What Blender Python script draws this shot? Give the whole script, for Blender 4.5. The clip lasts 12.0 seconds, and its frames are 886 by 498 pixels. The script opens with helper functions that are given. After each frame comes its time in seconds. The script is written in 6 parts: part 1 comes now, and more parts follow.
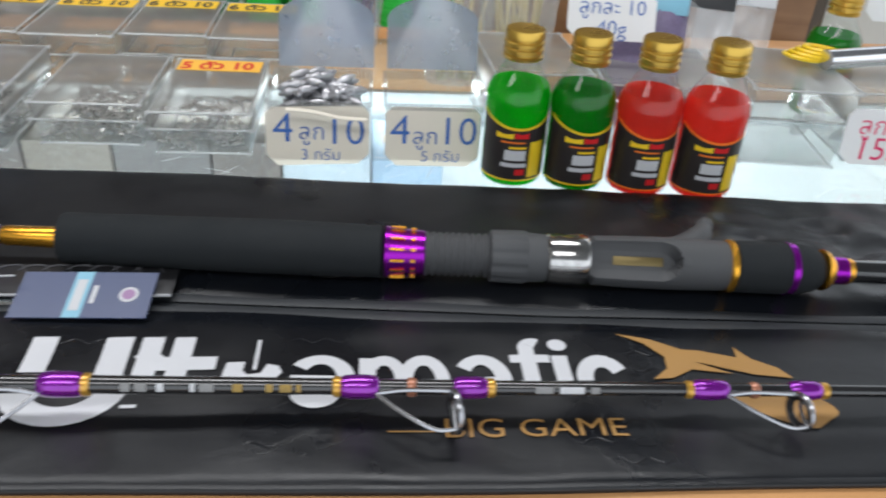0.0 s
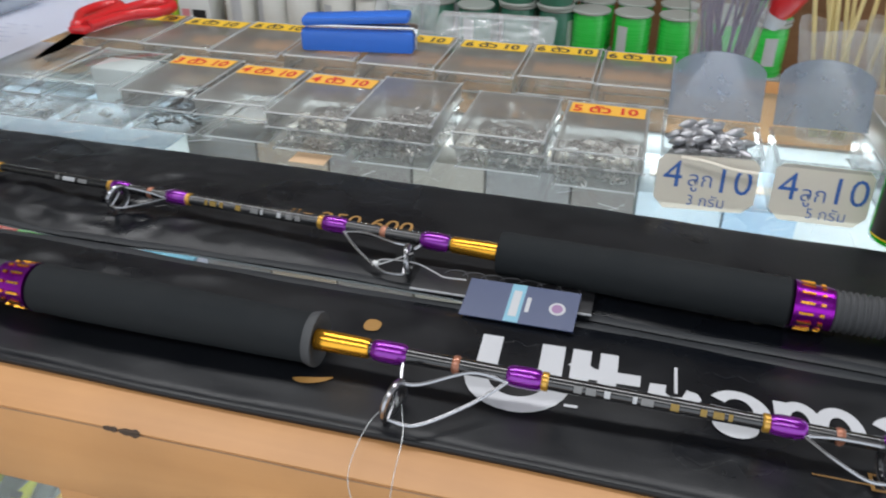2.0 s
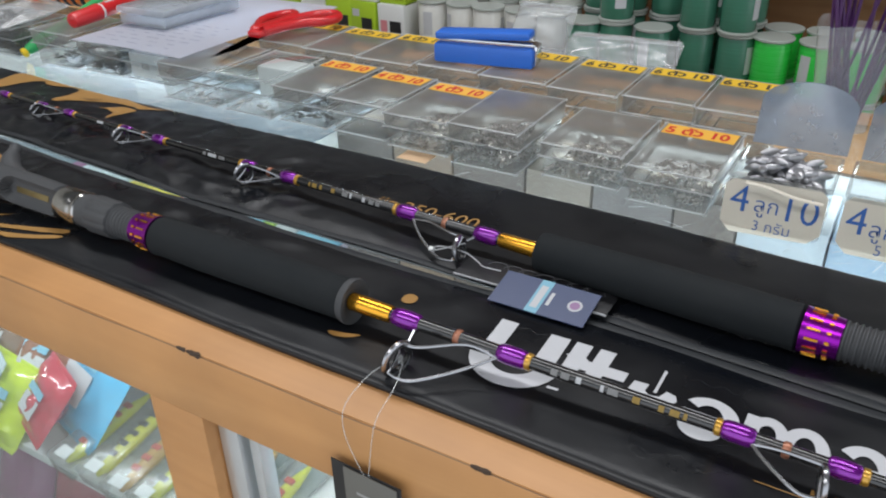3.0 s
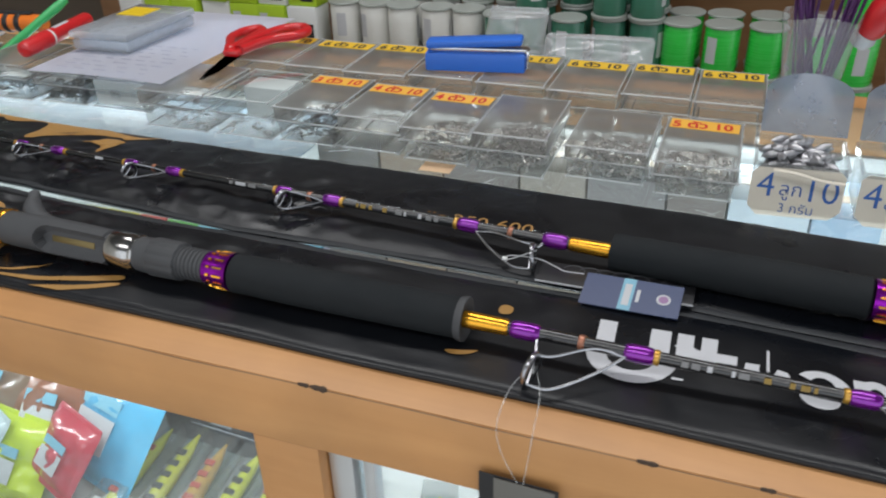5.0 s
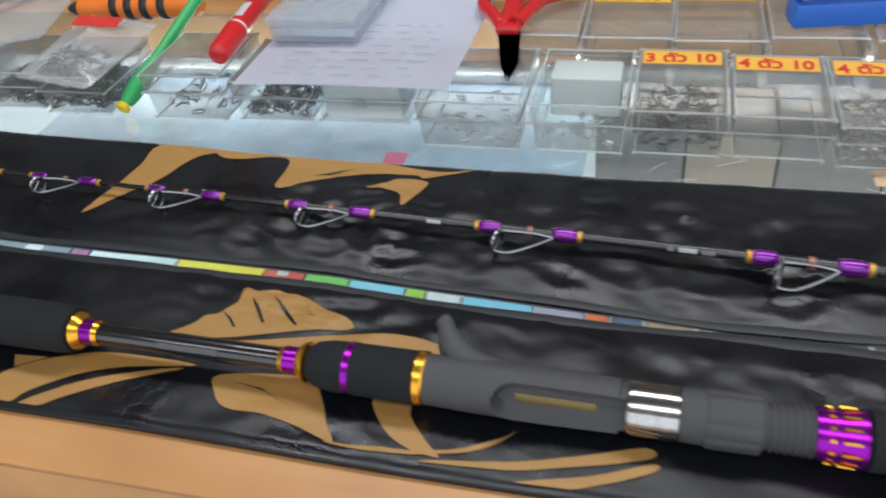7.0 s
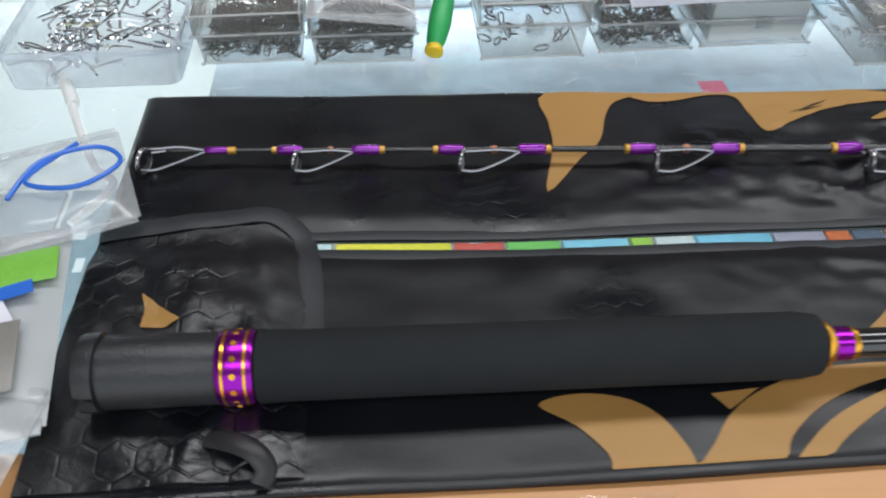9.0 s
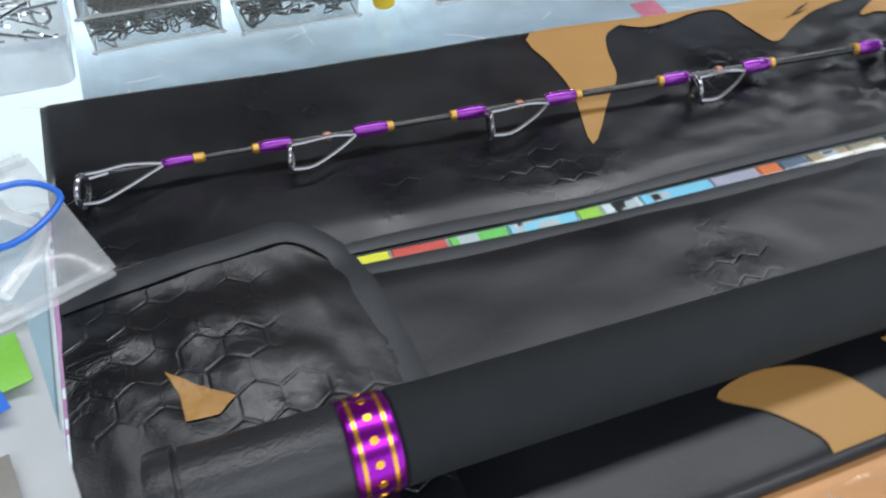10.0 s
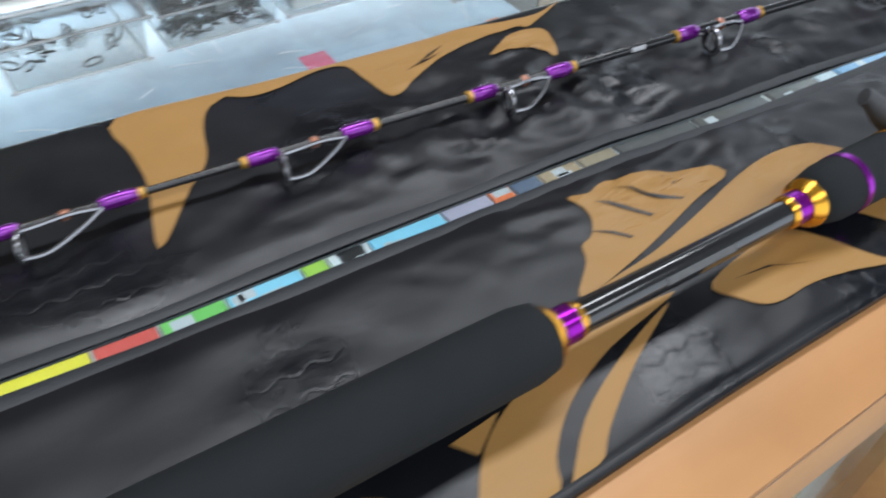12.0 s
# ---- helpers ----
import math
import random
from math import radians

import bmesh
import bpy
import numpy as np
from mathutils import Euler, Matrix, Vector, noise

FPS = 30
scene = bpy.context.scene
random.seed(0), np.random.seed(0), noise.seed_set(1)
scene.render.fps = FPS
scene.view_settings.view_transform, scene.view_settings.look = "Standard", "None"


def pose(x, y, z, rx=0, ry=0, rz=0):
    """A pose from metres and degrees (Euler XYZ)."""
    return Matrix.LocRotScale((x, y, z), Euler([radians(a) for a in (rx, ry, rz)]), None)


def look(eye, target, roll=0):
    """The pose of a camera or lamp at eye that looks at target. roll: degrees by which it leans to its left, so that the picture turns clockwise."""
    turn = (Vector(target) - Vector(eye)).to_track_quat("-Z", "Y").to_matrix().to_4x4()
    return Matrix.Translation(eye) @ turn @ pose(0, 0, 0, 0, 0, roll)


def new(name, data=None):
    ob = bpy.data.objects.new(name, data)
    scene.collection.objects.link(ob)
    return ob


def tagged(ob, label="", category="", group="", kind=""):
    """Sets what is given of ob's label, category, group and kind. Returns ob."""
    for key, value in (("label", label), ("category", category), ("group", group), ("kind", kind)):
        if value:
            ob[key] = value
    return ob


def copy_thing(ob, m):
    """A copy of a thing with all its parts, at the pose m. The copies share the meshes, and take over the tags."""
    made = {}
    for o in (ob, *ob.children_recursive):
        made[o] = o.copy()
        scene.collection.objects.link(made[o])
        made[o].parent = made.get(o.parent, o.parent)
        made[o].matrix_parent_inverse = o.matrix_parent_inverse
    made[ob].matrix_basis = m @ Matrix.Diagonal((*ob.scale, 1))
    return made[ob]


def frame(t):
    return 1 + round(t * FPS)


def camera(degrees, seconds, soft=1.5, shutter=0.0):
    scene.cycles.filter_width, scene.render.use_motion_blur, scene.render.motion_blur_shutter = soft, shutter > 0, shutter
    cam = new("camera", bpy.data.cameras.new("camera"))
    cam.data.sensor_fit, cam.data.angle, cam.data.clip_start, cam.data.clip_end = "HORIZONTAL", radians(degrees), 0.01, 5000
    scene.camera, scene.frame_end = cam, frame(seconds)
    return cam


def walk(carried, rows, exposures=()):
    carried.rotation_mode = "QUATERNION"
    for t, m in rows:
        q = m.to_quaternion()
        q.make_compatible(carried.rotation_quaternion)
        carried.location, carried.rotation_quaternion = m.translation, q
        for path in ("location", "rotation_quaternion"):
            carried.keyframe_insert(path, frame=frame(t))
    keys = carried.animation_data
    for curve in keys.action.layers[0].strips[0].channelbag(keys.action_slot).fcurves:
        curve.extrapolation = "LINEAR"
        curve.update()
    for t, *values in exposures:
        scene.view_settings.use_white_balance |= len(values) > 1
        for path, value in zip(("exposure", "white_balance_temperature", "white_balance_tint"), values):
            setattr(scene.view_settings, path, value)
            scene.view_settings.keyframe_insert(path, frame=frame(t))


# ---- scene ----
cam = camera(58.1, 12.0, soft=2.0, shutter=0.35)

PATH = [
    (0, (0.169, -0.39, 0.261), (0.355, 1.288, -0.811), 3.9),
    (0.5, (0.121, -0.398, 0.26), (0.147, 1.285, -0.82), 2.9),
    (1, (0.078, -0.427, 0.263), (-0.035, 1.256, -0.811), 2.1),
    (1.5, (0.06, -0.443, 0.278), (-0.189, 1.237, -0.777), 0.9),
    (2, (0.077, -0.44, 0.286), (-0.351, 1.222, -0.741), 0.4),
    (2.5, (0.132, -0.455, 0.293), (-0.591, 1.117, -0.709), -0.8),
    (3, (0.195, -0.458, 0.301), (-0.7, 1.033, -0.687), -1.4),
    (3.5, (0.214, -0.463, 0.309), (-0.743, 0.996, -0.668), -1.8),
    (3.7, (0.216, -0.471, 0.305), (-0.748, 1.001, -0.646), -1.8),
    (5.3, (0.015, -0.544, 0.333), (-0.483, 1.088, -0.71), -1.7),
    (5.5, (-0.015, -0.554, 0.333), (-0.448, 1.087, -0.724), -1.7),
    (6, (-0.1, -0.562, 0.347), (-0.412, 1.084, -0.745), -1.9),
    (6.5, (-0.246, -0.486, 0.348), (-0.656, 1.089, -0.814), -4.4),
    (7, (-0.36, -0.388, 0.347), (-0.849, 1.094, -0.905), -7.1),
    (7.5, (-0.449, -0.364, 0.341), (-0.91, 1.088, -0.955), -6.3),
    (7.7, (-0.507, -0.371, 0.344), (-0.911, 1.078, -0.974), -5.5),
    (9.3, (-0.91, -0.285, 0.289), (-0.698, 1.099, -1.139), 0.7),
    (9.5, (-0.919, -0.254, 0.277), (-0.636, 1.092, -1.175), 1.0),
    (10, (-0.984, -0.23, 0.256), (-0.414, 1.014, -1.203), 3.8),
    (10.5, (-1.026, -0.236, 0.243), (-0.257, 0.939, -1.181), 5.7),
    (11, (-1.006, -0.239, 0.244), (-0.184, 0.919, -1.165), 5.6),
    (11.5, (-0.944, -0.236, 0.249), (-0.098, 0.91, -1.154), 4.9),
    (12, (-0.839, -0.237, 0.251), (0.038, 0.895, -1.145), 4.6),
]
walk(cam, [(t, look(eye, at, roll)) for t, eye, at, roll in PATH],
     [(0, 0.06, 6500, 10), (2.5, -0.15, 6500, 10), (5.5, -0.3, 6600, 10), (6.5, -0.25, 6400, 10), (7.0, -0.12, 6450, 10), (7.5, -0.15, 7500, 10), (9.5, -0.1, 6300, 10), (10, 0.08, 6300, 10), (10.5, 0.12, 6300, 10), (12, 0.05, 6200, 10)])

# ---- world and large lights ----
world = bpy.data.worlds.new("world")
scene.world = world
world.use_nodes = True
wn = world.node_tree.nodes
wn["Background"].inputs[0].default_value = (0.86, 0.93, 1.0, 1)
wn["Background"].inputs[1].default_value = 1.6
scene.cycles.transparent_max_bounces = 24


def area_lamp(name, eye, target, sx, sy, watts, colour):
    data = bpy.data.lights.new(name, "AREA")
    data.shape, data.size, data.size_y, data.energy, data.color = "RECTANGLE", sx, sy, watts, colour
    ob = new(name, data)
    ob.matrix_world = look(eye, target)
    return ob


area_lamp("ceiling_tube_light", (-0.3, 0.55, 1.62), (-0.3, 0.5, 0), 2.4, 0.30, 27, (0.97, 0.98, 1.0))
area_lamp("ceiling_tube_light", (-0.6, -1.1, 1.62), (-0.6, -1.1, 0), 2.6, 0.45, 22, (0.97, 0.98, 1.0))
area_lamp("unseen_case_light", (-0.3, -0.122, -0.030), (-0.3, 0.33, -0.25), 2.3, 0.012, 9, (0.88, 0.95, 1.0))
# Rear strip is an unseen fill, added to brighten packs and back goods.
area_lamp("unseen_case_light", (-0.3, 0.405, -0.045), (-0.3, 0.10, -0.30), 2.3, 0.012, 3.2, (0.90, 0.96, 1.0))

# ---- materials ----
MATS = {}


def nodes_of(name):
    m = bpy.data.materials.new(name)
    m.use_nodes = True
    return m, m.node_tree.nodes, m.node_tree.links, m.node_tree.nodes["Principled BSDF"]


def surf(name, colour, rough=0.5, metal=0.0, var=0.12, scale=60.0, bump=0.05, fine=400.0, coat=0.0, spec=0.5, sheen=0.0, stretch=(1, 1, 1)):
    """A surface with colour variation at two scales and a fine relief."""
    if name in MATS:
        return MATS[name]
    m, n, l, b = nodes_of(name)
    tc = n.new("ShaderNodeTexCoord")
    mp = n.new("ShaderNodeMapping")
    mp.inputs["Scale"].default_value = stretch
    l.new(tc.outputs["Object"], mp.inputs[0])
    big, small = n.new("ShaderNodeTexNoise"), n.new("ShaderNodeTexNoise")
    big.inputs["Scale"].default_value, small.inputs["Scale"].default_value = scale, fine
    big.inputs["Detail"].default_value, small.inputs["Detail"].default_value = 4, 3
    l.new(mp.outputs[0], big.inputs["Vector"])
    l.new(mp.outputs[0], small.inputs["Vector"])
    ramp = n.new("ShaderNodeMix")
    ramp.data_type = "RGBA"
    lo = tuple(c * (1 - var) for c in colour[:3]) + (1,)
    hi = tuple(min(1, c * (1 + var)) for c in colour[:3]) + (1,)
    ramp.inputs["A"].default_value, ramp.inputs["B"].default_value = lo, hi
    add = n.new("ShaderNodeMath")
    add.operation = "MULTIPLY_ADD"
    add.inputs[1].default_value, add.inputs[2].default_value = 0.35, 0.0
    l.new(small.outputs[0], add.inputs[0])
    add2 = n.new("ShaderNodeMath")
    add2.operation = "MULTIPLY_ADD"
    add2.inputs[1].default_value = 0.65
    l.new(big.outputs[0], add2.inputs[0])
    l.new(add.outputs[0], add2.inputs[2])
    l.new(add2.outputs[0], ramp.inputs["Factor"])
    l.new(ramp.outputs["Result"], b.inputs["Base Color"])
    rr = n.new("ShaderNodeMapRange")
    rr.inputs["To Min"].default_value, rr.inputs["To Max"].default_value = max(0.02, rough * 0.8), min(1, rough * 1.2)
    l.new(big.outputs[0], rr.inputs["Value"])
    l.new(rr.outputs[0], b.inputs["Roughness"])
    b.inputs["Metallic"].default_value = metal
    b.inputs["Specular IOR Level"].default_value = spec
    b.inputs["Coat Weight"].default_value = coat
    b.inputs["Coat Roughness"].default_value = 0.06
    b.inputs["Sheen Weight"].default_value = sheen
    if bump:
        bp = n.new("ShaderNodeBump")
        bp.inputs["Strength"].default_value, bp.inputs["Distance"].default_value = bump, 0.001
        l.new(small.outputs[0], bp.inputs["Height"])
        l.new(bp.outputs[0], b.inputs["Normal"])
    MATS[name] = m
    return m


def clear(name, tint=(0.96, 0.98, 0.98), haze=0.06, rough=0.06, gloss=0.5, haze_colour=(0.8, 0.82, 0.82)):
    """Thin clear plastic or glass: see-through, glossy by Fresnel, with a trace of haze and scratches."""
    if name in MATS:
        return MATS[name]
    m, n, l, b = nodes_of(name)
    n.remove(b)
    out = n["Material Output"]
    tr, gl, df = n.new("ShaderNodeBsdfTransparent"), n.new("ShaderNodeBsdfGlossy"), n.new("ShaderNodeBsdfDiffuse")
    tr.inputs[0].default_value = (*tint, 1)
    gl.inputs["Roughness"].default_value = rough
    df.inputs[0].default_value = (*haze_colour, 1)
    tc, nz = n.new("ShaderNodeTexCoord"), n.new("ShaderNodeTexNoise")
    nz.inputs["Scale"].default_value, nz.inputs["Detail"].default_value = 90, 5
    l.new(tc.outputs["Object"], nz.inputs["Vector"])
    mr = n.new("ShaderNodeMapRange")
    mr.inputs["To Min"].default_value, mr.inputs["To Max"].default_value = haze * 0.86, haze * 1.14
    l.new(nz.outputs[0], mr.inputs["Value"])
    mx = n.new("ShaderNodeMixShader")
    l.new(mr.outputs[0], mx.inputs[0])
    l.new(tr.outputs[0], mx.inputs[1])
    l.new(df.outputs[0], mx.inputs[2])
    lw = n.new("ShaderNodeLayerWeight")
    pw, fr = n.new("ShaderNodeMath"), n.new("ShaderNodeMath")
    pw.operation, fr.operation = "POWER", "MULTIPLY_ADD"
    lw.inputs[0].default_value, pw.inputs[1].default_value = 0.5, 4.0
    fr.inputs[1].default_value, fr.inputs[2].default_value = 0.75, 0.025 + 0.035 * gloss
    l.new(lw.outputs["Facing"], pw.inputs[0])
    l.new(pw.outputs[0], fr.inputs[0])
    mx2 = n.new("ShaderNodeMixShader")
    l.new(fr.outputs[0], mx2.inputs[0])
    l.new(mx.outputs[0], mx2.inputs[1])
    l.new(gl.outputs[0], mx2.inputs[2])
    l.new(mx2.outputs[0], out.inputs["Surface"])
    MATS[name] = m
    return m


def hex_cloth(name, colour, rough, spec=0.50, press=0.45, cell=0.0135, kept=0.52):
    """Black bag cloth with a hexagon pattern pressed into it."""
    m, n, l, b = nodes_of(name)
    tc = n.new("ShaderNodeTexCoord")

    def vm(op, a, bvec=None):
        q = n.new("ShaderNodeVectorMath")
        q.operation = op
        for i, v in ((0, a), (1, bvec)):
            if v is None:
                continue
            if isinstance(v, tuple):
                q.inputs[i].default_value = v
            else:
                l.new(v, q.inputs[i])
        return q

    def mt(op, a, bval=None):
        q = n.new("ShaderNodeMath")
        q.operation = op
        for i, v in ((0, a), (1, bval)):
            if v is None:
                continue
            if isinstance(v, (int, float)):
                q.inputs[i].default_value = v
            else:
                l.new(v, q.inputs[i])
        return q.outputs[0]

    p = vm("SCALE", tc.outputs["Object"])
    p.inputs["Scale"].default_value = 1 / cell
    p = vm("MULTIPLY", vm("ADD", p.outputs[0], (200.0, 200.0, 0.0)).outputs[0], (1.0, 1.0, 0.0)).outputs[0]
    r, h = (1.0, 1.7320508, 1.0), (0.5, 0.8660254, 0.0)
    a = vm("SUBTRACT", vm("MODULO", p, r).outputs[0], h).outputs[0]
    c = vm("SUBTRACT", vm("MODULO", vm("SUBTRACT", p, h).outputs[0], r).outputs[0], h).outputs[0]
    less = mt("LESS_THAN", vm("LENGTH", a).outputs["Value"], vm("LENGTH", c).outputs["Value"])
    mixv = n.new("ShaderNodeMix")
    mixv.data_type = "VECTOR"
    l.new(less, mixv.inputs["Factor"])
    l.new(c, mixv.inputs[4])
    l.new(a, mixv.inputs[5])
    g = vm("ABSOLUTE", mixv.outputs[1]).outputs[0]
    sep = n.new("ShaderNodeSeparateXYZ")
    l.new(g, sep.inputs[0])
    d = mt("MAXIMUM", vm("DOT_PRODUCT", g, (0.5, 0.8660254, 0.0)).outputs["Value"], sep.outputs[0])
    groove = n.new("ShaderNodeMapRange")
    groove.interpolation_type = "SMOOTHSTEP"
    groove.inputs["From Min"].default_value, groove.inputs["From Max"].default_value = 0.43, 0.49
    groove.inputs["To Min"].default_value, groove.inputs["To Max"].default_value = 1.0, 0.0
    l.new(d, groove.inputs["Value"])
    weave, patch = n.new("ShaderNodeTexNoise"), n.new("ShaderNodeTexNoise")
    weave.inputs["Scale"].default_value, patch.inputs["Scale"].default_value = 1500, 9
    patch.inputs["Detail"].default_value = 5
    crinkle = n.new("ShaderNodeTexNoise")
    crinkle.inputs["Scale"].default_value, crinkle.inputs["Detail"].default_value, crinkle.inputs["Distortion"].default_value = 55, 5, 0.6
    l.new(tc.outputs["Object"], crinkle.inputs["Vector"])
    l.new(tc.outputs["Object"], weave.inputs["Vector"])
    l.new(tc.outputs["Object"], patch.inputs["Vector"])
    # the pressed pattern is worn flat in places
    worn = n.new("ShaderNodeMapRange")
    worn.inputs["From Min"].default_value, worn.inputs["From Max"].default_value = kept, kept + 0.14
    l.new(patch.outputs[0], worn.inputs["Value"])
    height = mt("ADD", mt("MULTIPLY", groove.outputs[0], worn.outputs[0]), mt("ADD", mt("MULTIPLY", weave.outputs[0], 0.45), mt("MULTIPLY", crinkle.outputs[0], mt("ADD", mt("MULTIPLY", worn.outputs[0], 3.0), 1.2))))
    bp = n.new("ShaderNodeBump")
    bp.inputs["Strength"].default_value, bp.inputs["Distance"].default_value = press, 0.0006
    l.new(height, bp.inputs["Height"])
    l.new(bp.outputs[0], b.inputs["Normal"])
    mr = n.new("ShaderNodeMapRange")
    mr.inputs["To Min"].default_value, mr.inputs["To Max"].default_value = rough * 1.25, rough * 0.50
    mr.inputs["From Min"].default_value, mr.inputs["From Max"].default_value = 0.48, 0.66
    l.new(patch.outputs[0], mr.inputs["Value"])
    l.new(mr.outputs[0], b.inputs["Roughness"])
    mixc = n.new("ShaderNodeMix")
    mixc.data_type = "RGBA"
    mixc.inputs["A"].default_value = tuple(x * 0.75 for x in colour) + (1,)
    mixc.inputs["B"].default_value = tuple(x * 1.3 for x in colour) + (1,)
    l.new(patch.outputs[0], mixc.inputs["Factor"])
    l.new(mixc.outputs["Result"], b.inputs["Base Color"])
    b.inputs["Specular IOR Level"].default_value = spec
    MATS[name] = m
    return m


def wood(name, light, dark, along=1.2, across=11.0, rough=0.42):
    m, n, l, b = nodes_of(name)
    tc, mp = n.new("ShaderNodeTexCoord"), n.new("ShaderNodeMapping")
    mp.inputs["Scale"].default_value = (along, across, across)
    l.new(tc.outputs["Object"], mp.inputs[0])
    g, s = n.new("ShaderNodeTexNoise"), n.new("ShaderNodeTexNoise")
    g.inputs["Scale"].default_value, g.inputs["Detail"].default_value, g.inputs["Distortion"].default_value = 2.2, 7, 0.8
    s.inputs["Scale"].default_value, s.inputs["Detail"].default_value = 14, 5
    l.new(mp.outputs[0], g.inputs["Vector"])
    l.new(tc.outputs["Object"], s.inputs["Vector"])
    cr = n.new("ShaderNodeValToRGB")
    cr.color_ramp.elements[0].position, cr.color_ramp.elements[1].position = 0.3, 0.7
    cr.color_ramp.elements[0].color, cr.color_ramp.elements[1].color = (*dark, 1), (*light, 1)
    l.new(g.outputs[0], cr.inputs[0])
    mx = n.new("ShaderNodeMix")
    mx.data_type, mx.blend_type = "RGBA", "MULTIPLY"
    mx.inputs["Factor"].default_value = 0.35
    l.new(cr.outputs[0], mx.inputs["A"])
    l.new(s.outputs[0], mx.inputs["B"])
    l.new(mx.outputs["Result"], b.inputs["Base Color"])
    b.inputs["Roughness"].default_value = rough
    bp = n.new("ShaderNodeBump")
    bp.inputs["Strength"].default_value, bp.inputs["Distance"].default_value = 0.08, 0.001
    l.new(g.outputs[0], bp.inputs["Height"])
    l.new(bp.outputs[0], b.inputs["Normal"])
    MATS[name] = m
    return m


BAG = hex_cloth("bag_cloth", (0.0046, 0.0056, 0.0080), 0.32, 0.47, 0.34, 0.0135, 0.56)
POCKET = hex_cloth("pocket_cloth", (0.0044, 0.0052, 0.0072), 0.32, 0.60, 0.55, 0.0160, 0.47)
HEM = surf("hem_tape", (0.022, 0.025, 0.029), 0.5, var=0.3, scale=20, bump=0.2, fine=900)
GOLDPRINT = surf("gold_print", (0.40, 0.215, 0.06), 0.5, var=0.10, scale=30, bump=0.15, fine=900)
WHITEPRINT = surf("white_print", (0.62, 0.63, 0.66), 0.5, var=0.08, scale=40, bump=0.15, fine=900)
FOAM = surf("foam_grip", (0.0120, 0.0145, 0.0165), 0.80, var=0.2, scale=40, bump=0.25, fine=1800, spec=0.3)
RUBBER = surf("rubber_gimbal", (0.022, 0.024, 0.027), 0.32, var=0.4, scale=60, bump=0.35, fine=900)
SEAT = surf("reel_seat_grey", (0.060, 0.062, 0.066), 0.62, var=0.12, scale=50, bump=0.15, fine=2200)
SEATDARK = surf("reel_seat_dark", (0.03, 0.03, 0.031), 0.6, var=0.2, scale=60)
PURPLE = surf("purple_thread", (0.23, 0.010, 0.34), 0.14, metal=0.65, var=0.3, scale=200, coat=0.8, bump=0.1, fine=2500)
PURPLEM = surf("purple_anodised", (0.30, 0.012, 0.40), 0.24, metal=0.9, var=0.12, scale=120, bump=0.02)
GOLDM = surf("gold_anodised", (0.85, 0.42, 0.045), 0.25, metal=0.95, var=0.12, scale=120, bump=0.02)
GOLDT = surf("gold_thread", (0.62, 0.34, 0.05), 0.3, metal=0.6, var=0.2, scale=200, coat=0.6)
COPPER = surf("copper_thread", (0.42, 0.17, 0.10), 0.35, metal=0.4, var=0.2, scale=200, coat=0.5)
BLANK = surf("carbon_blank", (0.012, 0.012, 0.013), 0.18, var=0.4, scale=300, coat=0.9, bump=0.02)
CHROME = surf("chrome", (0.72, 0.72, 0.74), 0.12, metal=1.0, var=0.05, scale=50, bump=0.0)
STEEL = surf("guide_steel", (0.40, 0.40, 0.42), 0.25, metal=1.0, var=0.1, scale=80, bump=0.0)
CERAMIC = surf("guide_ring_ceramic", (0.02, 0.02, 0.022), 0.15, var=0.1, bump=0.0)
WOODTOP = wood("counter_wood", (0.74, 0.385, 0.155), (0.62, 0.300, 0.110))
WOODBACK = wood("shelf_wood", (0.36, 0.19, 0.09), (0.25, 0.12, 0.05))
GLASS = clear("counter_glass", (0.93, 0.97, 0.97), haze=0.035, rough=0.03, gloss=0.6)
PLASTIC = clear("clear_box_plastic", (0.90, 0.91, 0.91), haze=0.14, rough=0.20, gloss=1.0, haze_colour=(0.50, 0.50, 0.49))
# Grey-brown haze holds both the lids' own haze and their reflections.
LIDPLASTIC = clear("hazed_lid_plastic", (0.86, 0.86, 0.85), haze=0.29, rough=0.30, gloss=0.9, haze_colour=(0.37, 0.35, 0.33))
FROST = clear("frosted_plastic", (0.88, 0.91, 0.94), haze=0.32, rough=0.2, gloss=0.6, haze_colour=(0.78, 0.82, 0.87))
LIDGREY = clear("blue_grey_plastic", (0.62, 0.68, 0.76), haze=0.35, rough=0.2, gloss=0.4, haze_colour=(0.42, 0.47, 0.54))
FILM = clear("packet_film", (0.95, 0.96, 0.97), haze=0.20, rough=0.22, gloss=0.8, haze_colour=(0.85, 0.87, 0.88))
LEAD = surf("lead_sinker", (0.50, 0.50, 0.52), 0.32, metal=0.8, var=0.35, scale=150)
# Pale rim haze paints the bright highlights along the box edges.
BOXRIM = clear("clear_box_rim", (0.88, 0.90, 0.90), haze=0.42, rough=0.2, gloss=1.2, haze_colour=(0.80, 0.82, 0.82))
NICKEL = surf("nickel_swivel", (0.55, 0.54, 0.52), 0.28, metal=0.65, var=0.5, scale=200)
BLACKNI = surf("black_nickel", (0.045, 0.043, 0.042), 0.3, metal=0.8, var=0.4, scale=200)
LABELY = surf("yellow_label", (0.80, 0.50, 0.03), 0.6, var=0.06, scale=60)
LABELO = surf("orange_label", (0.88, 0.47, 0.06), 0.6, var=0.06, scale=60)
INKRED = surf("red_ink", (0.62, 0.03, 0.02), 0.6, var=0.15)
INKBLACK = surf("black_ink", (0.05, 0.04, 0.03), 0.6, var=0.15)
INKBLUE = surf("blue_ink", (0.04, 0.13, 0.42), 0.6, var=0.2, scale=200)
INKPINK = surf("pink_ink", (0.75, 0.03, 0.14), 0.6, var=0.1)
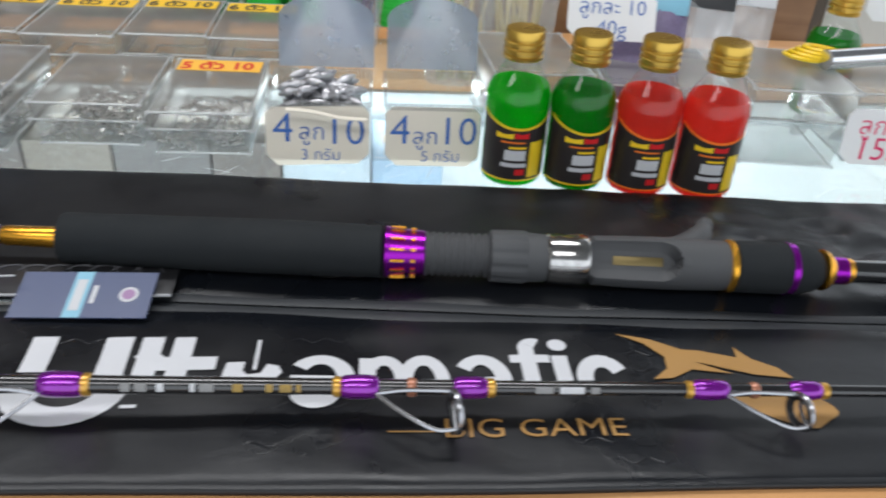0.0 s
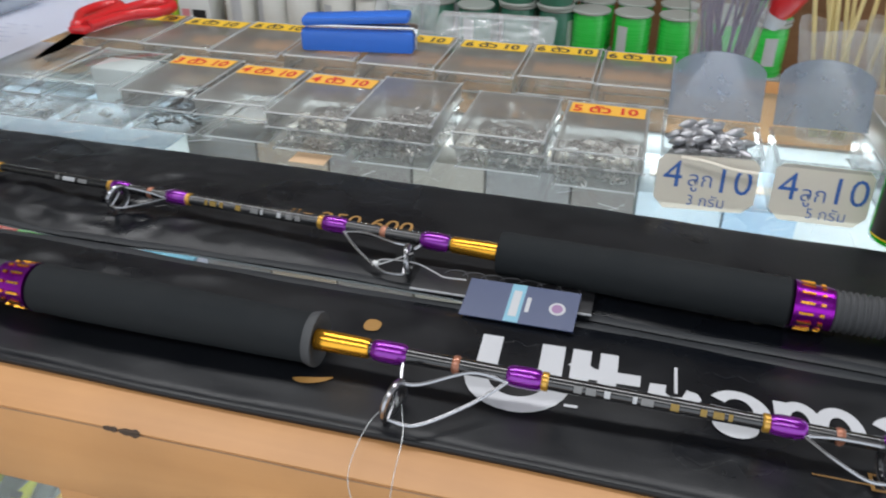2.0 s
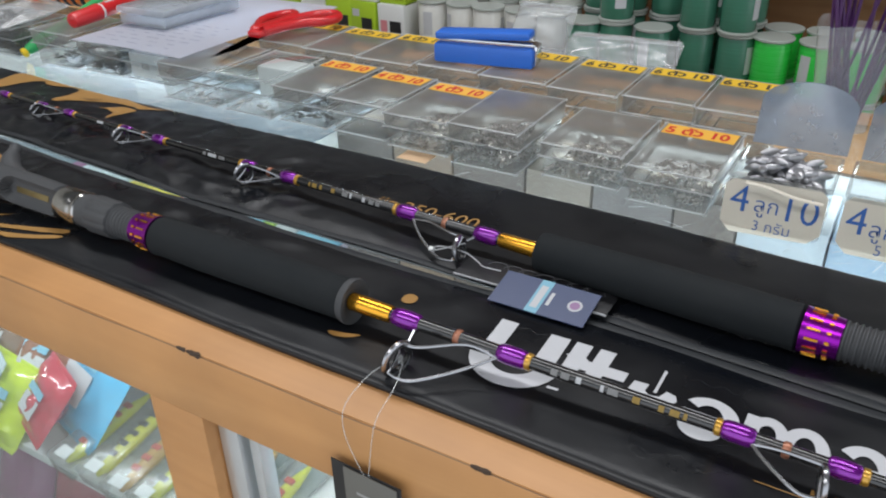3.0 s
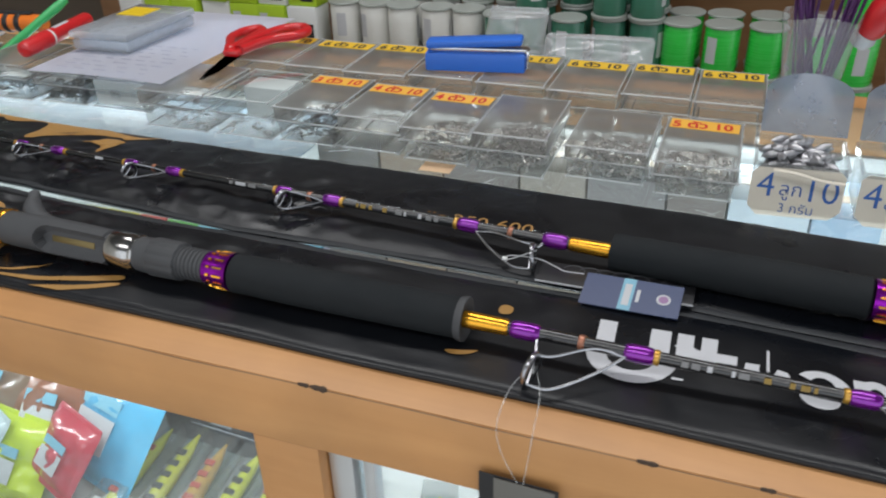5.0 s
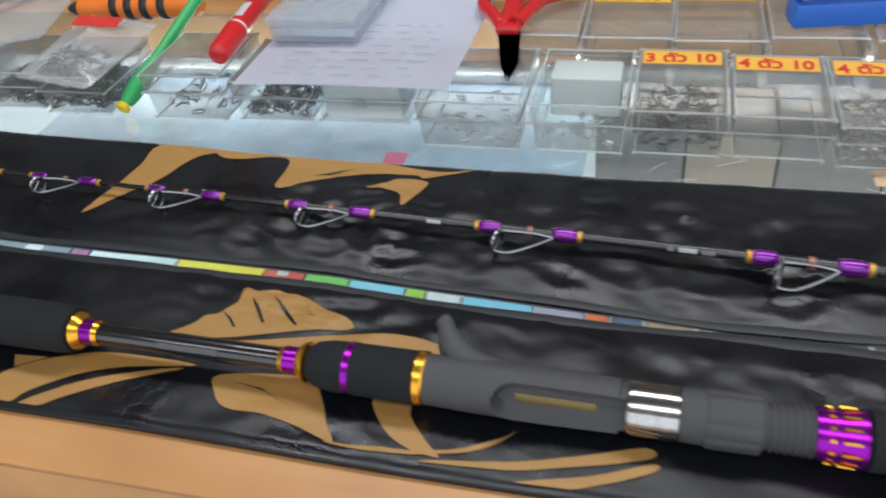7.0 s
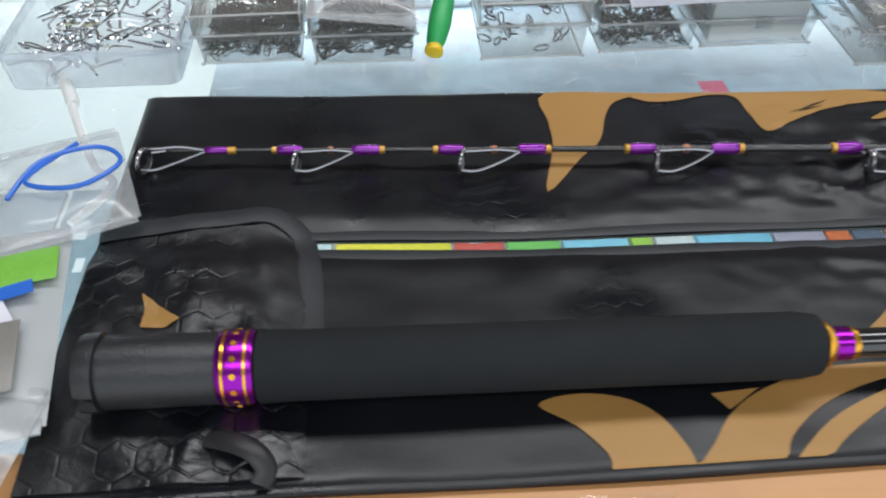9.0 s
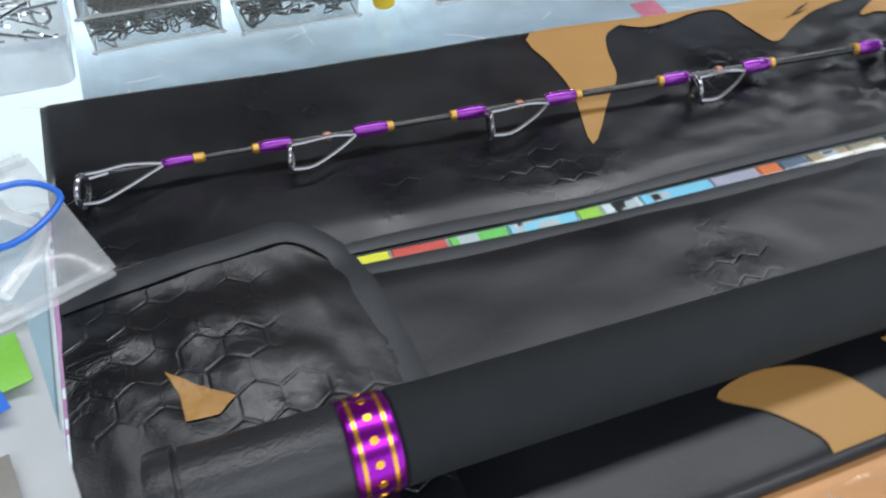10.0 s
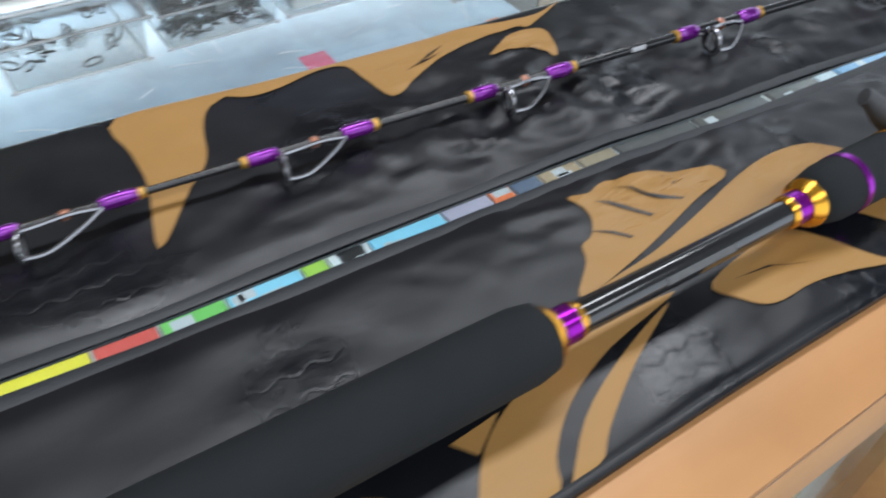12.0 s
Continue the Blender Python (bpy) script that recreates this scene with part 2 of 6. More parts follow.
CARD = surf("sign_card", (0.74, 0.68, 0.58), 0.75, var=0.07, scale=25, bump=0.1, fine=500)
PAPER = surf("white_paper", (0.74, 0.74, 0.82), 0.7, var=0.03, scale=15)
WHITEP = surf("white_plastic", (0.78, 0.79, 0.78), 0.4, var=0.05, scale=20)
REDP = surf("red_plastic", (0.62, 0.018, 0.022), 0.3, var=0.08, scale=30, coat=0.3, bump=0.0)
BLUEP = surf("blue_plastic", (0.03, 0.16, 0.66), 0.35, var=0.08, scale=30, bump=0.0)
GREENP = surf("green_plastic", (0.03, 0.40, 0.11), 0.4, var=0.1, scale=60, bump=0.0)
YELLOWP = surf("yellow_plastic", (0.85, 0.58, 0.02), 0.4, var=0.1, scale=60, bump=0.0)
ORANGEP = surf("orange_plastic", (0.85, 0.20, 0.02), 0.4, var=0.1, scale=40, bump=0.0)
BLACKP = surf("black_plastic", (0.018, 0.018, 0.02), 0.45, var=0.2, scale=40)
BLADE = surf("scissor_blade", (0.13, 0.12, 0.11), 0.4, metal=0.15, var=0.15, scale=60)
SPOOLLIME = surf("bright_green_line", (0.03, 0.60, 0.07), 0.28, var=0.12, scale=8, coat=0.5, stretch=(1, 1, 60), bump=0.3, fine=60)
SPOOLDARK = surf("dark_green_line", (0.05, 0.19, 0.125), 0.24, var=0.3, scale=8, coat=0.5, stretch=(1, 1, 60), bump=0.3, fine=60)
SPOOLWHITE = surf("white_line", (0.80, 0.80, 0.76), 0.4, var=0.1, scale=8, coat=0.3, stretch=(1, 1, 60), bump=0.3, fine=60)
SPOOLRIM = surf("spool_rim", (0.42, 0.45, 0.42), 0.35, var=0.1)
WALL = surf("wall_paint", (0.62, 0.60, 0.55), 0.8, var=0.06, scale=3, bump=0.1, fine=80)
# The ceiling is unseen; dark grey cuts what glossy black things reflect.
CEILM = surf("ceiling_board", (0.15, 0.155, 0.16), 0.8, var=0.06, scale=3, bump=0.1, fine=80)
DARKWALL = surf("dark_unseen_wall", (0.10, 0.075, 0.055), 0.7, var=0.2, scale=5, bump=0.1, fine=80)
FLOORM = surf("floor_tile", (0.50, 0.47, 0.42), 0.35, var=0.1, scale=6, bump=0.05)
ALU = surf("aluminium", (0.62, 0.64, 0.65), 0.35, metal=0.7, var=0.06, scale=30)
TAGNAVY = surf("navy_tag", (0.045, 0.065, 0.15), 0.35, var=0.06, scale=40, coat=0.3)
TAGCYAN = surf("tag_cyan", (0.20, 0.45, 0.58), 0.4, var=0.05)
TAGGREY = surf("grey_tag", (0.15, 0.145, 0.13), 0.45, var=0.08)
LEADWHITE = surf("pale_grey_print", (0.55, 0.56, 0.58), 0.5, var=0.05)

# ---- mesh helpers ----


def thing(name, label, category, group="", kind="", at=None):
    ob = new(name)
    ob.empty_display_size = 0.02
    if at is not None:
        ob.matrix_world = at
    return tagged(ob, label, category, group, kind)


def mesh_of(name, bm, mat, smooth=True):
    bmesh.ops.recalc_face_normals(bm, faces=bm.faces)
    me = bpy.data.meshes.new(name)
    bm.to_mesh(me)
    bm.free()
    for m in mat if isinstance(mat, (list, tuple)) else [mat]:
        me.materials.append(m)
    if smooth:
        for p in me.polygons:
            p.use_smooth = True
        me.set_sharp_from_angle(angle=radians(38))
    return me


def part(name, bm, mat, parent=None, label="", smooth=True, kind=""):
    ob = new(name, mesh_of(name, bm, mat, smooth))
    if parent is not None:
        ob.parent = parent
    return tagged(ob, label, kind=kind)


def box(bm, x0, x1, y0, y1, z0, z1, bevel=0.0, m=None, seg=2):
    vs = [bm.verts.new((x, y, z)) for x in (x0, x1) for y in (y0, y1) for z in (z0, z1)]
    fs = [bm.faces.new([vs[i] for i in f]) for f in ((0, 1, 3, 2), (4, 6, 7, 5), (0, 4, 5, 1), (2, 3, 7, 6), (0, 2, 6, 4), (1, 5, 7, 3))]
    new_verts = vs
    if bevel > 0:
        es = list({e for f in fs for e in f.edges})
        res = bmesh.ops.bevel(bm, geom=es, offset=bevel, segments=seg, profile=0.5, affect="EDGES")
        new_verts = list({v for f in res["faces"] for v in f.verts} | {v for v in vs if v.is_valid})
    if m is not None:
        bmesh.ops.transform(bm, matrix=m, verts=new_verts)
    return bm


def lathe(bm, profile, seg=28, axis="x", origin=(0, 0, 0), shape=None, caps=True):
    """Turns rows of (u, r) round an axis. shape(u, r, angle) may change the radius."""
    rings = []
    for u, r in profile:
        ring = []
        for i in range(seg):
            a = 2 * math.pi * i / seg
            q = shape(u, r, a) if shape else r
            c, s = q * math.cos(a), q * math.sin(a)
            p = (u, c, s) if axis == "x" else (c, s, u)
            ring.append(bm.verts.new((p[0] + origin[0], p[1] + origin[1], p[2] + origin[2])))
        rings.append(ring)
    for a, b in zip(rings, rings[1:]):
        for i in range(seg):
            j = (i + 1) % seg
            bm.faces.new((a[i], a[j], b[j], b[i]))
    if caps:
        bm.faces.new(rings[0])
        bm.faces.new(rings[-1])
    return bm


def smooth_path(pts, steps=6, closed=False):
    """Catmull-Rom through a few control points."""
    pts = [Vector(p) for p in pts]
    n, out = len(pts), []
    for i in range(n if closed else n - 1):
        if closed:
            p0, p1, p2, p3 = (pts[(i + k) % n] for k in (-1, 0, 1, 2))
        else:
            p0, p1, p2, p3 = pts[max(i - 1, 0)], pts[i], pts[i + 1], pts[min(i + 2, n - 1)]
        for k in range(steps):
            t = k / steps
            out.append(0.5 * ((2 * p1) + (p2 - p0) * t + (2 * p0 - 5 * p1 + 4 * p2 - p3) * t * t + (3 * p1 - p0 - 3 * p2 + p3) * t ** 3))
    if not closed:
        out.append(pts[-1])
    return out


def tube(bm, pts, radius, seg=8, closed=False, flat=1.0):
    """A tube along points; radius may be a function of the way along (0 to 1)."""
    pts = [Vector(p) for p in pts]
    n, rings, side = len(pts), [], None
    for i, p in enumerate(pts):
        a = pts[(i - 1) % n] if closed or i else p
        b = pts[(i + 1) % n] if closed or i < n - 1 else p
        d = (b - a).normalized()
        if side is None:
            side = d.cross(Vector((0, 0, 1)) if abs(d.z) < 0.9 else Vector((1, 0, 0))).normalized()
        side = (side - d * side.dot(d)).normalized()
        up = d.cross(side)
        r = radius(i / max(1, n - 1)) if callable(radius) else radius
        rings.append([bm.verts.new(p + side * math.cos(2 * math.pi * k / seg) * r + up * math.sin(2 * math.pi * k / seg) * r * flat) for k in range(seg)])
    for i in range(n if closed else n - 1):
        a, b = rings[i], rings[(i + 1) % n]
        for k in range(seg):
            j = (k + 1) % seg
            bm.faces.new((a[k], a[j], b[j], b[k]))
    if not closed:
        bm.faces.new(rings[0])
        bm.faces.new(rings[-1])
    return bm


def ring_path(centre, normal, radius, n=20):
    nrm = Vector(normal).normalized()
    a = nrm.orthogonal().normalized()
    b = nrm.cross(a)
    return [Vector(centre) + (a * math.cos(2 * math.pi * k / n) + b * math.sin(2 * math.pi * k / n)) * radius for k in range(n)]


def text_bm(words, size, m, bold=0.0, depth=0.0, align="LEFT"):
    """Lettering in the built-in font as a flat or slightly raised mesh, laid out by the matrix m."""
    cu = bpy.data.curves.new("lettering", "FONT")
    cu.body, cu.size, cu.offset, cu.extrude, cu.align_x = words, size, bold, depth, align
    cu.resolution_u = 3
    ob = new("lettering", cu)
    me = bpy.data.meshes.new_from_object(ob.evaluated_get(bpy.context.evaluated_depsgraph_get()))
    bpy.data.objects.remove(ob)
    bpy.data.curves.remove(cu)
    bm = bmesh.new()
    bm.from_mesh(me)
    bpy.data.meshes.remove(me)
    bmesh.ops.transform(bm, matrix=m, verts=bm.verts)
    return bm


# ---- the room ----
def slab(name, bounds, mat, label, category, bevel=0.0):
    bm = box(bmesh.new(), *bounds, bevel)
    ob = part(name, bm, mat, None, label)
    return tagged(ob, label, category, kind="structure")


FLOOR_Z = -0.95
slab("floor", (-3.2, 3.2, -3.2, 1.75, FLOOR_Z - 0.05, FLOOR_Z), FLOORM, "pale beige shop floor tiles", "floor")
slab("ceiling", (-3.2, 3.2, -3.2, 1.75, 1.75, 1.82), CEILM, "unseen shop ceiling, dark grey to dim reflections", "ceiling")
# The gap above this low wall is added to light the bag's wrinkles.
slab("wall_back_side", (1.353, 3.2, 1.62, 1.75, FLOOR_Z, 0.45), WALL, "low cream wall, left open above to add light on the bag", "wall")
# Out of view; its dark brown is chosen to keep bag reflections low.
slab("unseen_wall_back", (-3.2, 1.35, 1.62, 1.75, FLOOR_Z, 1.75), DARKWALL, "unseen back wall, dark brown to dim reflections in the bag", "wall")
slab("wall_left", (-3.3, -3.2, -3.2, 1.75, FLOOR_Z, 1.75), WALL, "plain cream side wall", "wall")
# Unseen pier and beam; the opening between them is added for side light.
slab("unseen_wall_right", (3.2, 3.3, 1.55, 1.75, FLOOR_Z, 1.75), WALL, "unseen cream pier beside an opening added for side light", "wall")
slab("unseen_beam_right", (3.2, 3.3, -3.2, 1.547, 1.62, 1.75), WALL, "unseen cream beam over an opening added for side light", "wall")

# ---- the counter ----
CX0, CX1, CY0, CY1 = -1.75, 1.35, -0.192, 0.46
POSTS = (-1.40, -0.2085, 0.72)
counter = thing("display_counter", "light maple veneer display counter with glass top and front", "display counter")
part("front_rail", box(bmesh.new(), CX0, CX1, CY0, CY0 + 0.020, -0.056, -0.0012, 0.0006), WOODTOP, counter, "chipped maple veneer rail")
part("top_rim", box(bmesh.new(), CX0, CX1, CY0 + 0.0003, CY0 + 0.066, -0.0011, 0.0, 0.0004), WOODTOP, counter, "maple veneer top strip")
part("rim_board", box(bmesh.new(), CX0, CX1, CY0 + 0.0205, CY0 + 0.0655, -0.022, -0.0012), WOODTOP, counter)
part("back_rail", box(bmesh.new(), CX0, CX1, CY1 - 0.04, CY1, -0.056, 0.0, 0.0015), WOODTOP, counter)
for px in POSTS:
    part("post", box(bmesh.new(), px, px + 0.0505, CY0 + 0.002, CY0 + 0.045, FLOOR_Z + 0.10, -0.0563, 0.001), WOODTOP, counter)
part("base_board", box(bmesh.new(), CX0, CX1, CY0 + 0.004, CY1, FLOOR_Z, FLOOR_Z + 0.10, 0.002), WOODTOP, counter)
for sx in (CX0, CX1 - 0.02):
    part("side_panel", box(bmesh.new(), sx, sx + 0.02, CY0 + 0.05, CY1 - 0.045, FLOOR_Z + 0.10, -0.03, 0.001), WOODTOP, counter)
part("glass_top", box(bmesh.new(), CX0 + 0.022, CX1 - 0.022, CY0 + 0.067, CY1 - 0.041, -0.006, 0.0, 0.0006), GLASS, counter, "scratched clear glass top")
edge_x = [(CX0 + 0.02, POSTS[0]), (POSTS[0] + 0.051, POSTS[1]), (POSTS[1] + 0.051, POSTS[2]), (POSTS[2] + 0.051, CX1 - 0.02)]
for ex0, ex1 in edge_x:
    part("front_pane", box(bmesh.new(), ex0 + 0.001, ex1 - 0.001, CY0 + 0.030, CY0 + 0.034, FLOOR_Z + 0.101, -0.0565), GLASS, counter, "clear glass front pane")
part("metal_channel", box(bmesh.new(), POSTS[1] + 0.052, POSTS[1] + 0.070, CY0 + 0.012, CY0 + 0.029, FLOOR_Z + 0.101, -0.057, 0.001), ALU, counter, "pale aluminium sliding channel")
part("metal_channel", box(bmesh.new(), POSTS[1] + 0.076, POSTS[1] + 0.084, CY0 + 0.016, CY0 + 0.029, FLOOR_Z + 0.101, -0.057, 0.001), ALU, counter, "pale aluminium sliding channel")
part("shelf", box(bmesh.new(), CX0 + 0.022, CX1 - 0.022, CY0 + 0.05, CY1 - 0.045, -0.30, -0.288, 0.0005), WHITEP, counter, "white display shelf")
part("shelf", box(bmesh.new(), CX0 + 0.022, CX1 - 0.022, CY0 + 0.05, CY1 - 0.045, -0.520, -0.508, 0.0005), WHITEP, counter, "white display shelf")
part("back_panel", box(bmesh.new(), CX0 + 0.022, CX1 - 0.022, CY1 - 0.044, CY1 - 0.036, FLOOR_Z + 0.10, -0.057), WHITEP, counter)
rs = random.Random(5)
scr = bmesh.new()
for _ in range(200):
    sx_, sy_, sa = rs.uniform(-1.3, 0.7), rs.uniform(0.08, 0.20), rs.uniform(-0.6, 0.6) + (1.5 if rs.random() < 0.35 else 0)
    ln, bend = rs.uniform(0.006, 0.03), rs.uniform(-0.3, 0.3)
    tube(scr, [(sx_ + ln * t * math.cos(sa + bend * t), sy_ + ln * t * math.sin(sa + bend * t), 0.00005) for t in (0, 0.33, 0.66, 1)], rs.uniform(0.00012, 0.00030), 4)
part("scratches", scr, clear("scratch", (0.9, 0.9, 0.9), haze=0.5, rough=0.3, haze_colour=(0.9, 0.92, 0.95)), counter, "fine pale scratches in the glass", kind="stuff")
# chips and a seam on the rail's edge
for cx, w, h in ((-0.160, 0.004, 0.0014), (-0.149, 0.006, 0.0026), (0.055, 0.006, 0.0016), (0.118, 0.004, 0.0012)):
    chip = bmesh.new()
    pts = [(cx - w, -0.0003), (cx - w * 0.5, -h * 0.7), (cx, -h * 0.55), (cx + w * 0.45, -h), (cx + w, -0.0003)]
    low = [chip.verts.new((x, CY0 - 0.0006, z - 0.0008)) for x, z in pts]
    arris = [chip.verts.new((x, CY0 - 0.0008, 0.0006)) for x, z in pts]
    back = [chip.verts.new((x, CY0 + abs(z) * 0.8, 0.0004)) for x, z in pts]
    for a, c in ((low, arris), (arris, back)):
        for k in range(len(pts) - 1):
            chip.faces.new((a[k], a[k + 1], c[k + 1], c[k]))
    part("edge_chip", chip, surf("chipped_board", (0.07, 0.045, 0.03), 0.8, var=0.4, scale=300), counter, "dark chipped veneer edge")
part("edge_band", tube(bmesh.new(), [(x, CY0 - 0.0002 + 0.0003 * math.sin(x * 31), -0.0012 + 0.0003 * math.sin(x * 57)) for x in np.linspace(CX0 + 0.01, CX1 - 0.01, 160)], 0.0003, 6), surf("edge_glue", (0.30, 0.18, 0.10), 0.6, var=0.5, scale=60), counter, "worn dark veneer joint")
part("rail_seam", box(bmesh.new(), -0.4848, -0.4844, CY0 - 0.0004, CY0 + 0.001, -0.0555, -0.001), MATS["chipped_board"], counter)

# ---- the rod bag ----
BX0, BX1 = -1.041, 0.86


def lerp_rows(rows, x):
    return float(np.interp(x, [r[0] for r in rows], [r[1] for r in rows]))


def far_edge(x):
    return lerp_rows(((-1.041, 0.1445), (-0.93, 0.1400), (-0.79, 0.1325), (-0.70, 0.1255), (-0.50, 0.1175), (-0.30, 0.1175), (-0.07, 0.1105), (0.19, 0.098), (0.51, 0.079), (0.86, 0.062)), x) + 0.0012 * math.sin(x * 23)


def near_edge(x):
    return lerp_rows(((-1.037, -0.156), (-0.89, -0.157), (-0.5, -0.161), (-0.2, -0.163), (0.25, -0.170), (0.86, -0.176)), x) + 0.0008 * math.sin(x * 19 + 1)


def slit_y(x):
    return lerp_rows(((-1.04, -0.001), (-0.92, -0.0075), (-0.81, -0.0135), (-0.66, -0.0185), (-0.56, -0.0215), (-0.48, -0.0270), (-0.34, -0.0345), (0.065, -0.0405), (0.184, -0.047), (0.46, -0.060), (0.86, -0.076)), x) + 0.0008 * math.sin(x * 17)


def slit_half(x):
    return 0.5 * lerp_rows(((-1.04, 0.001), (-0.95, 0.006), (-0.9, 0.0068), (-0.6, 0.0095), (-0.47, 0.0100), (-0.36, 0.0065), (-0.31, 0.0010), (-0.25, 0.0020), (-0.21, 0.0078), (-0.08, 0.0082), (-0.01, 0.0045), (0.05, 0.0010), (0.9, 0.0008)), x)


def bag_z(x, y):
    """Height of the cloth: soft folds, flatter towards the edges."""
    p = Vector((x * 9, y * 14, 0.3))
    z = 0.0052 + 0.0016 * noise.noise(p) + 0.0007 * noise.noise(p * 3.1)
    for fx, fy, sx, sy, amp, seed in ((-0.36, -0.02, 0.17, 0.06, 0.0044, 1.7), (-0.36, 0.055, 0.18, 0.045, 0.0042, 3.1), (-0.50, -0.135, 0.14, 0.03, 0.0014, 5.2), (-0.58, 0.035, 0.13, 0.045, 0.0062, 6.4), (-0.56, -0.035, 0.12, 0.035, 0.0050, 7.9), (0.46, 0.015, 0.12, 0.05, 0.0046, 4.7), (0.36, 0.06, 0.10, 0.03, 0.0018, 8.7)):
        k = math.exp(-((x - fx) / sx) ** 2 - ((y - fy) / sy) ** 2)
        if k > 0.02:
            z += k * amp * min(1.0, abs(y - slit_y(x)) / 0.030) * (0.9 - 1.6 * abs(noise.noise(Vector((x * 27 + y * 24, y * 42 - x * 14, seed)))) - 0.8 * abs(noise.noise(Vector((x * 60, y * 75 + x * 30, seed + 9)))))
    s = min(1.0, abs(y - slit_y(x)) / 0.022)
    z = 0.0012 + (z - 0.0012) * (0.12 + 0.88 * s * s * (3 - 2 * s))
    edge = min(y - near_edge(x), far_edge(x) - y, (x - BX0) * 1.0, BX1 - x)
    k = max(0.0, min(1.0, edge / 0.007))
    return 0.0012 + (z - 0.0012) * math.sqrt(1 - (1 - k) ** 2)


rod_bag = thing("rod_bag", "long black cloth rod bag with gold and white print", "rod bag")


def bag_half(outer, inner_sign, name):
    nx, ny, bm = 420, 44, bmesh.new()
    top = []
    for i in range(nx + 1):
        x = BX0 + (BX1 - BX0) * i / nx
        y_in, y_out = slit_y(x) + inner_sign * slit_half(x), outer(x)
        row = []
        for j in range(ny + 1):
            v = j / ny
            v = 0.5 - 0.5 * math.cos(math.pi * v) if j else 0.0
            y = y_in + (y_out - y_in) * v
            row.append(bm.verts.new((x, y, bag_z(x, y))))
        top.append(row)
    for i in range(nx):
        for j in range(ny):
            bm.faces.new((top[i][j], top[i + 1][j], top[i + 1][j + 1], top[i][j + 1]))
    rim = [top[i][0] for i in range(nx + 1)] + [top[nx][j] for j in range(1, ny + 1)] + [top[i][ny] for i in range(nx - 1, -1, -1)] + [top[0][j] for j in range(ny - 1, 0, -1)]
    low = [bm.verts.new((v.co.x, v.co.y, 0.0004)) for v in rim]
    for i in range(len(rim)):
        j = (i + 1) % len(rim)
        bm.faces.new((rim[i], rim[j], low[j], low[i]))
    bm.faces.new(low)
    return part(name, bm, BAG, rod_bag)


bag_half(far_edge, 1, "cloth_panel")
bag_half(near_edge, -1, "cloth_panel")
for sgn in (1, -1):
    hem = bmesh.new()
    xs = np.linspace(-0.93, BX1 - 0.004, 240)
    off = [(x, slit_y(x) + sgn * (slit_half(x) + 0.0043)) for x in xs]
    tube(hem, [(x, y, bag_z(x, y) + 0.0002 + 0.0003 * math.sin(x * 41)) for x, y in off], 0.0040, 8, flat=0.11)
    part("slit_hem", hem, HEM, rod_bag, "dark grey tape hem along the slit")
rim = bmesh.new()
tube(rim, [(x, near_edge(x) + 0.002, bag_z(x, near_edge(x) + 0.002) + 0.0002) for x in np.linspace(BX0 + 0.004, BX1 - 0.004, 200)], 0.0020, 8, flat=0.10)
part("edge_binding", rim, BAG, rod_bag)


def drape(bm, lift=0.0007):
    """Splits long edges of flat faces and lays them on the cloth."""
    for _ in range(4):
        es = [e for e in bm.edges if e.calc_length() > 0.009]
        if not es:
            break
        bmesh.ops.subdivide_edges(bm, edges=es, cuts=1)
        bmesh.ops.triangulate(bm, faces=bm.faces)
    for v in bm.verts:
        x, y = v.co.x, v.co.y
        y = min(max(y, near_edge(x) + 0.0035), far_edge(x) - 0.0012)
        v.co = (x, y, bag_z(x, y) + lift)
    return bm


def flat_shape(pts, steps=5, smooth=True, bm=None):
    from mathutils.geometry import tessellate_polygon
    loop = [Vector((p[0], p[1], 0)) for p in pts]
    if smooth:
        loop = smooth_path(loop, steps, closed=True)
    bm = bm or bmesh.new()
    vs = [bm.verts.new(p) for p in loop]
    for tri in tessellate_polygon([loop]):
        try:
            bm.faces.new([vs[i] for i in tri])
        except ValueError:
            pass
    return bm


def gold(pts, steps=5, smooth=True):
    part("gold_print", drape(flat_shape(pts, steps, smooth)), GOLDPRINT, rod_bag, "dull gold printed marlin shape", smooth=True)


# printed marlin, in broad tapering sweeps
gold([(-0.774, 0.127), (-0.777, 0.095), (-0.779, 0.066), (-0.789, 0.025), (-0.763, 0.055), (-0.748, 0.072), (-0.739, 0.098), (-0.729, 0.114), (-0.706, 0.126)], 4)
gold([(-0.716, 0.123), (-0.708, 0.113), (-0.690, 0.1125), (-0.664, 0.1175), (-0.648, 0.114), (-0.645, 0.097), (-0.642, 0.072), (-0.618, 0.083), (-0.589, 0.096), (-0.538, 0.100), (-0.526, 0.097), (-0.489, 0.114), (-0.514, 0.107), (-0.552, 0.112), (-0.584, 0.121), (-0.62, 0.122), (-0.66, 0.1235)], 4)
gold([(-0.570, 0.080), (-0.556, 0.089), (-0.540, 0.094), (-0.523, 0.091), (-0.527, 0.074), (-0.536, 0.060), (-0.541, 0.074), (-0.556, 0.079)], 4)
gold([(-0.615, -0.041), (-0.604, -0.044), (-0.591, -0.041), (-0.560, -0.050), (-0.530, -0.066), (-0.565, -0.075), (-0.600, -0.084), (-0.637, -0.092), (-0.652, -0.0915), (-0.636, -0.078), (-0.6305, -0.069), (-0.622, -0.066), (-0.614, -0.055)], 4)
gold([(-0.654, -0.0955), (-0.603, -0.0885), (-0.560, -0.0795), (-0.524, -0.071), (-0.490, -0.070), (-0.468, -0.077), (-0.460, -0.092), (-0.480, -0.108), (-0.540, -0.104), (-0.605, -0.106)], 4)
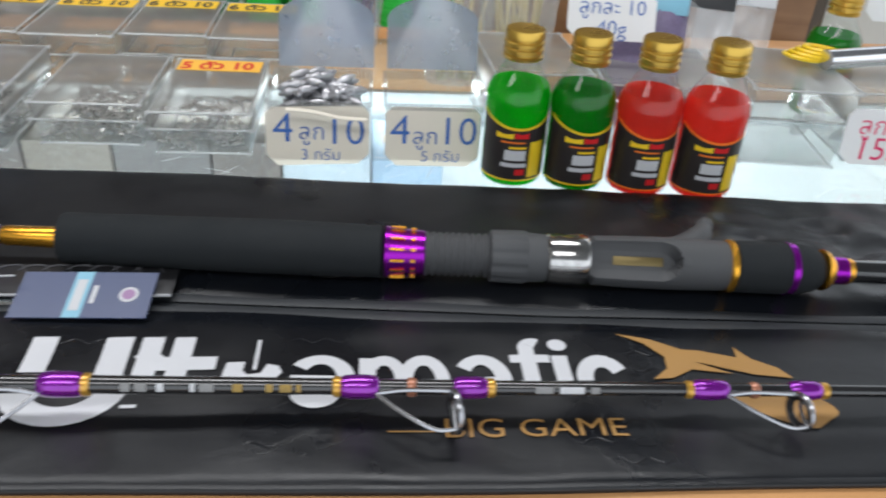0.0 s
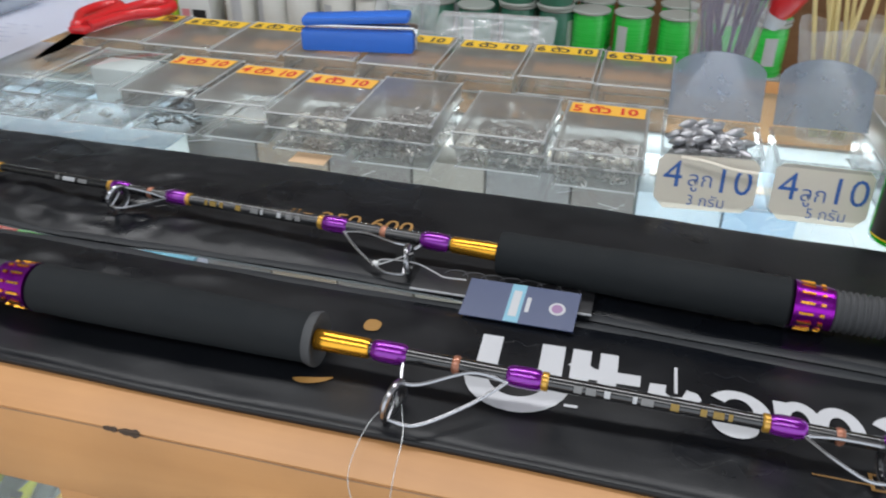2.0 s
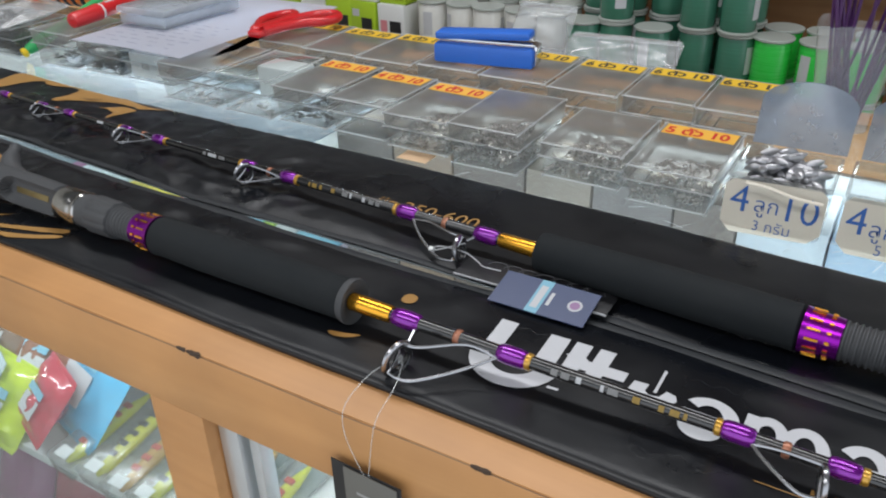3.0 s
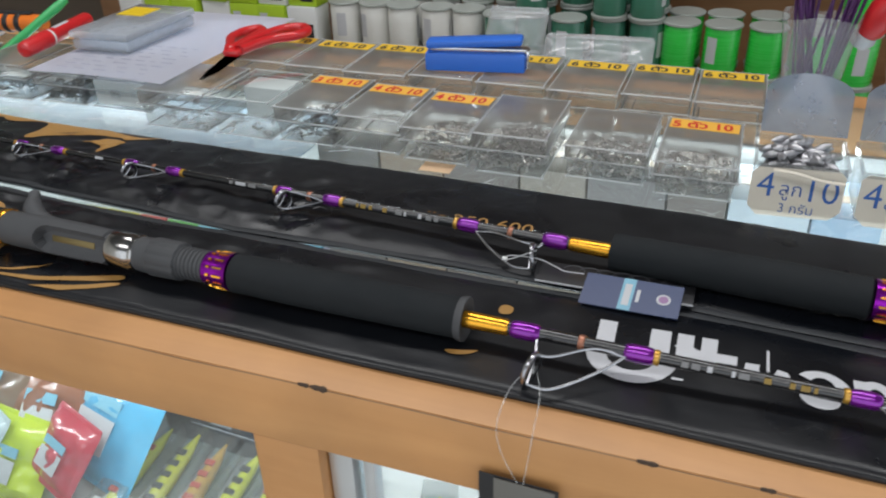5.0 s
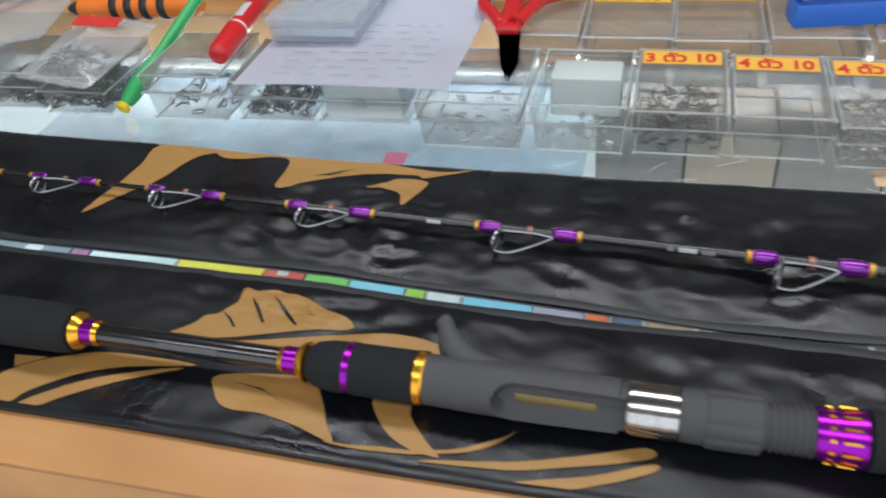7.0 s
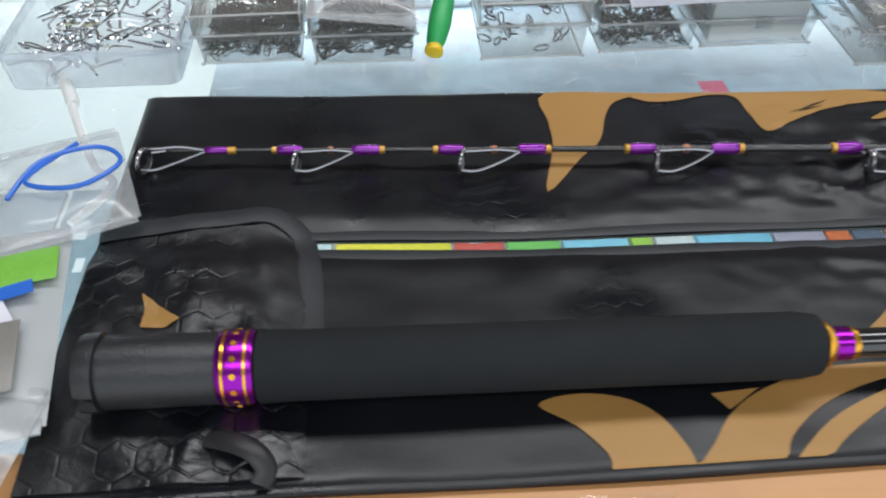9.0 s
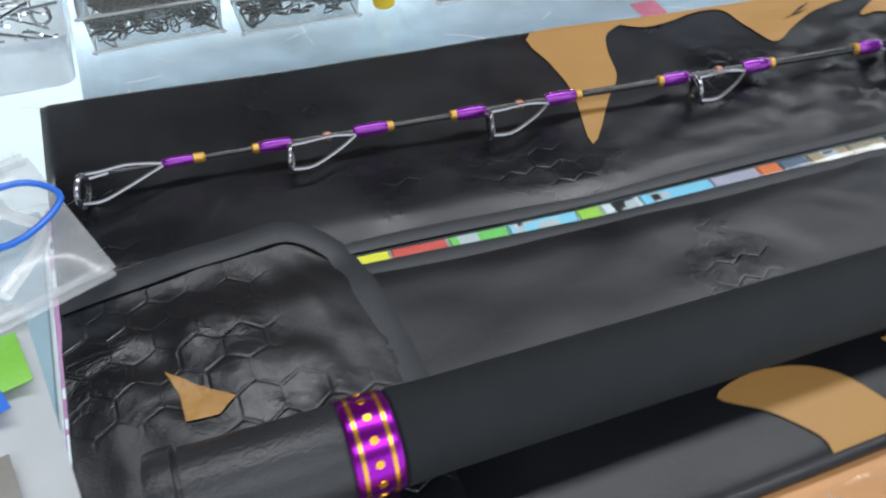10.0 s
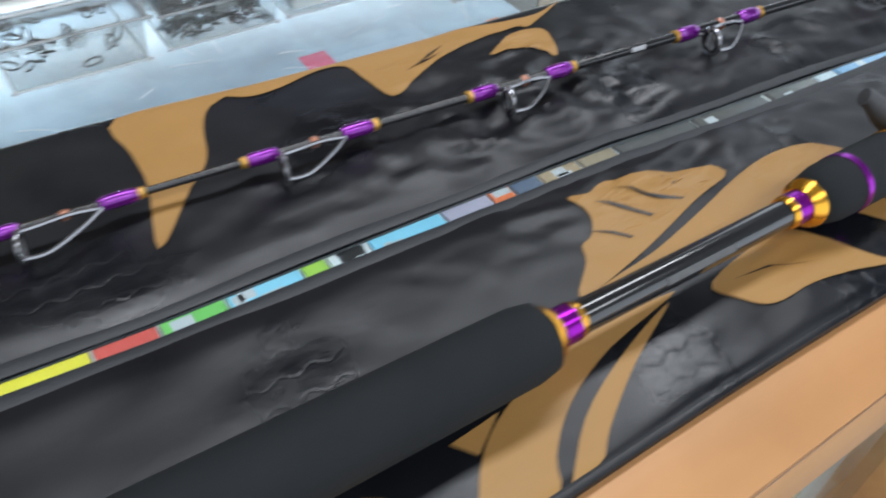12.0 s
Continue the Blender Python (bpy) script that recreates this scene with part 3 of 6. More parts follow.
gold([(-0.597, -0.116), (-0.594, -0.130), (-0.583, -0.139), (-0.558, -0.1405), (-0.536, -0.145), (-0.514, -0.1515), (-0.521, -0.140), (-0.529, -0.125), (-0.545, -0.110)], 4)
gold([(-0.500, -0.117), (-0.494, -0.132), (-0.478, -0.146), (-0.455, -0.1515), (-0.464, -0.142), (-0.476, -0.128), (-0.480, -0.116)], 4)
gold([(-0.520, -0.1515), (-0.488, -0.1505), (-0.450, -0.1455), (-0.425, -0.133), (-0.417, -0.126), (-0.430, -0.140), (-0.452, -0.1485), (-0.490, -0.1535)], 4)
gold([(-0.466, -0.1550), (-0.420, -0.1475), (-0.385, -0.1385), (-0.352, -0.1280), (-0.349, -0.1345), (-0.385, -0.1450), (-0.420, -0.1525)], 4)
gold([(-0.415, -0.1590), (-0.378, -0.1495), (-0.348, -0.1375), (-0.347, -0.1420), (-0.372, -0.1535), (-0.392, -0.1595)], 4)
gold([(-0.818, -0.121), (-0.798, -0.1165), (-0.776, -0.1215), (-0.762, -0.136), (-0.757, -0.160), (-0.789, -0.160), (-0.792, -0.148), (-0.803, -0.133)], 4)
gold([(-0.757, -0.161), (-0.745, -0.146), (-0.732, -0.131), (-0.712, -0.119), (-0.676, -0.1095), (-0.615, -0.111), (-0.660, -0.119), (-0.690, -0.130), (-0.710, -0.145), (-0.720, -0.160), (-0.740, -0.162)], 4)
gold([(-0.739, -0.121), (-0.733, -0.130), (-0.716, -0.119)], 1, False)
gold([(-0.715, -0.160), (-0.690, -0.138), (-0.655, -0.123), (-0.622, -0.1145), (-0.655, -0.129), (-0.685, -0.146), (-0.703, -0.160)], 4)
for pts in ([(-0.606, -0.050), (-0.596, -0.060), (-0.588, -0.0715), (-0.590, -0.0718), (-0.599, -0.0605)], [(-0.592, -0.047), (-0.578, -0.058), (-0.566, -0.0705), (-0.568, -0.0708), (-0.581, -0.0585)], [(-0.622, -0.064), (-0.612, -0.070), (-0.606, -0.077), (-0.608, -0.0772), (-0.614, -0.0705)], [(-0.588, -0.120), (-0.565, -0.124), (-0.545, -0.133), (-0.567, -0.1225)], [(-0.612, 0.094), (-0.600, 0.101), (-0.588, 0.1045), (-0.600, 0.099)], [(-0.622, 0.090), (-0.606, 0.096), (-0.592, 0.099), (-0.606, 0.0945)]):
    part("vein_gap", drape(flat_shape(pts, 1, False), 0.0011), BAG, rod_bag, "dark line in the gold print")
# small marlin beside the wordmark
gold([(0.297, -0.0720), (0.314, -0.0765), (0.329, -0.0840), (0.338, -0.0845), (0.356, -0.0900), (0.357, -0.0820), (0.363, -0.0915), (0.374, -0.0985), (0.379, -0.1060), (0.360, -0.1030), (0.340, -0.0950), (0.333, -0.0930), (0.350, -0.1020), (0.336, -0.0995), (0.330, -0.0985), (0.318, -0.1050), (0.308, -0.1060), (0.317, -0.0980), (0.318, -0.0900), (0.310, -0.0800)], 1, False)
gold([(0.340, -0.1120), (0.352, -0.1290), (0.372, -0.1400), (0.382, -0.1360), (0.390, -0.1300), (0.384, -0.1200), (0.372, -0.1150), (0.355, -0.1130)], 3)
gold([(-0.062, -0.079), (-0.058, -0.0765), (-0.053, -0.079), (-0.053, -0.086), (-0.058, -0.0885), (-0.062, -0.086)], 4)
gold([(-0.083, -0.139), (-0.072, -0.136), (-0.062, -0.133), (-0.068, -0.139), (-0.078, -0.142)], 3)


def white(bm):
    bmesh.ops.translate(bm, vec=(0, -0.0018, 0), verts=bm.verts)
    part("white_print", drape(bm), WHITEPRINT, rod_bag, "pale grey printed wordmark stroke")


def bar(x0, x1, y0, y1, lean=0.0):
    white(flat_shape([(x0, y0), (x1, y0), (x1 + lean, y1), (x0 + lean, y1)], 1, False))


def arch(cx, cy, rx, ry, wx, wy, a0, a1):
    n = 14
    out = [(cx + rx * math.cos(a0 + (a1 - a0) * i / n), cy + ry * math.sin(a0 + (a1 - a0) * i / n)) for i in range(n + 1)]
    inn = [(cx + (rx - wx) * math.cos(a0 + (a1 - a0) * i / n), cy + (ry - wy) * math.sin(a0 + (a1 - a0) * i / n)) for i in range(n, -1, -1)]
    white(flat_shape(out + inn, 1, False))


PI = math.pi
bar(0.0085, 0.0205, -0.0965, -0.0705, -0.0012)
arch(0.033, -0.104, 0.029, 0.027, 0.013, 0.012, PI, 2 * PI)
bar(0.043, 0.0562, -0.103, -0.0710, -0.0010)
bar(0.0600, 0.0705, -0.103, -0.0715, -0.0005)
white(flat_shape([(0.058, -0.086), (0.0655, -0.081), (0.073, -0.087), (0.0655, -0.093)], 1, False))
bar(0.0750, 0.0850, -0.101, -0.0715)
bar(0.0665, 0.0975, -0.0965, -0.0870)
white(flat_shape([(0.101, -0.104), (0.1025, -0.0915), (0.111, -0.0910), (0.1105, -0.0975), (0.113, -0.1005), (0.119, -0.0995), (0.1215, -0.0925), (0.127, -0.0940), (0.129, -0.099), (0.126, -0.104)], 1, False))
bar(0.1150, 0.1168, -0.097, -0.0735)
arch(0.1470, -0.104, 0.0165, 0.0185, 0.0085, 0.0070, 0, 0.80 * PI)
bar(0.1320, 0.1560, -0.1085, -0.1010, 0.001)
arch(0.1450, -0.113, 0.0115, 0.0100, 0.011, 0.0095, PI, 2 * PI)
bar(0.1650, 0.1730, -0.105, -0.0875)
arch(0.1770, -0.104, 0.0115, 0.0185, 0.0065, 0.0075, 0, PI)
arch(0.1960, -0.104, 0.0125, 0.0185, 0.0070, 0.0075, 0, PI)
arch(0.2240, -0.104, 0.0145, 0.0185, 0.0080, 0.0070, 0, 0.80 * PI)
bar(0.2110, 0.2310, -0.1085, -0.1010, 0.001)
bar(0.2440, 0.2520, -0.105, -0.0800)
arch(0.2520, -0.0820, 0.0082, 0.0085, 0.0075, 0.0070, 0.35 * PI, PI)
bar(0.2390, 0.2590, -0.0915, -0.0860)
bar(0.2600, 0.2680, -0.105, -0.0865)
white(flat_shape([(0.2600 + 0.0045 + 0.005 * math.cos(a), -0.0785 + 0.0045 * math.sin(a)) for a in np.linspace(0, 2 * PI, 12, endpoint=False)], 1, False))
arch(0.2835, -0.105, 0.0135, 0.0185, 0.0080, 0.0090, 0.15 * PI, PI)
bar(0.0600, 0.0670, -0.1205, -0.1185)

part("gold_lettering", drape(text_bm("BIG GAME", 0.0172, pose(0.2020, -0.1425, 0, 0, 0, -0.5) @ Matrix.Diagonal((1.08, 0.95, 1, 1)))), GOLDPRINT, rod_bag, "gold printed lettering")
part("gold_lettering", drape(flat_shape([(0.178, -0.1394), (0.205, -0.1394), (0.205, -0.1387), (0.178, -0.1387)], 1, False)), GOLDPRINT, rod_bag, "gold printed line")
part("gold_lettering", drape(text_bm("jig 250-600", 0.0215, pose(-0.163, 0.0265, 0, 0, 0, 0.5))), GOLDPRINT, rod_bag, "gold printed weight range")

# the pocket flap at the closed end
bmp = bmesh.new()
n1, n2, grid = 40, 30, []
for i in range(n1 + 1):
    row = []
    for j in range(n2 + 1):
        u, v = i / n1, j / n2
        x = BX0 + 0.001 + u * (0.119 - 0.008 * (1 - v) ** 5)
        y_top = 0.015 - 0.016 * max(0, u - 0.78) ** 2 / 0.048 - 0.008 * (1 - u)
        y = y_top + (-0.150 - y_top) * v
        crown = math.sin(PI * min(1, max(0.02, u))) ** 0.5 * math.sin(PI * min(1, max(0.02, v * 0.9 + 0.05))) ** 0.5
        z = bag_z(max(x, BX0 + 0.012), max(y, near_edge(x) + 0.01)) + 0.0012 + 0.0035 * crown + 0.0060 * crown * (0.40 - abs(noise.noise(Vector((x * 26 + y * 18, y * 24 - x * 10, 7.3)))))  + 0.0040 * crown * (0.4 - abs(noise.noise(Vector((x * 52, y * 48 + x * 22, 2.3)))))
        row.append(bmp.verts.new((x, y, z)))
    grid.append(row)
for i in range(n1):
    for j in range(n2):
        bmp.faces.new((grid[i][j], grid[i + 1][j], grid[i + 1][j + 1], grid[i][j + 1]))
border = [grid[i][0] for i in range(n1 + 1)] + [grid[n1][j] for j in range(1, n2 + 1)] + [grid[i][n2] for i in range(n1 - 1, -1, -1)] + [grid[0][j] for j in range(n2 - 1, 0, -1)]
lowb = [bmp.verts.new((v.co.x, v.co.y, 0.002)) for v in border]
for i in range(len(border)):
    j = (i + 1) % len(border)
    bmp.faces.new((border[i], border[j], lowb[j], lowb[i]))
hem_path = [grid[i][0].co.copy() for i in range(0, n1 + 1, 2)] + [grid[n1][j].co.copy() for j in range(1, n2 - 8)]
flap_top = [[v.co.copy() for v in r] for r in grid]
part("pocket_flap", bmp, POCKET, rod_bag, "raised black pocket flap")
part("flap_hem", tube(bmesh.new(), [p + Vector((0, 0, 0.0003)) for p in hem_path], 0.0062, 8, flat=0.14), HEM, rod_bag, "dark grey sewn hem")


def on_flap(x, y):
    return min((p for r in flap_top for p in r), key=lambda p: (p.x - x) ** 2 + (p.y - y) ** 2).z


tri = flat_shape([(-1.006, -0.044), (-0.997, -0.053), (-0.984, -0.064), (-0.991, -0.069), (-1.002, -0.069), (-1.0025, -0.056)], 1, False)
for _ in range(3):
    bmesh.ops.subdivide_edges(tri, edges=[e for e in tri.edges if e.calc_length() > 0.004], cuts=1)
    bmesh.ops.triangulate(tri, faces=tri.faces)
for v in tri.verts:
    v.co.z = on_flap(v.co.x, v.co.y) + 0.0009
part("gold_print", tri, GOLDPRINT, rod_bag, "dull gold printed fin tip")
strap = bmesh.new()
tube(strap, smooth_path([(-0.962, -0.130, 0.010), (-0.950, -0.136, 0.014), (-0.941, -0.141, 0.014), (-0.936, -0.147, 0.010), (-0.938, -0.153, 0.0068)], 6), 0.0050, 10, flat=0.35)
part("strap", strap, BLACKP, rod_bag, "folded black webbing strap")

# ---- the fishing rods ----


def wrap(bm, a, b, r):
    """A varnished thread wrap: swells over the foot and tapers at both ends."""
    lo, hi = min(a, b), max(a, b)
    d = hi - lo
    return lathe(bm, [(lo, r * 0.72), (lo + d * 0.08, r * 0.92), (lo + d * 0.3, r), (lo + d * 0.7, r), (lo + d * 0.92, r * 0.92), (hi, r * 0.72)], 20)


def blank_r(u):
    return lerp_rows(((-1.02, 0.0011), (-0.9, 0.0015), (-0.6, 0.0024), (-0.3, 0.0034), (0.0, 0.0046), (0.5, 0.0062), (0.9, 0.0064)), u)


def guide(parent, side, foot_butt, foot_tip, ring_u, r, reach, drop, toward_butt=False):
    """A wire line guide: two feet, a ring on a slanted frame. It lies to the given side."""
    g = new("line_guide")
    g.parent = parent
    rb = blank_r(ring_u)
    out = Vector((0, side, -drop)).normalized()
    c = Vector((ring_u, 0, 0)) + out * reach
    tilt = Vector((1, 0.22 * side, 0.0)) if not toward_butt else Vector((1, -0.25 * side, 0.1))
    part("guide_ring", tube(bmesh.new(), ring_path(c, tilt, r, 22), r * 0.17, 8, closed=True), STEEL, g)
    part("ring_insert", tube(bmesh.new(), ring_path(c, tilt, r * 0.80, 22), r * 0.16, 8, closed=True), CERAMIC, g, "dark polished ceramic ring")
    long_foot, short_foot = (foot_tip, foot_butt) if toward_butt else (foot_butt, foot_tip)
    lift = Vector((0, side * drop, 1)).normalized()
    top = Vector((long_foot, 0, 0)) + out * (rb + 0.0006)
    wire = 0.00075 + r * 0.025
    frame_bm = bmesh.new()
    ends = (c + lift * r * 0.72 - out * r * 0.62, c + out * r * 0.98 - lift * r * 0.18)
    span = abs(ring_u - long_foot)
    way = 1 if ring_u > long_foot else -1
    # the inner wire stays by the blank, the outer one bows away from it
    p, q = ends
    tube(frame_bm, smooth_path([top, top + Vector((way * span * 0.35, 0, 0)) + out * r * 0.10 + lift * r * 0.35, p - Vector((way * span * 0.22, 0, 0)) + lift * r * 0.05, p], 6), wire, 6)
    tube(frame_bm, smooth_path([top, top + Vector((way * span * 0.30, 0, 0)) + (q - top).dot(out) * out * 0.52 - lift * r * 0.05, q - Vector((way * span * 0.28, 0, 0)) + out * r * 0.02, q], 6), wire, 6)
    tube(frame_bm, smooth_path([p, p.lerp(q, 0.5) + Vector((-way * 0.0008, 0, 0)), q], 4), wire, 6)
    foot2 = Vector((short_foot, 0, 0)) + out * (rb + 0.0005)
    tube(frame_bm, smooth_path([foot2, foot2.lerp(c - out * r, 0.5) + out * 0.0006, c - out * r * 1.02], 4), wire * 1.1, 6)
    part("guide_frame", frame_bm, STEEL, g)
    return g


DIMGOLD = surf("dim_gold_print", (0.30, 0.19, 0.03), 0.35, var=0.4, scale=300)
DIMPRINT = surf("dim_grey_print", (0.22, 0.22, 0.22), 0.35, var=0.3, scale=300)


def fishing_rod(label, m, side, st):
    """A two-piece-look jigging rod: u runs from the front of the foregrip (0) to the butt."""
    rod = thing("fishing_rod", label, "fishing rod", "jigging rods", at=m)
    us = [-1.015, -0.9, -0.7, -0.5, -0.3, -0.1, 0.0, 0.01]
    part("blank", lathe(bmesh.new(), [(u, blank_r(u)) for u in us], 16), BLANK, rod, "glossy black carbon blank")
    # gold and purple sleeve before the grip
    part("gold_sleeve", lathe(bmesh.new(), [(-0.030, 0.0049), (-0.0285, 0.0056), (-0.002, 0.0060), (0.001, 0.0060)], 24), GOLDM, rod, "bright gold winding sleeve")
    # guide feet: butt-side end, tip-side end, ring place, ring radius
    spans = ((-0.0295, -0.126, -0.053, 0.0105, 0.0235), (-0.230, -0.300, -0.2815, 0.0088, 0.0140), (-0.402, -0.474, -0.455, 0.0078, 0.0130), (-0.549, -0.619, -0.600, 0.0071, 0.0120), (-0.672, -0.742, -0.725, 0.0067, 0.0115), (-0.787, -0.856, -0.839, 0.0064, 0.0110), (-0.886, -0.952, -0.936, 0.0062, 0.0106))
    spans = spans[:2] + st.get("third", spans[2:3]) + spans[3:]
    for i, (a, b, ring_u, r, reach) in enumerate(spans):
        w = 0.0215 if i == 0 else 0.0185
        ra = blank_r(a) + 0.0017
        if i == 0:
            reach = st["reach"]
        part("purple_wrap", wrap(bmesh.new(), a - 0.0018, a - w, ra), PURPLE, rod, "glossy purple thread wrap")
        part("purple_wrap", wrap(bmesh.new(), b + w, b + 0.0032, blank_r(b) + 0.0017), PURPLE, rod, "glossy purple thread wrap")
        for q in ((a - 0.0004,) if i else ()) + (b + 0.0018,):
            part("gold_wrap", lathe(bmesh.new(), [(q - 0.0019, blank_r(q) + 0.0003), (q - 0.0012, blank_r(q) + 0.0010), (q + 0.0012, blank_r(q) + 0.0010), (q + 0.0019, blank_r(q) + 0.0003)], 16), GOLDT, rod, "gold thread trim")
        mid = (a + b) / 2 + (0.002 if i else 0.0)
        part("copper_wrap", lathe(bmesh.new(), [(mid - 0.002, blank_r(mid) + 0.0002), (mid - 0.001, blank_r(mid) + 0.0008), (mid + 0.001, blank_r(mid) + 0.0008), (mid + 0.002, blank_r(mid) + 0.0002)], 16), COPPER, rod, "copper thread band")
        guide(rod, side, a - w + 0.001, b + w - 0.001, ring_u, r, reach, st["drop"] if i == 0 else 0.05, toward_butt=(i == 0))
    # tip top
    tip = new("tip_guide")
    tip.parent = rod
    out = Vector((0, side, -0.05)).normalized()
    c = Vector((-1.026, 0, 0)) + out * 0.0090
    lift = Vector((0, 0, 1))
    part("guide_ring", tube(bmesh.new(), ring_path(c, Vector((1, 0.25 * side, 0)), 0.0070, 22), 0.0013, 8, closed=True), STEEL, tip)
    part("ring_insert", tube(bmesh.new(), ring_path(c, Vector((1, 0.25 * side, 0)), 0.0056, 22), 0.0010, 8, closed=True), CERAMIC, tip, "dark polished ceramic ring")
    fb = bmesh.new()
    for off in (-out * 0.0050 + lift * 0.0048, out * 0.0068 - lift * 0.0010):
        tube(fb, smooth_path([(-0.990, 0, 0), Vector((-1.006, 0, 0)) + out * 0.0045 + off * 0.72, c + off + Vector((0.008, 0, 0)), c + off], 6), 0.0009, 6)
    tube(fb, [(-0.992, 0, 0), (-1.015, 0, 0), c - out * 0.0068], 0.0010, 6)
    part("guide_frame", fb, STEEL, tip)
    part("purple_wrap", wrap(bmesh.new(), -0.978, -0.992, 0.0024), PURPLE, rod, "glossy purple thread wrap")
    part("gold_wrap", lathe(bmesh.new(), [(-0.979, 0.0014), (-0.978, 0.0024), (-0.974, 0.0024), (-0.973, 0.0014)], 16), GOLDT, rod, "gold thread trim")
    # printed decals along the blank, as plain bars
    for u0, u1, mt in ((-0.139, -0.143, DIMPRINT), (-0.145, -0.150, DIMPRINT), (-0.154, -0.157, LEADWHITE), (-0.168, -0.170, LEADWHITE), (-0.172, -0.178, DIMPRINT), (-0.186, -0.190, DIMGOLD), (-0.200, -0.203, DIMGOLD), (-0.206, -0.211, DIMGOLD), (-0.213, -0.215, DIMGOLD), (-0.318, -0.326, DIMPRINT), (-0.329, -0.340, LEADWHITE), (-0.343, -0.347, DIMPRINT), (-0.498, -0.508, LEADWHITE)):
        bmd = bmesh.new()
        lathe(bmd, [(u, blank_r(u) + 0.00025) for u in np.linspace(u1, u0, 4)], 14, caps=False)
        keep = [f for f in bmd.faces if not 0.1 < math.atan2(f.calc_center_median().z, f.calc_center_median().y * side) < 0.75]
        bmesh.ops.delete(bmd, geom=keep, context="FACES")
        part("decal", bmd, mt, rod, "printed decal on the blank")
    # foregrip
    prof = [(0.003, 0.0070), (0.003, 0.0136), (0.0050, 0.0141), (0.009, 0.0140), (0.03, 0.0143), (0.06, 0.0145), (0.10, 0.0150), (0.14, 0.0150), (0.170, 0.0145), (0.1765, 0.0148), (0.178, 0.0128)]
    part("foregrip", lathe(bmesh.new(), prof, 32), FOAM, rod, "long matt black foam foregrip")
    if st["cap"]:
        part("grip_cap", lathe(bmesh.new(), [(0.0022, 0.0062), (0.0012, 0.0090), (-0.0012, 0.0140), (-0.0010, 0.0152), (0.0008, 0.0155), (0.0042, 0.0146)], 28), st["cap"], rod)
    p0, p1 = 0.179, 0.2005
    part("purple_collar", lathe(bmesh.new(), [(p0, 0.0146), (p0 + 0.003, 0.0140), (p0 + 0.010, 0.0131), (p1 - 0.002, 0.0128), (p1, 0.0124)], 32), PURPLEM, rod, "purple anodised collar")
    marks = bmesh.new()
    for k in range(14):
        a = 2 * PI * k / 14
        for u0, u1, w in ((p0 + 0.003, p0 + 0.0105, 0.0007), (p0 + 0.014, p0 + 0.0165, 0.0009)):
            r = 0.01335 if u0 < p0 + 0.01 else 0.0127
            box(marks, u0, u1, -w, w, r, r + 0.0011, m=pose(0, 0, 0, math.degrees(a)))
    part("collar_slot", marks, GOLDM, rod, "gold engraved slots", smooth=False)
    # threads, nut, hood
    t0, t1 = p1, st["nut"][0]
    pts, k = [], 0
    u = t0
    while u < t1:
        pts += [(u, 0.0112), (u + 0.0009, 0.0124), (u + 0.0018, 0.0124), (u + 0.0026, 0.0112)]
        u += 0.0036
    part("thread", lathe(bmesh.new(), pts + [(max(u, t1), 0.0112)], 28), SEAT, rod, "grey threaded barrel")
    n0, n1 = st["nut"]

    def knurl(u, r, a):
        return r * (1 - (0.045 if math.sin(a * 11) > 0.35 else 0.0))

    part("lock_nut", lathe(bmesh.new(), [(n0, 0.0120), (n0 + 0.0012, 0.0146), (n1 - 0.001, 0.0149), (n1, 0.0142)], 88, shape=knurl), SEAT, rod, "grey knurled locking nut")
    h0, h1 = st["hood"]
    part("nut_collar", lathe(bmesh.new(), [(n1, 0.0138), (h0 - 0.004, 0.0136), (h0, 0.0132)], 28), SEAT, rod)
    part("chrome_hood", lathe(bmesh.new(), [(h0, 0.0132), (h0 + 0.001, 0.0143), (h0 + 0.004, 0.0138), (h0 + 0.006, 0.0143), (h0 + 0.012, 0.0141), (h1 - 0.002, 0.0145), (h1, 0.0134)], 32), surf("hood_chrome", (0.48, 0.47, 0.46), 0.16, metal=1.0, var=0.5, scale=140, bump=0.03), rod, "polished chrome hood")
    # reel seat with a trough on the guide side and a trigger on the other
    b0, b1 = st["body"]
    open_a = math.atan2(st["trough_up"], side)

    def seat_shape(u, r, a):
        d = abs((a - open_a + PI) % (2 * PI) - PI)
        t1_ = b0 + (b1 - b0) * 0.62
        k = max(0.0, min(1.0, (u - (t1_ - 0.012)) / 0.012))
        half = 0.80 * math.sqrt(max(0.0, 1 - k * k))
        if u < t1_ and d < half:
            return min(r, 0.0050 / math.cos(d) + 0.0012 * (d / 0.8) ** 2)
        if u < t1_ + 0.004 and d < half + 0.16:
            return r * 1.02
        return r

    seat_prof = [(h1, 0.0118), (b0, 0.0120)] + [(b0 + 0.001 + (b1 - b0 - 0.001) * i / 72, 0.0138 + 0.0009 * math.sin(PI * i / 72)) for i in range(73)]
    part("reel_seat", lathe(bmesh.new(), seat_prof, 120, shape=seat_shape), SEAT, rod, "matt grey reel seat with an open trough")
    od = Vector((0, math.cos(open_a), math.sin(open_a)))
    trig_d = Vector((0, -side, st["trigger"])).normalized()
    pts = smooth_path([Vector((b1 - 0.050, 0, 0)) + trig_d * 0.0075, Vector((b1 - 0.026, 0, 0)) + trig_d * 0.0105, Vector((b1 - 0.0145, 0, 0)) + trig_d * 0.0165, Vector((b1 - 0.0085, 0, 0)) + trig_d * 0.0245, Vector((b1 - 0.0055, 0, 0)) + trig_d * 0.0310, Vector((b1 - 0.0030, 0, 0)) + trig_d * 0.0335], 6)
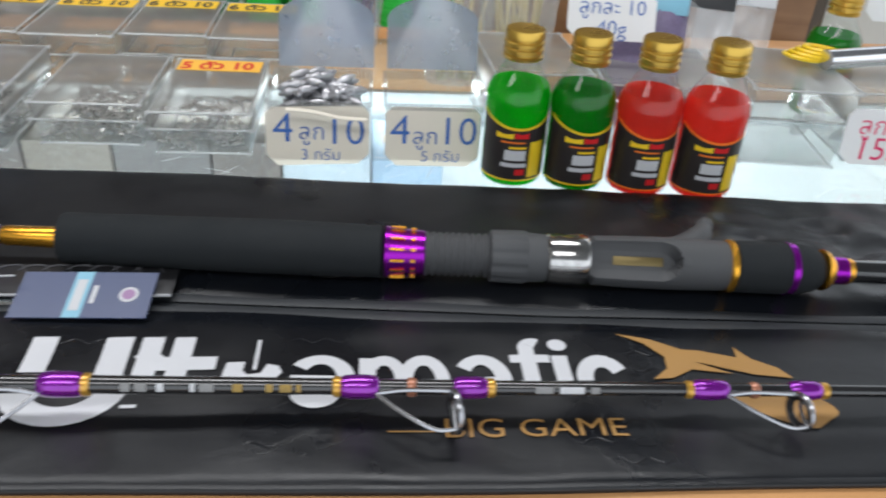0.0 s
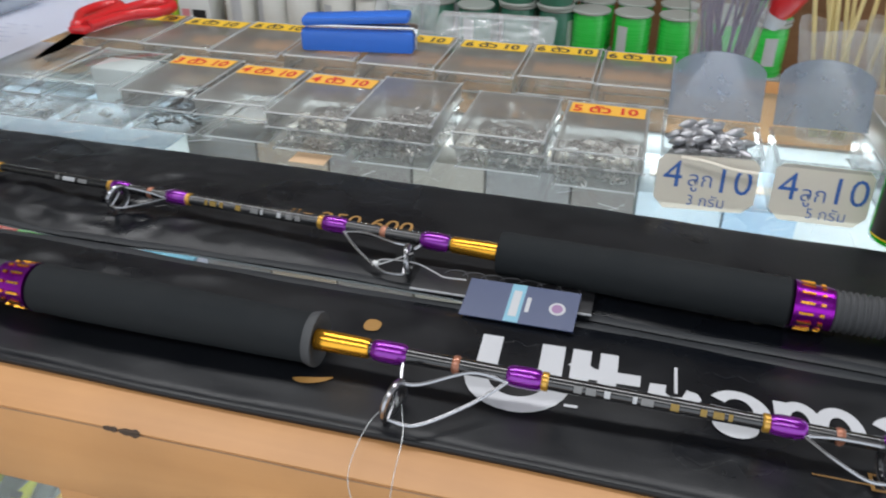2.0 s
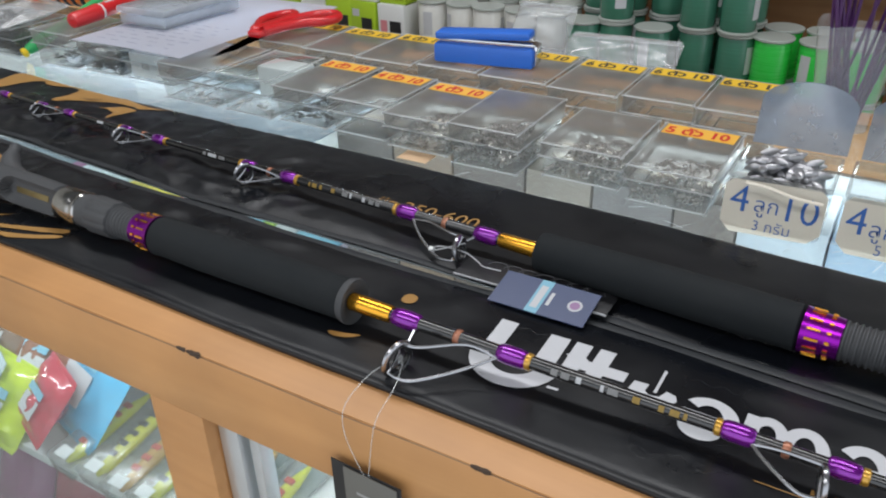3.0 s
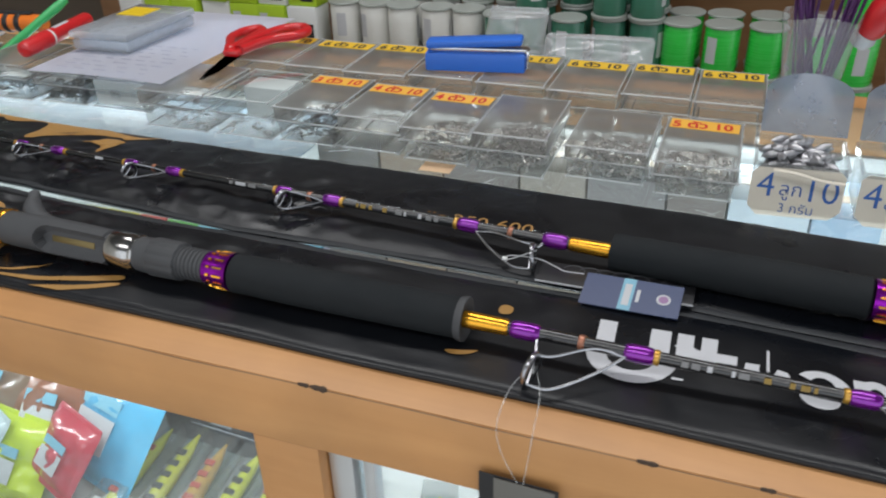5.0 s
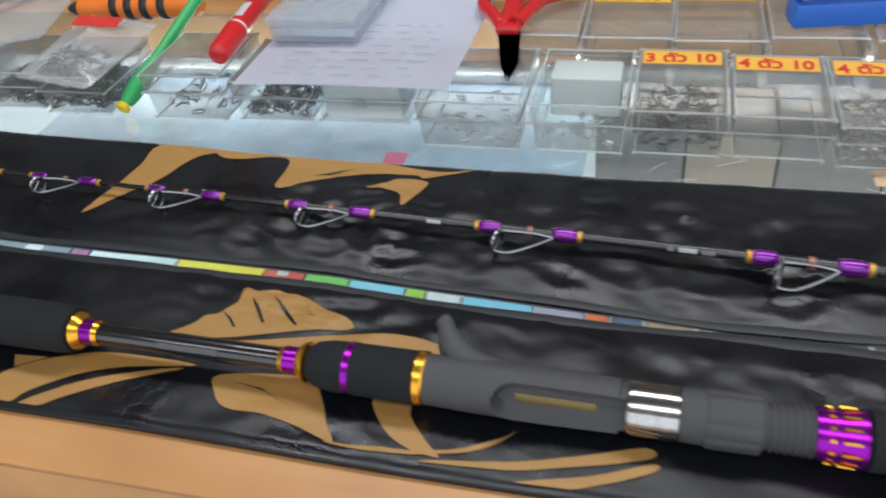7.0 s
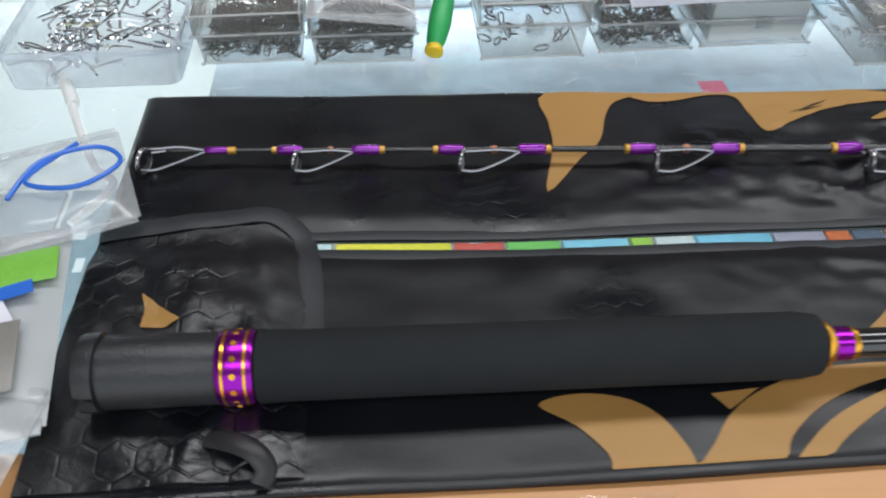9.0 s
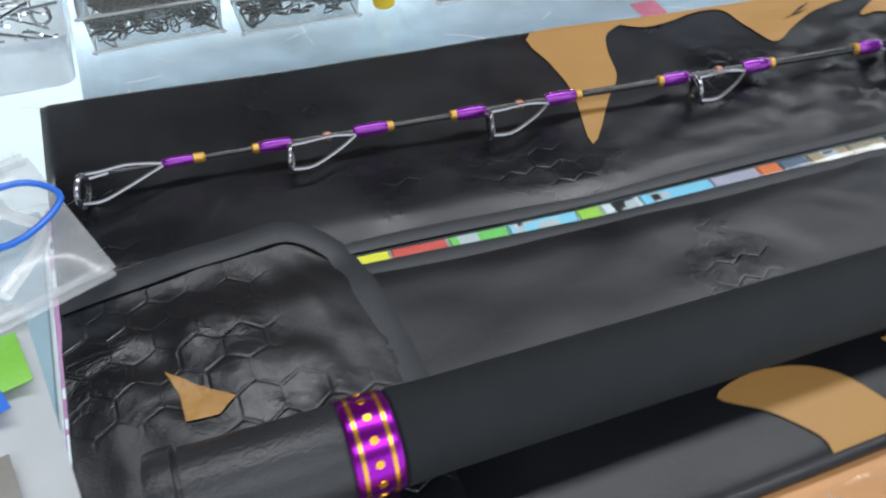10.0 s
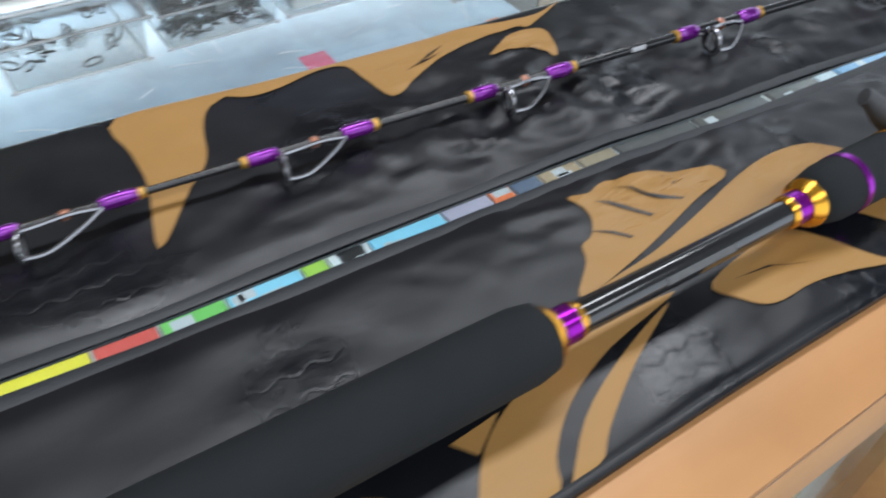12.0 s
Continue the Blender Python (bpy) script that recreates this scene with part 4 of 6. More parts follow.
    part("trigger", tube(bmesh.new(), pts, lambda t: 0.0062 + 0.0030 * math.sin(PI * min(1, t * 1.4)) - 0.0016 * t, 14), SEAT, rod, "grey finger trigger")
    plate = bmesh.new()
    box(plate, b0 + 0.012, b0 + (b1 - b0) * 0.52, -0.0025, 0.0025, 0.0048, 0.0056, 0.0002, m=pose(0, 0, 0, math.degrees(open_a) - 90))
    part("seat_plate", plate, surf("dull_brass", (0.20, 0.15, 0.06), 0.4, metal=0.6, var=0.2), rod, "dull brass inlay")
    g0, g1 = st["grip"]
    part("gold_ring", lathe(bmesh.new(), [(b1 - 0.001, 0.0140), (b1, 0.0150), (g0 - 0.0005, 0.0150), (g0, 0.0140)], 32), GOLDM, rod, "gold trim ring")
    part("short_grip", lathe(bmesh.new(), [(g0, 0.0135), (g0 + 0.001, 0.0146), (g0 + (g1 - g0) * 0.55, 0.0146), (g1 - 0.014, 0.0143), (g1 - 0.005, 0.0126), (g1 - 0.001, 0.0100), (g1, 0.0085)], 32), FOAM, rod, "short black foam grip")
    q = st["ring"]
    part("purple_ring", lathe(bmesh.new(), [(q - 0.0022, 0.0138), (q - 0.0018, 0.0149), (q + 0.0018, 0.0149), (q + 0.0022, 0.0138)], 32), PURPLEM, rod, "purple anodised ring")

    def cup(u, s):
        part("gold_cup", lathe(bmesh.new(), [(u, 0.0095), (u + s * 0.0008, 0.0118), (u + s * 0.003, 0.0112), (u + s * 0.006, 0.0086)], 24), GOLDM, rod, "gold winding cup")
        part("purple_check", lathe(bmesh.new(), [(u + s * 0.006, 0.0080), (u + s * 0.014, 0.0078)], 24), PURPLEM, rod, "purple winding check")
        part("gold_check", lathe(bmesh.new(), [(u + s * 0.014, 0.0080), (u + s * 0.0172, 0.0072)], 24), GOLDM, rod)

    cup(g1, 1)
    r0 = g1 + 0.154
    cup(r0, -1)
    part("rear_blank", lathe(bmesh.new(), [(g1 + 0.01, 0.0066), (r0 - 0.01, 0.0066)], 24), BLANK, rod, "glossy black carbon blank")
    script = bmesh.new()
    lathe(script, [(u, 0.0068) for u in np.linspace(g1 + 0.055, g1 + 0.095, 3)], 24, caps=False)
    kill = [f for f in script.faces if not (0.15 < math.atan2(f.calc_center_median().z, f.calc_center_median().y * side) < 0.75)]
    bmesh.ops.delete(script, geom=kill, context="FACES")
    part("decal", script, surf("grey_script", (0.09, 0.09, 0.09), 0.3, var=0.5, scale=200), rod)
    part("rear_grip", lathe(bmesh.new(), [(r0, 0.0105), (r0 + 0.001, 0.0138), (r0 + 0.010, 0.0152), (r0 + 0.05, 0.0154), (r0 + 0.15, 0.0155), (r0 + 0.235, 0.0157), (r0 + 0.2482, 0.0162), (r0 + 0.2492, 0.0150)], 36), FOAM, rod, "long matt black foam rear grip")
    e0 = r0 + 0.2495
    part("butt_collar", lathe(bmesh.new(), [(e0, 0.0160), (e0 + 0.001, 0.0166), (e0 + 0.0145, 0.0166), (e0 + 0.0155, 0.0160)], 40), PURPLEM, rod, "purple anodised butt collar")
    for q in (e0 + 0.0030, e0 + 0.0125):
        part("gold_line", lathe(bmesh.new(), [(q - 0.0008, 0.0165), (q - 0.0006, 0.01685), (q + 0.0006, 0.01685), (q + 0.0008, 0.0165)], 40), GOLDM, rod)
    dots = bmesh.new()
    for k in range(14):
        lathe(dots, [(0.0160, 0.0016), (0.01695, 0.0014)], 10, axis="z", origin=(0, 0, 0))
        vs = list(dots.verts)[-20:]
        bmesh.ops.transform(dots, matrix=pose(e0 + 0.0078, 0, 0, 360 * k / 14), verts=vs)
    part("collar_dot", dots, GOLDM, rod, "gold dots")

    e0 -= 0.0025

    def gimbal(u, r, a):
        if u > e0 + 0.070 and abs(math.sin(a * 1.0)) < 0.22:
            return r * 0.55
        return r

    part("butt_gimbal", lathe(bmesh.new(), [(e0 + 0.0180, 0.0152), (e0 + 0.0190, 0.0158), (e0 + 0.060, 0.0162), (e0 + 0.0665, 0.0164), (e0 + 0.0668, 0.0152), (e0 + 0.0680, 0.0152), (e0 + 0.0684, 0.0176), (e0 + 0.073, 0.0176), (e0 + 0.0765, 0.0170), (e0 + 0.077, 0.0150), (e0 + 0.072, 0.0120)], 48, shape=gimbal), RUBBER, rod, "dark grey rubber gimbal butt")
    return rod


def rod_pose(origin, ahead):
    x = Vector(ahead).normalized()
    y = Vector((0, 0, 1)).cross(x).normalized()
    z = x.cross(y)
    mt = Matrix((x, y, z)).transposed().to_4x4()
    mt.translation = origin
    return mt


fishing_rod("black and purple jigging rod lying beside the tackle boxes", rod_pose((0.0, -0.0039, 0.0197), (1, -0.0706, 0.0045)), -1,
            {"nut": (0.236, 0.257), "hood": (0.268, 0.291), "body": (0.293, 0.370), "grip": (0.373, 0.424), "ring": (0.405), "trough_up": 0.75, "trigger": 0.25, "cap": None, "reach": 0.0205, "drop": 0.30})
fishing_rod("black and purple jigging rod butting onto the pocket flap", rod_pose((-0.0745, -0.1215, 0.0212), (-1, 0.0185, 0.0045)), 1,
            {"nut": (0.2235, 0.250), "hood": (0.262, 0.288), "body": (0.291, 0.3945), "grip": (0.399, 0.463), "ring": (0.437), "trough_up": 0.32, "trigger": 0.60, "cap": SEAT, "reach": 0.0295, "drop": 0.20, "third": ((-0.3885, -0.4545, -0.436, 0.0078, 0.0130),)})

# ---- tags on the rods ----
card = thing("swing_tag", "navy blue card swing tag with a pale stripe", "price tag")
tm = Matrix.Translation((0.0, 0.0, 0.0)) @ pose(0.0235, -0.0440, 0.0100, 13, -1.5, -2.5)
bm = box(bmesh.new(), -0.0345, 0.0345, -0.0155, 0.0155, -0.0004, 0.0004, m=tm)
part("card", bm, TAGNAVY, card)
bm = box(bmesh.new(), -0.0075, 0.0015, -0.0155, 0.0155, 0.00042, 0.0006, m=tm)
part("stripe", bm, TAGCYAN, card, "pale cyan stripe")
bm = box(bmesh.new(), -0.0055, -0.0005, -0.011, 0.010, 0.0007, 0.0008, m=tm)
box(bm, 0.0035, 0.0060, -0.006, 0.006, 0.0005, 0.0006, m=tm)
part("print", bm, LEADWHITE, card)
bm = lathe(bmesh.new(), [(0.00045, 0.0050), (0.0006, 0.0050)], 24, axis="z", origin=(0.0225, 0.0, 0))
bmesh.ops.transform(bm, matrix=tm, verts=bm.verts)
part("seal", bm, LEADWHITE, card, "round white seal")
bm = lathe(bmesh.new(), [(0.0006, 0.0034), (0.00075, 0.0034)], 24, axis="z", origin=(0.0225, 0.0, 0))
bmesh.ops.transform(bm, matrix=tm, verts=bm.verts)
part("seal_centre", bm, surf("seal_red", (0.30, 0.16, 0.32), 0.4), card)
tagb = thing("backing_tag", "black hang tag with white edge under the swing tag", "price tag")
bm = box(bmesh.new(), -0.047, 0.066, -0.041, -0.0135, 0.0075, 0.0083, 0.0003)
part("card", bm, BLACKP, tagb)
part("white_edge", box(bmesh.new(), -0.047, 0.066, -0.0418, -0.0411, 0.0073, 0.0085), LEADWHITE, tagb)
bm = bmesh.new()
for i in range(7):
    tube(bm, smooth_path([(-0.03 + i * 0.012, -0.020, 0.0086), (-0.026 + i * 0.012, -0.016, 0.0090), (-0.018 + i * 0.012, -0.0155, 0.0090), (-0.014 + i * 0.012, -0.021, 0.0086)], 3), 0.0004, 5)
part("printed_hooks", bm, surf("grey_tag_print", (0.10, 0.10, 0.11), 0.4), tagb)
bm = tube(bmesh.new(), smooth_path([(-0.053, -0.013, 0.016), (-0.070, -0.022, 0.011), (-0.076, -0.024, 0.010), (-0.072, -0.018, 0.011), (-0.050, -0.020, 0.013), (-0.034, -0.029, 0.014), (-0.026, -0.036, 0.016), (-0.012, -0.037, 0.017)], 5), 0.0005, 6)
part("cord", bm, LEADWHITE, tagb, "thin clear cord")
bm = lathe(bmesh.new(), [(-0.0022, 0.0005), (-0.0018, 0.0020), (0.0018, 0.0020), (0.0022, 0.0005)], 12, origin=(-0.0755, -0.0235, 0.0105))
part("bead", bm, WHITEP, tagb)

hang = thing("hanging_tag", "dark grey hang tag on a clear nylon loop", "price tag")
hm = pose(-0.013, CY0 - 0.006, -0.0345, 0, 0, -2)
part("card", box(bmesh.new(), -0.019, 0.019, -0.0012, -0.0004, -0.085, 0.0, 0.0003, m=hm), TAGGREY, hang)
part("rear_card", box(bmesh.new(), -0.029, 0.021, 0.0002, 0.0010, -0.090, 0.001, 0.0003, m=hm), BLACKP, hang, "black rear card")
bm = bmesh.new()
for i, w in enumerate((0.010, 0.006, 0.0, 0.011, 0.012, 0.010, 0.012, 0.009, 0.011)):
    if w:
        box(bm, -w, w, -0.0015, -0.0013, -0.0175 - i * 0.0042, -0.0155 - i * 0.0042 - (0.0006 if i > 2 else 0), m=hm)
part("print", bm, surf("pale_tag_print", (0.35, 0.35, 0.34), 0.5), hang)
bm = bmesh.new()
tube(bm, smooth_path([(-0.022, -0.150, 0.014), (-0.030, -0.165, 0.012), (-0.032, -0.190, 0.006), (-0.029, -0.197, -0.010), (-0.016, -0.1985, -0.037)], 6), 0.00032, 6)
tube(bm, smooth_path([(-0.018, -0.152, 0.014), (-0.012, -0.170, 0.011), (-0.010, -0.191, 0.006), (-0.011, -0.197, -0.010), (-0.014, -0.1985, -0.037)], 6), 0.00032, 6)
tube(bm, ring_path((-0.021, -0.150, 0.014), (1, 0.2, 0), 0.0022, 10), 0.0007, 6, closed=True)
part("nylon_loop", bm, clear("nylon", (0.92, 0.94, 0.94), haze=0.28, rough=0.15, gloss=0.6), hang, "clear nylon loop")

# ---- tackle boxes on the glass ----
rng = random.Random(7)


def piece(bm, kind, p, size, rnd):
    """One small metal item of a heap."""
    m = Matrix.Translation(p) @ Euler((rnd.uniform(-0.5, 0.5), rnd.uniform(-0.6, 0.6), rnd.uniform(0, 6.3))).to_matrix().to_4x4()
    a = len(bm.verts)
    if kind == "sinker":
        lathe(bm, [(-size, size * 0.10), (-size * 0.55, size * 0.40), (0, size * 0.52), (size * 0.55, size * 0.40), (size, size * 0.10)], 8)
    elif kind == "swivel":
        lathe(bm, [(-size * 0.5, size * 0.15), (-size * 0.4, size * 0.32), (size * 0.4, size * 0.32), (size * 0.5, size * 0.15)], 6)
        tube(bm, ring_path((size * 0.95, 0, 0), (0, 0, 1), size * 0.42, 8), size * 0.12, 4, closed=True)
        tube(bm, ring_path((-size * 0.95, 0, 0), (0, 1, 0), size * 0.42, 8), size * 0.12, 4, closed=True)
    elif kind == "ring":
        pts = [Vector((size * 1.3 * math.cos(q), size * 0.55 * math.sin(q), 0)) for q in np.linspace(0, 2 * PI, 12, endpoint=False)]
        tube(bm, pts, size * 0.16, 4, closed=True)
    elif kind == "hook":
        pts = smooth_path([(-size * 2, 0, 0), (0, 0, 0), (size * 0.8, size * 0.1, 0), (size * 1.1, size * 0.5, 0), (size * 0.7, size * 0.95, 0), (0, size * 0.8, 0)], 3)
        tube(bm, pts, size * 0.10, 4)
    bm.verts.ensure_lookup_table()
    bmesh.ops.transform(bm, matrix=m, verts=bm.verts[a:])


def heap(parent, kind, x0, x1, y0, y1, z0, depth, count, size, mat, seed, name="contents", label=""):
    rnd, bm = random.Random(seed), bmesh.new()
    meshes = []
    for i in range(count):
        fx, fy = rnd.random(), rnd.random()
        x, y = x0 + (x1 - x0) * fx, y0 + (y1 - y0) * fy
        bulge = 0.55 + 0.45 * math.sin(PI * fx) * (1 - 0.3 * fy)
        z = z0 + size * 0.35 + depth * bulge * (i / count)
        one = bmesh.new()
        piece(one, kind, (x, y, z), size * rnd.uniform(0.8, 1.2), rnd)
        me = bpy.data.meshes.new("one")
        one.to_mesh(me)
        one.free()
        meshes.append(me)
    for me in meshes:
        bm.from_mesh(me)
        bpy.data.meshes.remove(me)
    return part(name, bm, mat, parent, label, kind="stuff")


def shell(bm, x0, x1, y0, y1, z0, z1, taper=0.0015, wall=0.0012, r=0.003):
    """An open tray with rounded corners and a real wall thickness at its rim."""
    def loop(inset, z, rad):
        out = []
        for cx, cy, a0 in ((x1 - inset - rad, y1 - inset - rad, 0), (x0 + inset + rad, y1 - inset - rad, PI / 2), (x0 + inset + rad, y0 + inset + rad, PI), (x1 - inset - rad, y0 + inset + rad, 1.5 * PI)):
            for k in range(4):
                a = a0 + PI / 2 * k / 3
                out.append(bm.verts.new((cx + rad * math.cos(a), cy + rad * math.sin(a), z)))
        return out
    loops = [loop(taper + 0.002, z0, r), loop(taper, z0 + 0.002, r), loop(0, z1 - 0.003, r), loop(-0.0012, z1 - 0.0025, r), loop(-0.0012, z1, r), loop(wall, z1, r * 0.8), loop(wall, z1 - 0.006, r * 0.8)]
    bm.faces.new(loops[0])
    for a, b in zip(loops, loops[1:]):
        for i in range(len(a)):
            j = (i + 1) % len(a)
            bm.faces.new((a[i], a[j], b[j], b[i]))
    return bm


def lid_bm(x0, x1, y0, y1, z, drop=0.006, thick=0.0015):
    bm = box(bmesh.new(), x0 - 0.0015, x1 + 0.0015, y0 - 0.0015, y1 + 0.0015, z - drop, z, 0.0018, seg=2)
    # hollow underneath
    low = [f for f in bm.faces if f.normal.z < -0.9 and f.calc_area() > 0.0004]
    bmesh.ops.delete(bm, geom=low, context="FACES")
    return bm


def tackle_box(x0, x1, y0, y1, h, kind=None, mat=None, count=90, size=0.003, fill=0.010, tag=None, words="", ink=None, seed=1, label="clear plastic tackle box", turn=0.0, lidded=True):
    cx, cy = (x0 + x1) / 2, (y0 + y1) / 2
    w, d = (x1 - x0) / 2, (y1 - y0) / 2
    ob = thing("tackle_box", label, "tackle box", "clear tackle boxes", at=pose(cx, cy, 0.0, 0, 0, turn))
    part("tray", shell(bmesh.new(), -w, w, -d, d, 0.0003, h * 0.62), PLASTIC, ob)
    rimb = bmesh.new()
    for zz, e, q in ((h - 0.0008, 0.0006, 0.0010), (h * 0.615, 0.0014, 0.0009), (0.0016, -0.002, 0.0009)):
        tube(rimb, smooth_path([(sx * (w + e), sy * (d + e), zz) for sx, sy in ((-1, -1), (-1, -0.9), (-1, 0.9), (-1, 1), (-0.9, 1), (0.9, 1), (1, 1), (1, 0.9), (1, -0.9), (1, -1), (0.9, -1), (-0.9, -1))], 2, closed=True), q, 5, closed=True)
    part("rim", rimb, BOXRIM, ob, "clear rim paled for its edge highlights")
    bm = lid_bm(-w, w, -d, d, h, drop=h * 0.40)
    part("lid", bm, LIDPLASTIC if lidded else GLASS, ob)
    for sx in (-0.6, 0.6):
        part("hinge", box(bmesh.new(), sx * w - 0.005, sx * w + 0.005, d + 0.001, d + 0.0035, h * 0.52, h * 0.70, 0.0008), PLASTIC, ob)
    part("catch", box(bmesh.new(), -0.006, 0.006, -d - 0.0034, -d - 0.0012, h * 0.45, h * 0.68, 0.0008), PLASTIC, ob)
    if kind:
        heap(ob, kind, -w + 0.005, w - 0.005, -d + 0.005, d - 0.006, 0.0022, fill, count, size, mat or NICKEL, seed, label="heap of small metal tackle")
    if tag:
        st = box(bmesh.new(), -w + 0.001, w - 0.003, d - 0.026, d - 0.003, h + 0.0002, h + 0.0006, m=pose(0, 0, 0, 0, 0, rng.uniform(-2, 2)))
        sticker = part("sticker", st, tag, ob, "price sticker")
        tx = text_bm(words, 0.0205, pose(-0.002, d - 0.0225, h + 0.0008, 0, 0, rng.uniform(-2, 2)) @ Matrix.Diagonal((0.86, 1, 1, 1)), bold=0.00065, align="CENTER")
        part("lettering", tx, ink, sticker, "handwritten price")
    return ob


YL = "6 ตัว 10"
FRONT = (
    (0.017, 0.085, 0.140, 0.246, 0.034, "swivel", NICKEL, 80, 0.0042, 0.005, LABELO, "5 ตัว 10", INKRED),
    (-0.066, 0.007, 0.152, 0.250, 0.034, "swivel", NICKEL, 150, 0.0048, 0.010, None, "", None),
    (-0.153, -0.084, 0.139, 0.243, 0.042, "swivel", NICKEL, 260, 0.0048, 0.019, None, "", None),
    (-0.230, -0.161, 0.148, 0.250, 0.036, "swivel", NICKEL, 110, 0.0042, 0.007, LABELO, "4 ตัว 10", INKRED),
    (-0.302, -0.236, 0.155, 0.252, 0.038, None, None, 0, 0, 0, LABELO, "4 ตัว 10", INKRED),
    (-0.375, -0.309, 0.154, 0.256, 0.040, "ring", BLACKNI, 130, 0.0036, 0.008, LABELO, "3 ตัว 10", INKRED),
    (-0.452, -0.382, 0.152, 0.245, 0.044, "ring", NICKEL, 40, 0.0030, 0.004, None, "", None),
    (-0.545, -0.463, 0.151, 0.245, 0.044, "ring", NICKEL, 45, 0.0032, 0.004, None, "", None),
    (-0.649, -0.565, 0.184, 0.265, 0.038, "ring", BLACKNI, 6, 0.0045, 0.003, None, "", None),
    (-0.726, -0.655, 0.182, 0.266, 0.040, "swivel", BLACKNI, 480, 0.0028, 0.013, None, "", None),
    (-0.812, -0.736, 0.178, 0.265, 0.046, "ring", BLACKNI, 30, 0.004, 0.004, None, "", None),
    (-0.931, -0.859, 0.180, 0.266, 0.040, "ring", BLACKNI, 330, 0.0042, 0.014, None, "", None),
    (-1.012, -0.939, 0.186, 0.268, 0.040, "ring", BLACKNI, 480, 0.0038, 0.018, None, "", None),
)
for i, row in enumerate(FRONT):
    x0, x1, y0, y1, h, kind, mat, count, size, fill, tag, words, ink = row
    what = {"swivel": "small nickel swivels", "ring": "dark metal snaps", None: "nothing visible"}[kind]
    tackle_box(x0, x1, y0, y1, h, kind, mat, count, size, fill, tag, words, ink, seed=i + 3, label=("clear tackle box of " + what + (", orange price sticker" if tag else "") if kind else "empty clear tackle box with an orange price sticker"), turn=rng.uniform(-1.0, 1.0), lidded=i not in (6, 8))
# White blocks added: light through one box, lid reflection on the other.
for x0, x1, y0, y1, z0, z1 in ((-0.643, -0.571, 0.1885, 0.258, 0.006, 0.034), (-0.446, -0.388, 0.205, 0.240, 0.006, 0.038)):
    pad = thing("light_block", "white block added inside a clear tackle box for its bright light", "foam pad", "white pads in boxes")
    part("pad", box(bmesh.new(), x0, x1, y0, y1, z0 - 0.0035, z1, 0.003), WHITEP, pad)
for i, (x0, x1, on) in enumerate(((-0.500, -0.432, 1), (-0.425, -0.352, 1), (-0.348, -0.277, 1), (-0.270, -0.200, 0), (-0.190, -0.118, 1), (-0.110, -0.040, 1), (-0.034, 0.032, 1), (0.038, 0.104, 1))):
    tackle_box(x0, x1, 0.274 - 0.004 * (i % 3), 0.374 - 0.004 * (i % 2), 0.045, None, None, tag=LABELY if on else None, words=YL, ink=INKBLACK, label="clear plastic tackle box with a yellow price sticker" if on else "clear plastic tackle box under the stapler", turn=rng.uniform(-0.8, 0.8))

def sinkers(parent, x0, x1, y0, y1, z0, depth, count, seed):
    rnd = random.Random(seed)
    me = mesh_of("sinker", lathe(bmesh.new(), [(-0.0085, 0.0007), (-0.0045, 0.0028), (0, 0.0036), (0.0045, 0.0028), (0.0085, 0.0007)], 10), LEAD)
    for i in range(count):
        fx, fy = rnd.random(), rnd.random()
        one = new("sinker", me)
        one.parent = parent
        one.matrix_local = pose(x0 + (x1 - x0) * fx, y0 + (y1 - y0) * fy, z0 + depth * (0.86 + 0.14 * math.sin(PI * fx)) * i / count, rnd.uniform(-30, 30), rnd.uniform(-22, 22), rnd.uniform(0, 360))


# hinged boxes with their lids standing open, and card signs in front
for x0, x1, full in ((0.098, 0.170, 1), (0.180, 0.250, 0)):
    ob = thing("sinker_box", "open clear box heaped with lead sinkers" if full else "open clear box, nearly empty", "tackle box", "open sinker boxes")
    part("tray", shell(bmesh.new(), x0, x1, 0.134, 0.200, 0.0003, 0.046), PLASTIC, ob)
    bm = bmesh.new()
    cx, w = (x0 + x1) / 2 + 0.002, (x1 - x0) / 2
    pts = [(cx - w, 0.0), (cx + w, 0.0), (cx + w, 0.034)] + [(cx + w * math.cos(a), 0.034 + 0.012 * math.sin(a)) for a in np.linspace(0.15, PI - 0.15, 12)] + [(cx - w, 0.034)]
    a_ = [bm.verts.new((x, 0.203 + v * 0.45 + 0.010 * (1 - ((x - cx) / w) ** 2), 0.0465 + v)) for x, v in pts]
    b_ = [bm.verts.new((x, 0.205 + v * 0.45 + 0.010 * (1 - ((x - cx) / w) ** 2), 0.0465 + v)) for x, v in pts]
    for k in range(len(pts)):
        j = (k + 1) % len(pts)
        bm.faces.new((a_[k], a_[j], b_[j], b_[k]))
    bmesh.ops.triangulate(bm, faces=[bm.faces.new(a_), bm.faces.new(b_)])
    part("lid", bm, LIDGREY, ob, "blue-grey rounded lid standing open")
    if full:
        sinkers(ob, x0 + 0.010, x1 - 0.010, 0.143, 0.193, 0.0075, 0.043, 190, 91)
    else:
        sinkers(ob, x0 + 0.012, x1 - 0.012, 0.146, 0.189, 0.0065, 0.002, 9, 92)


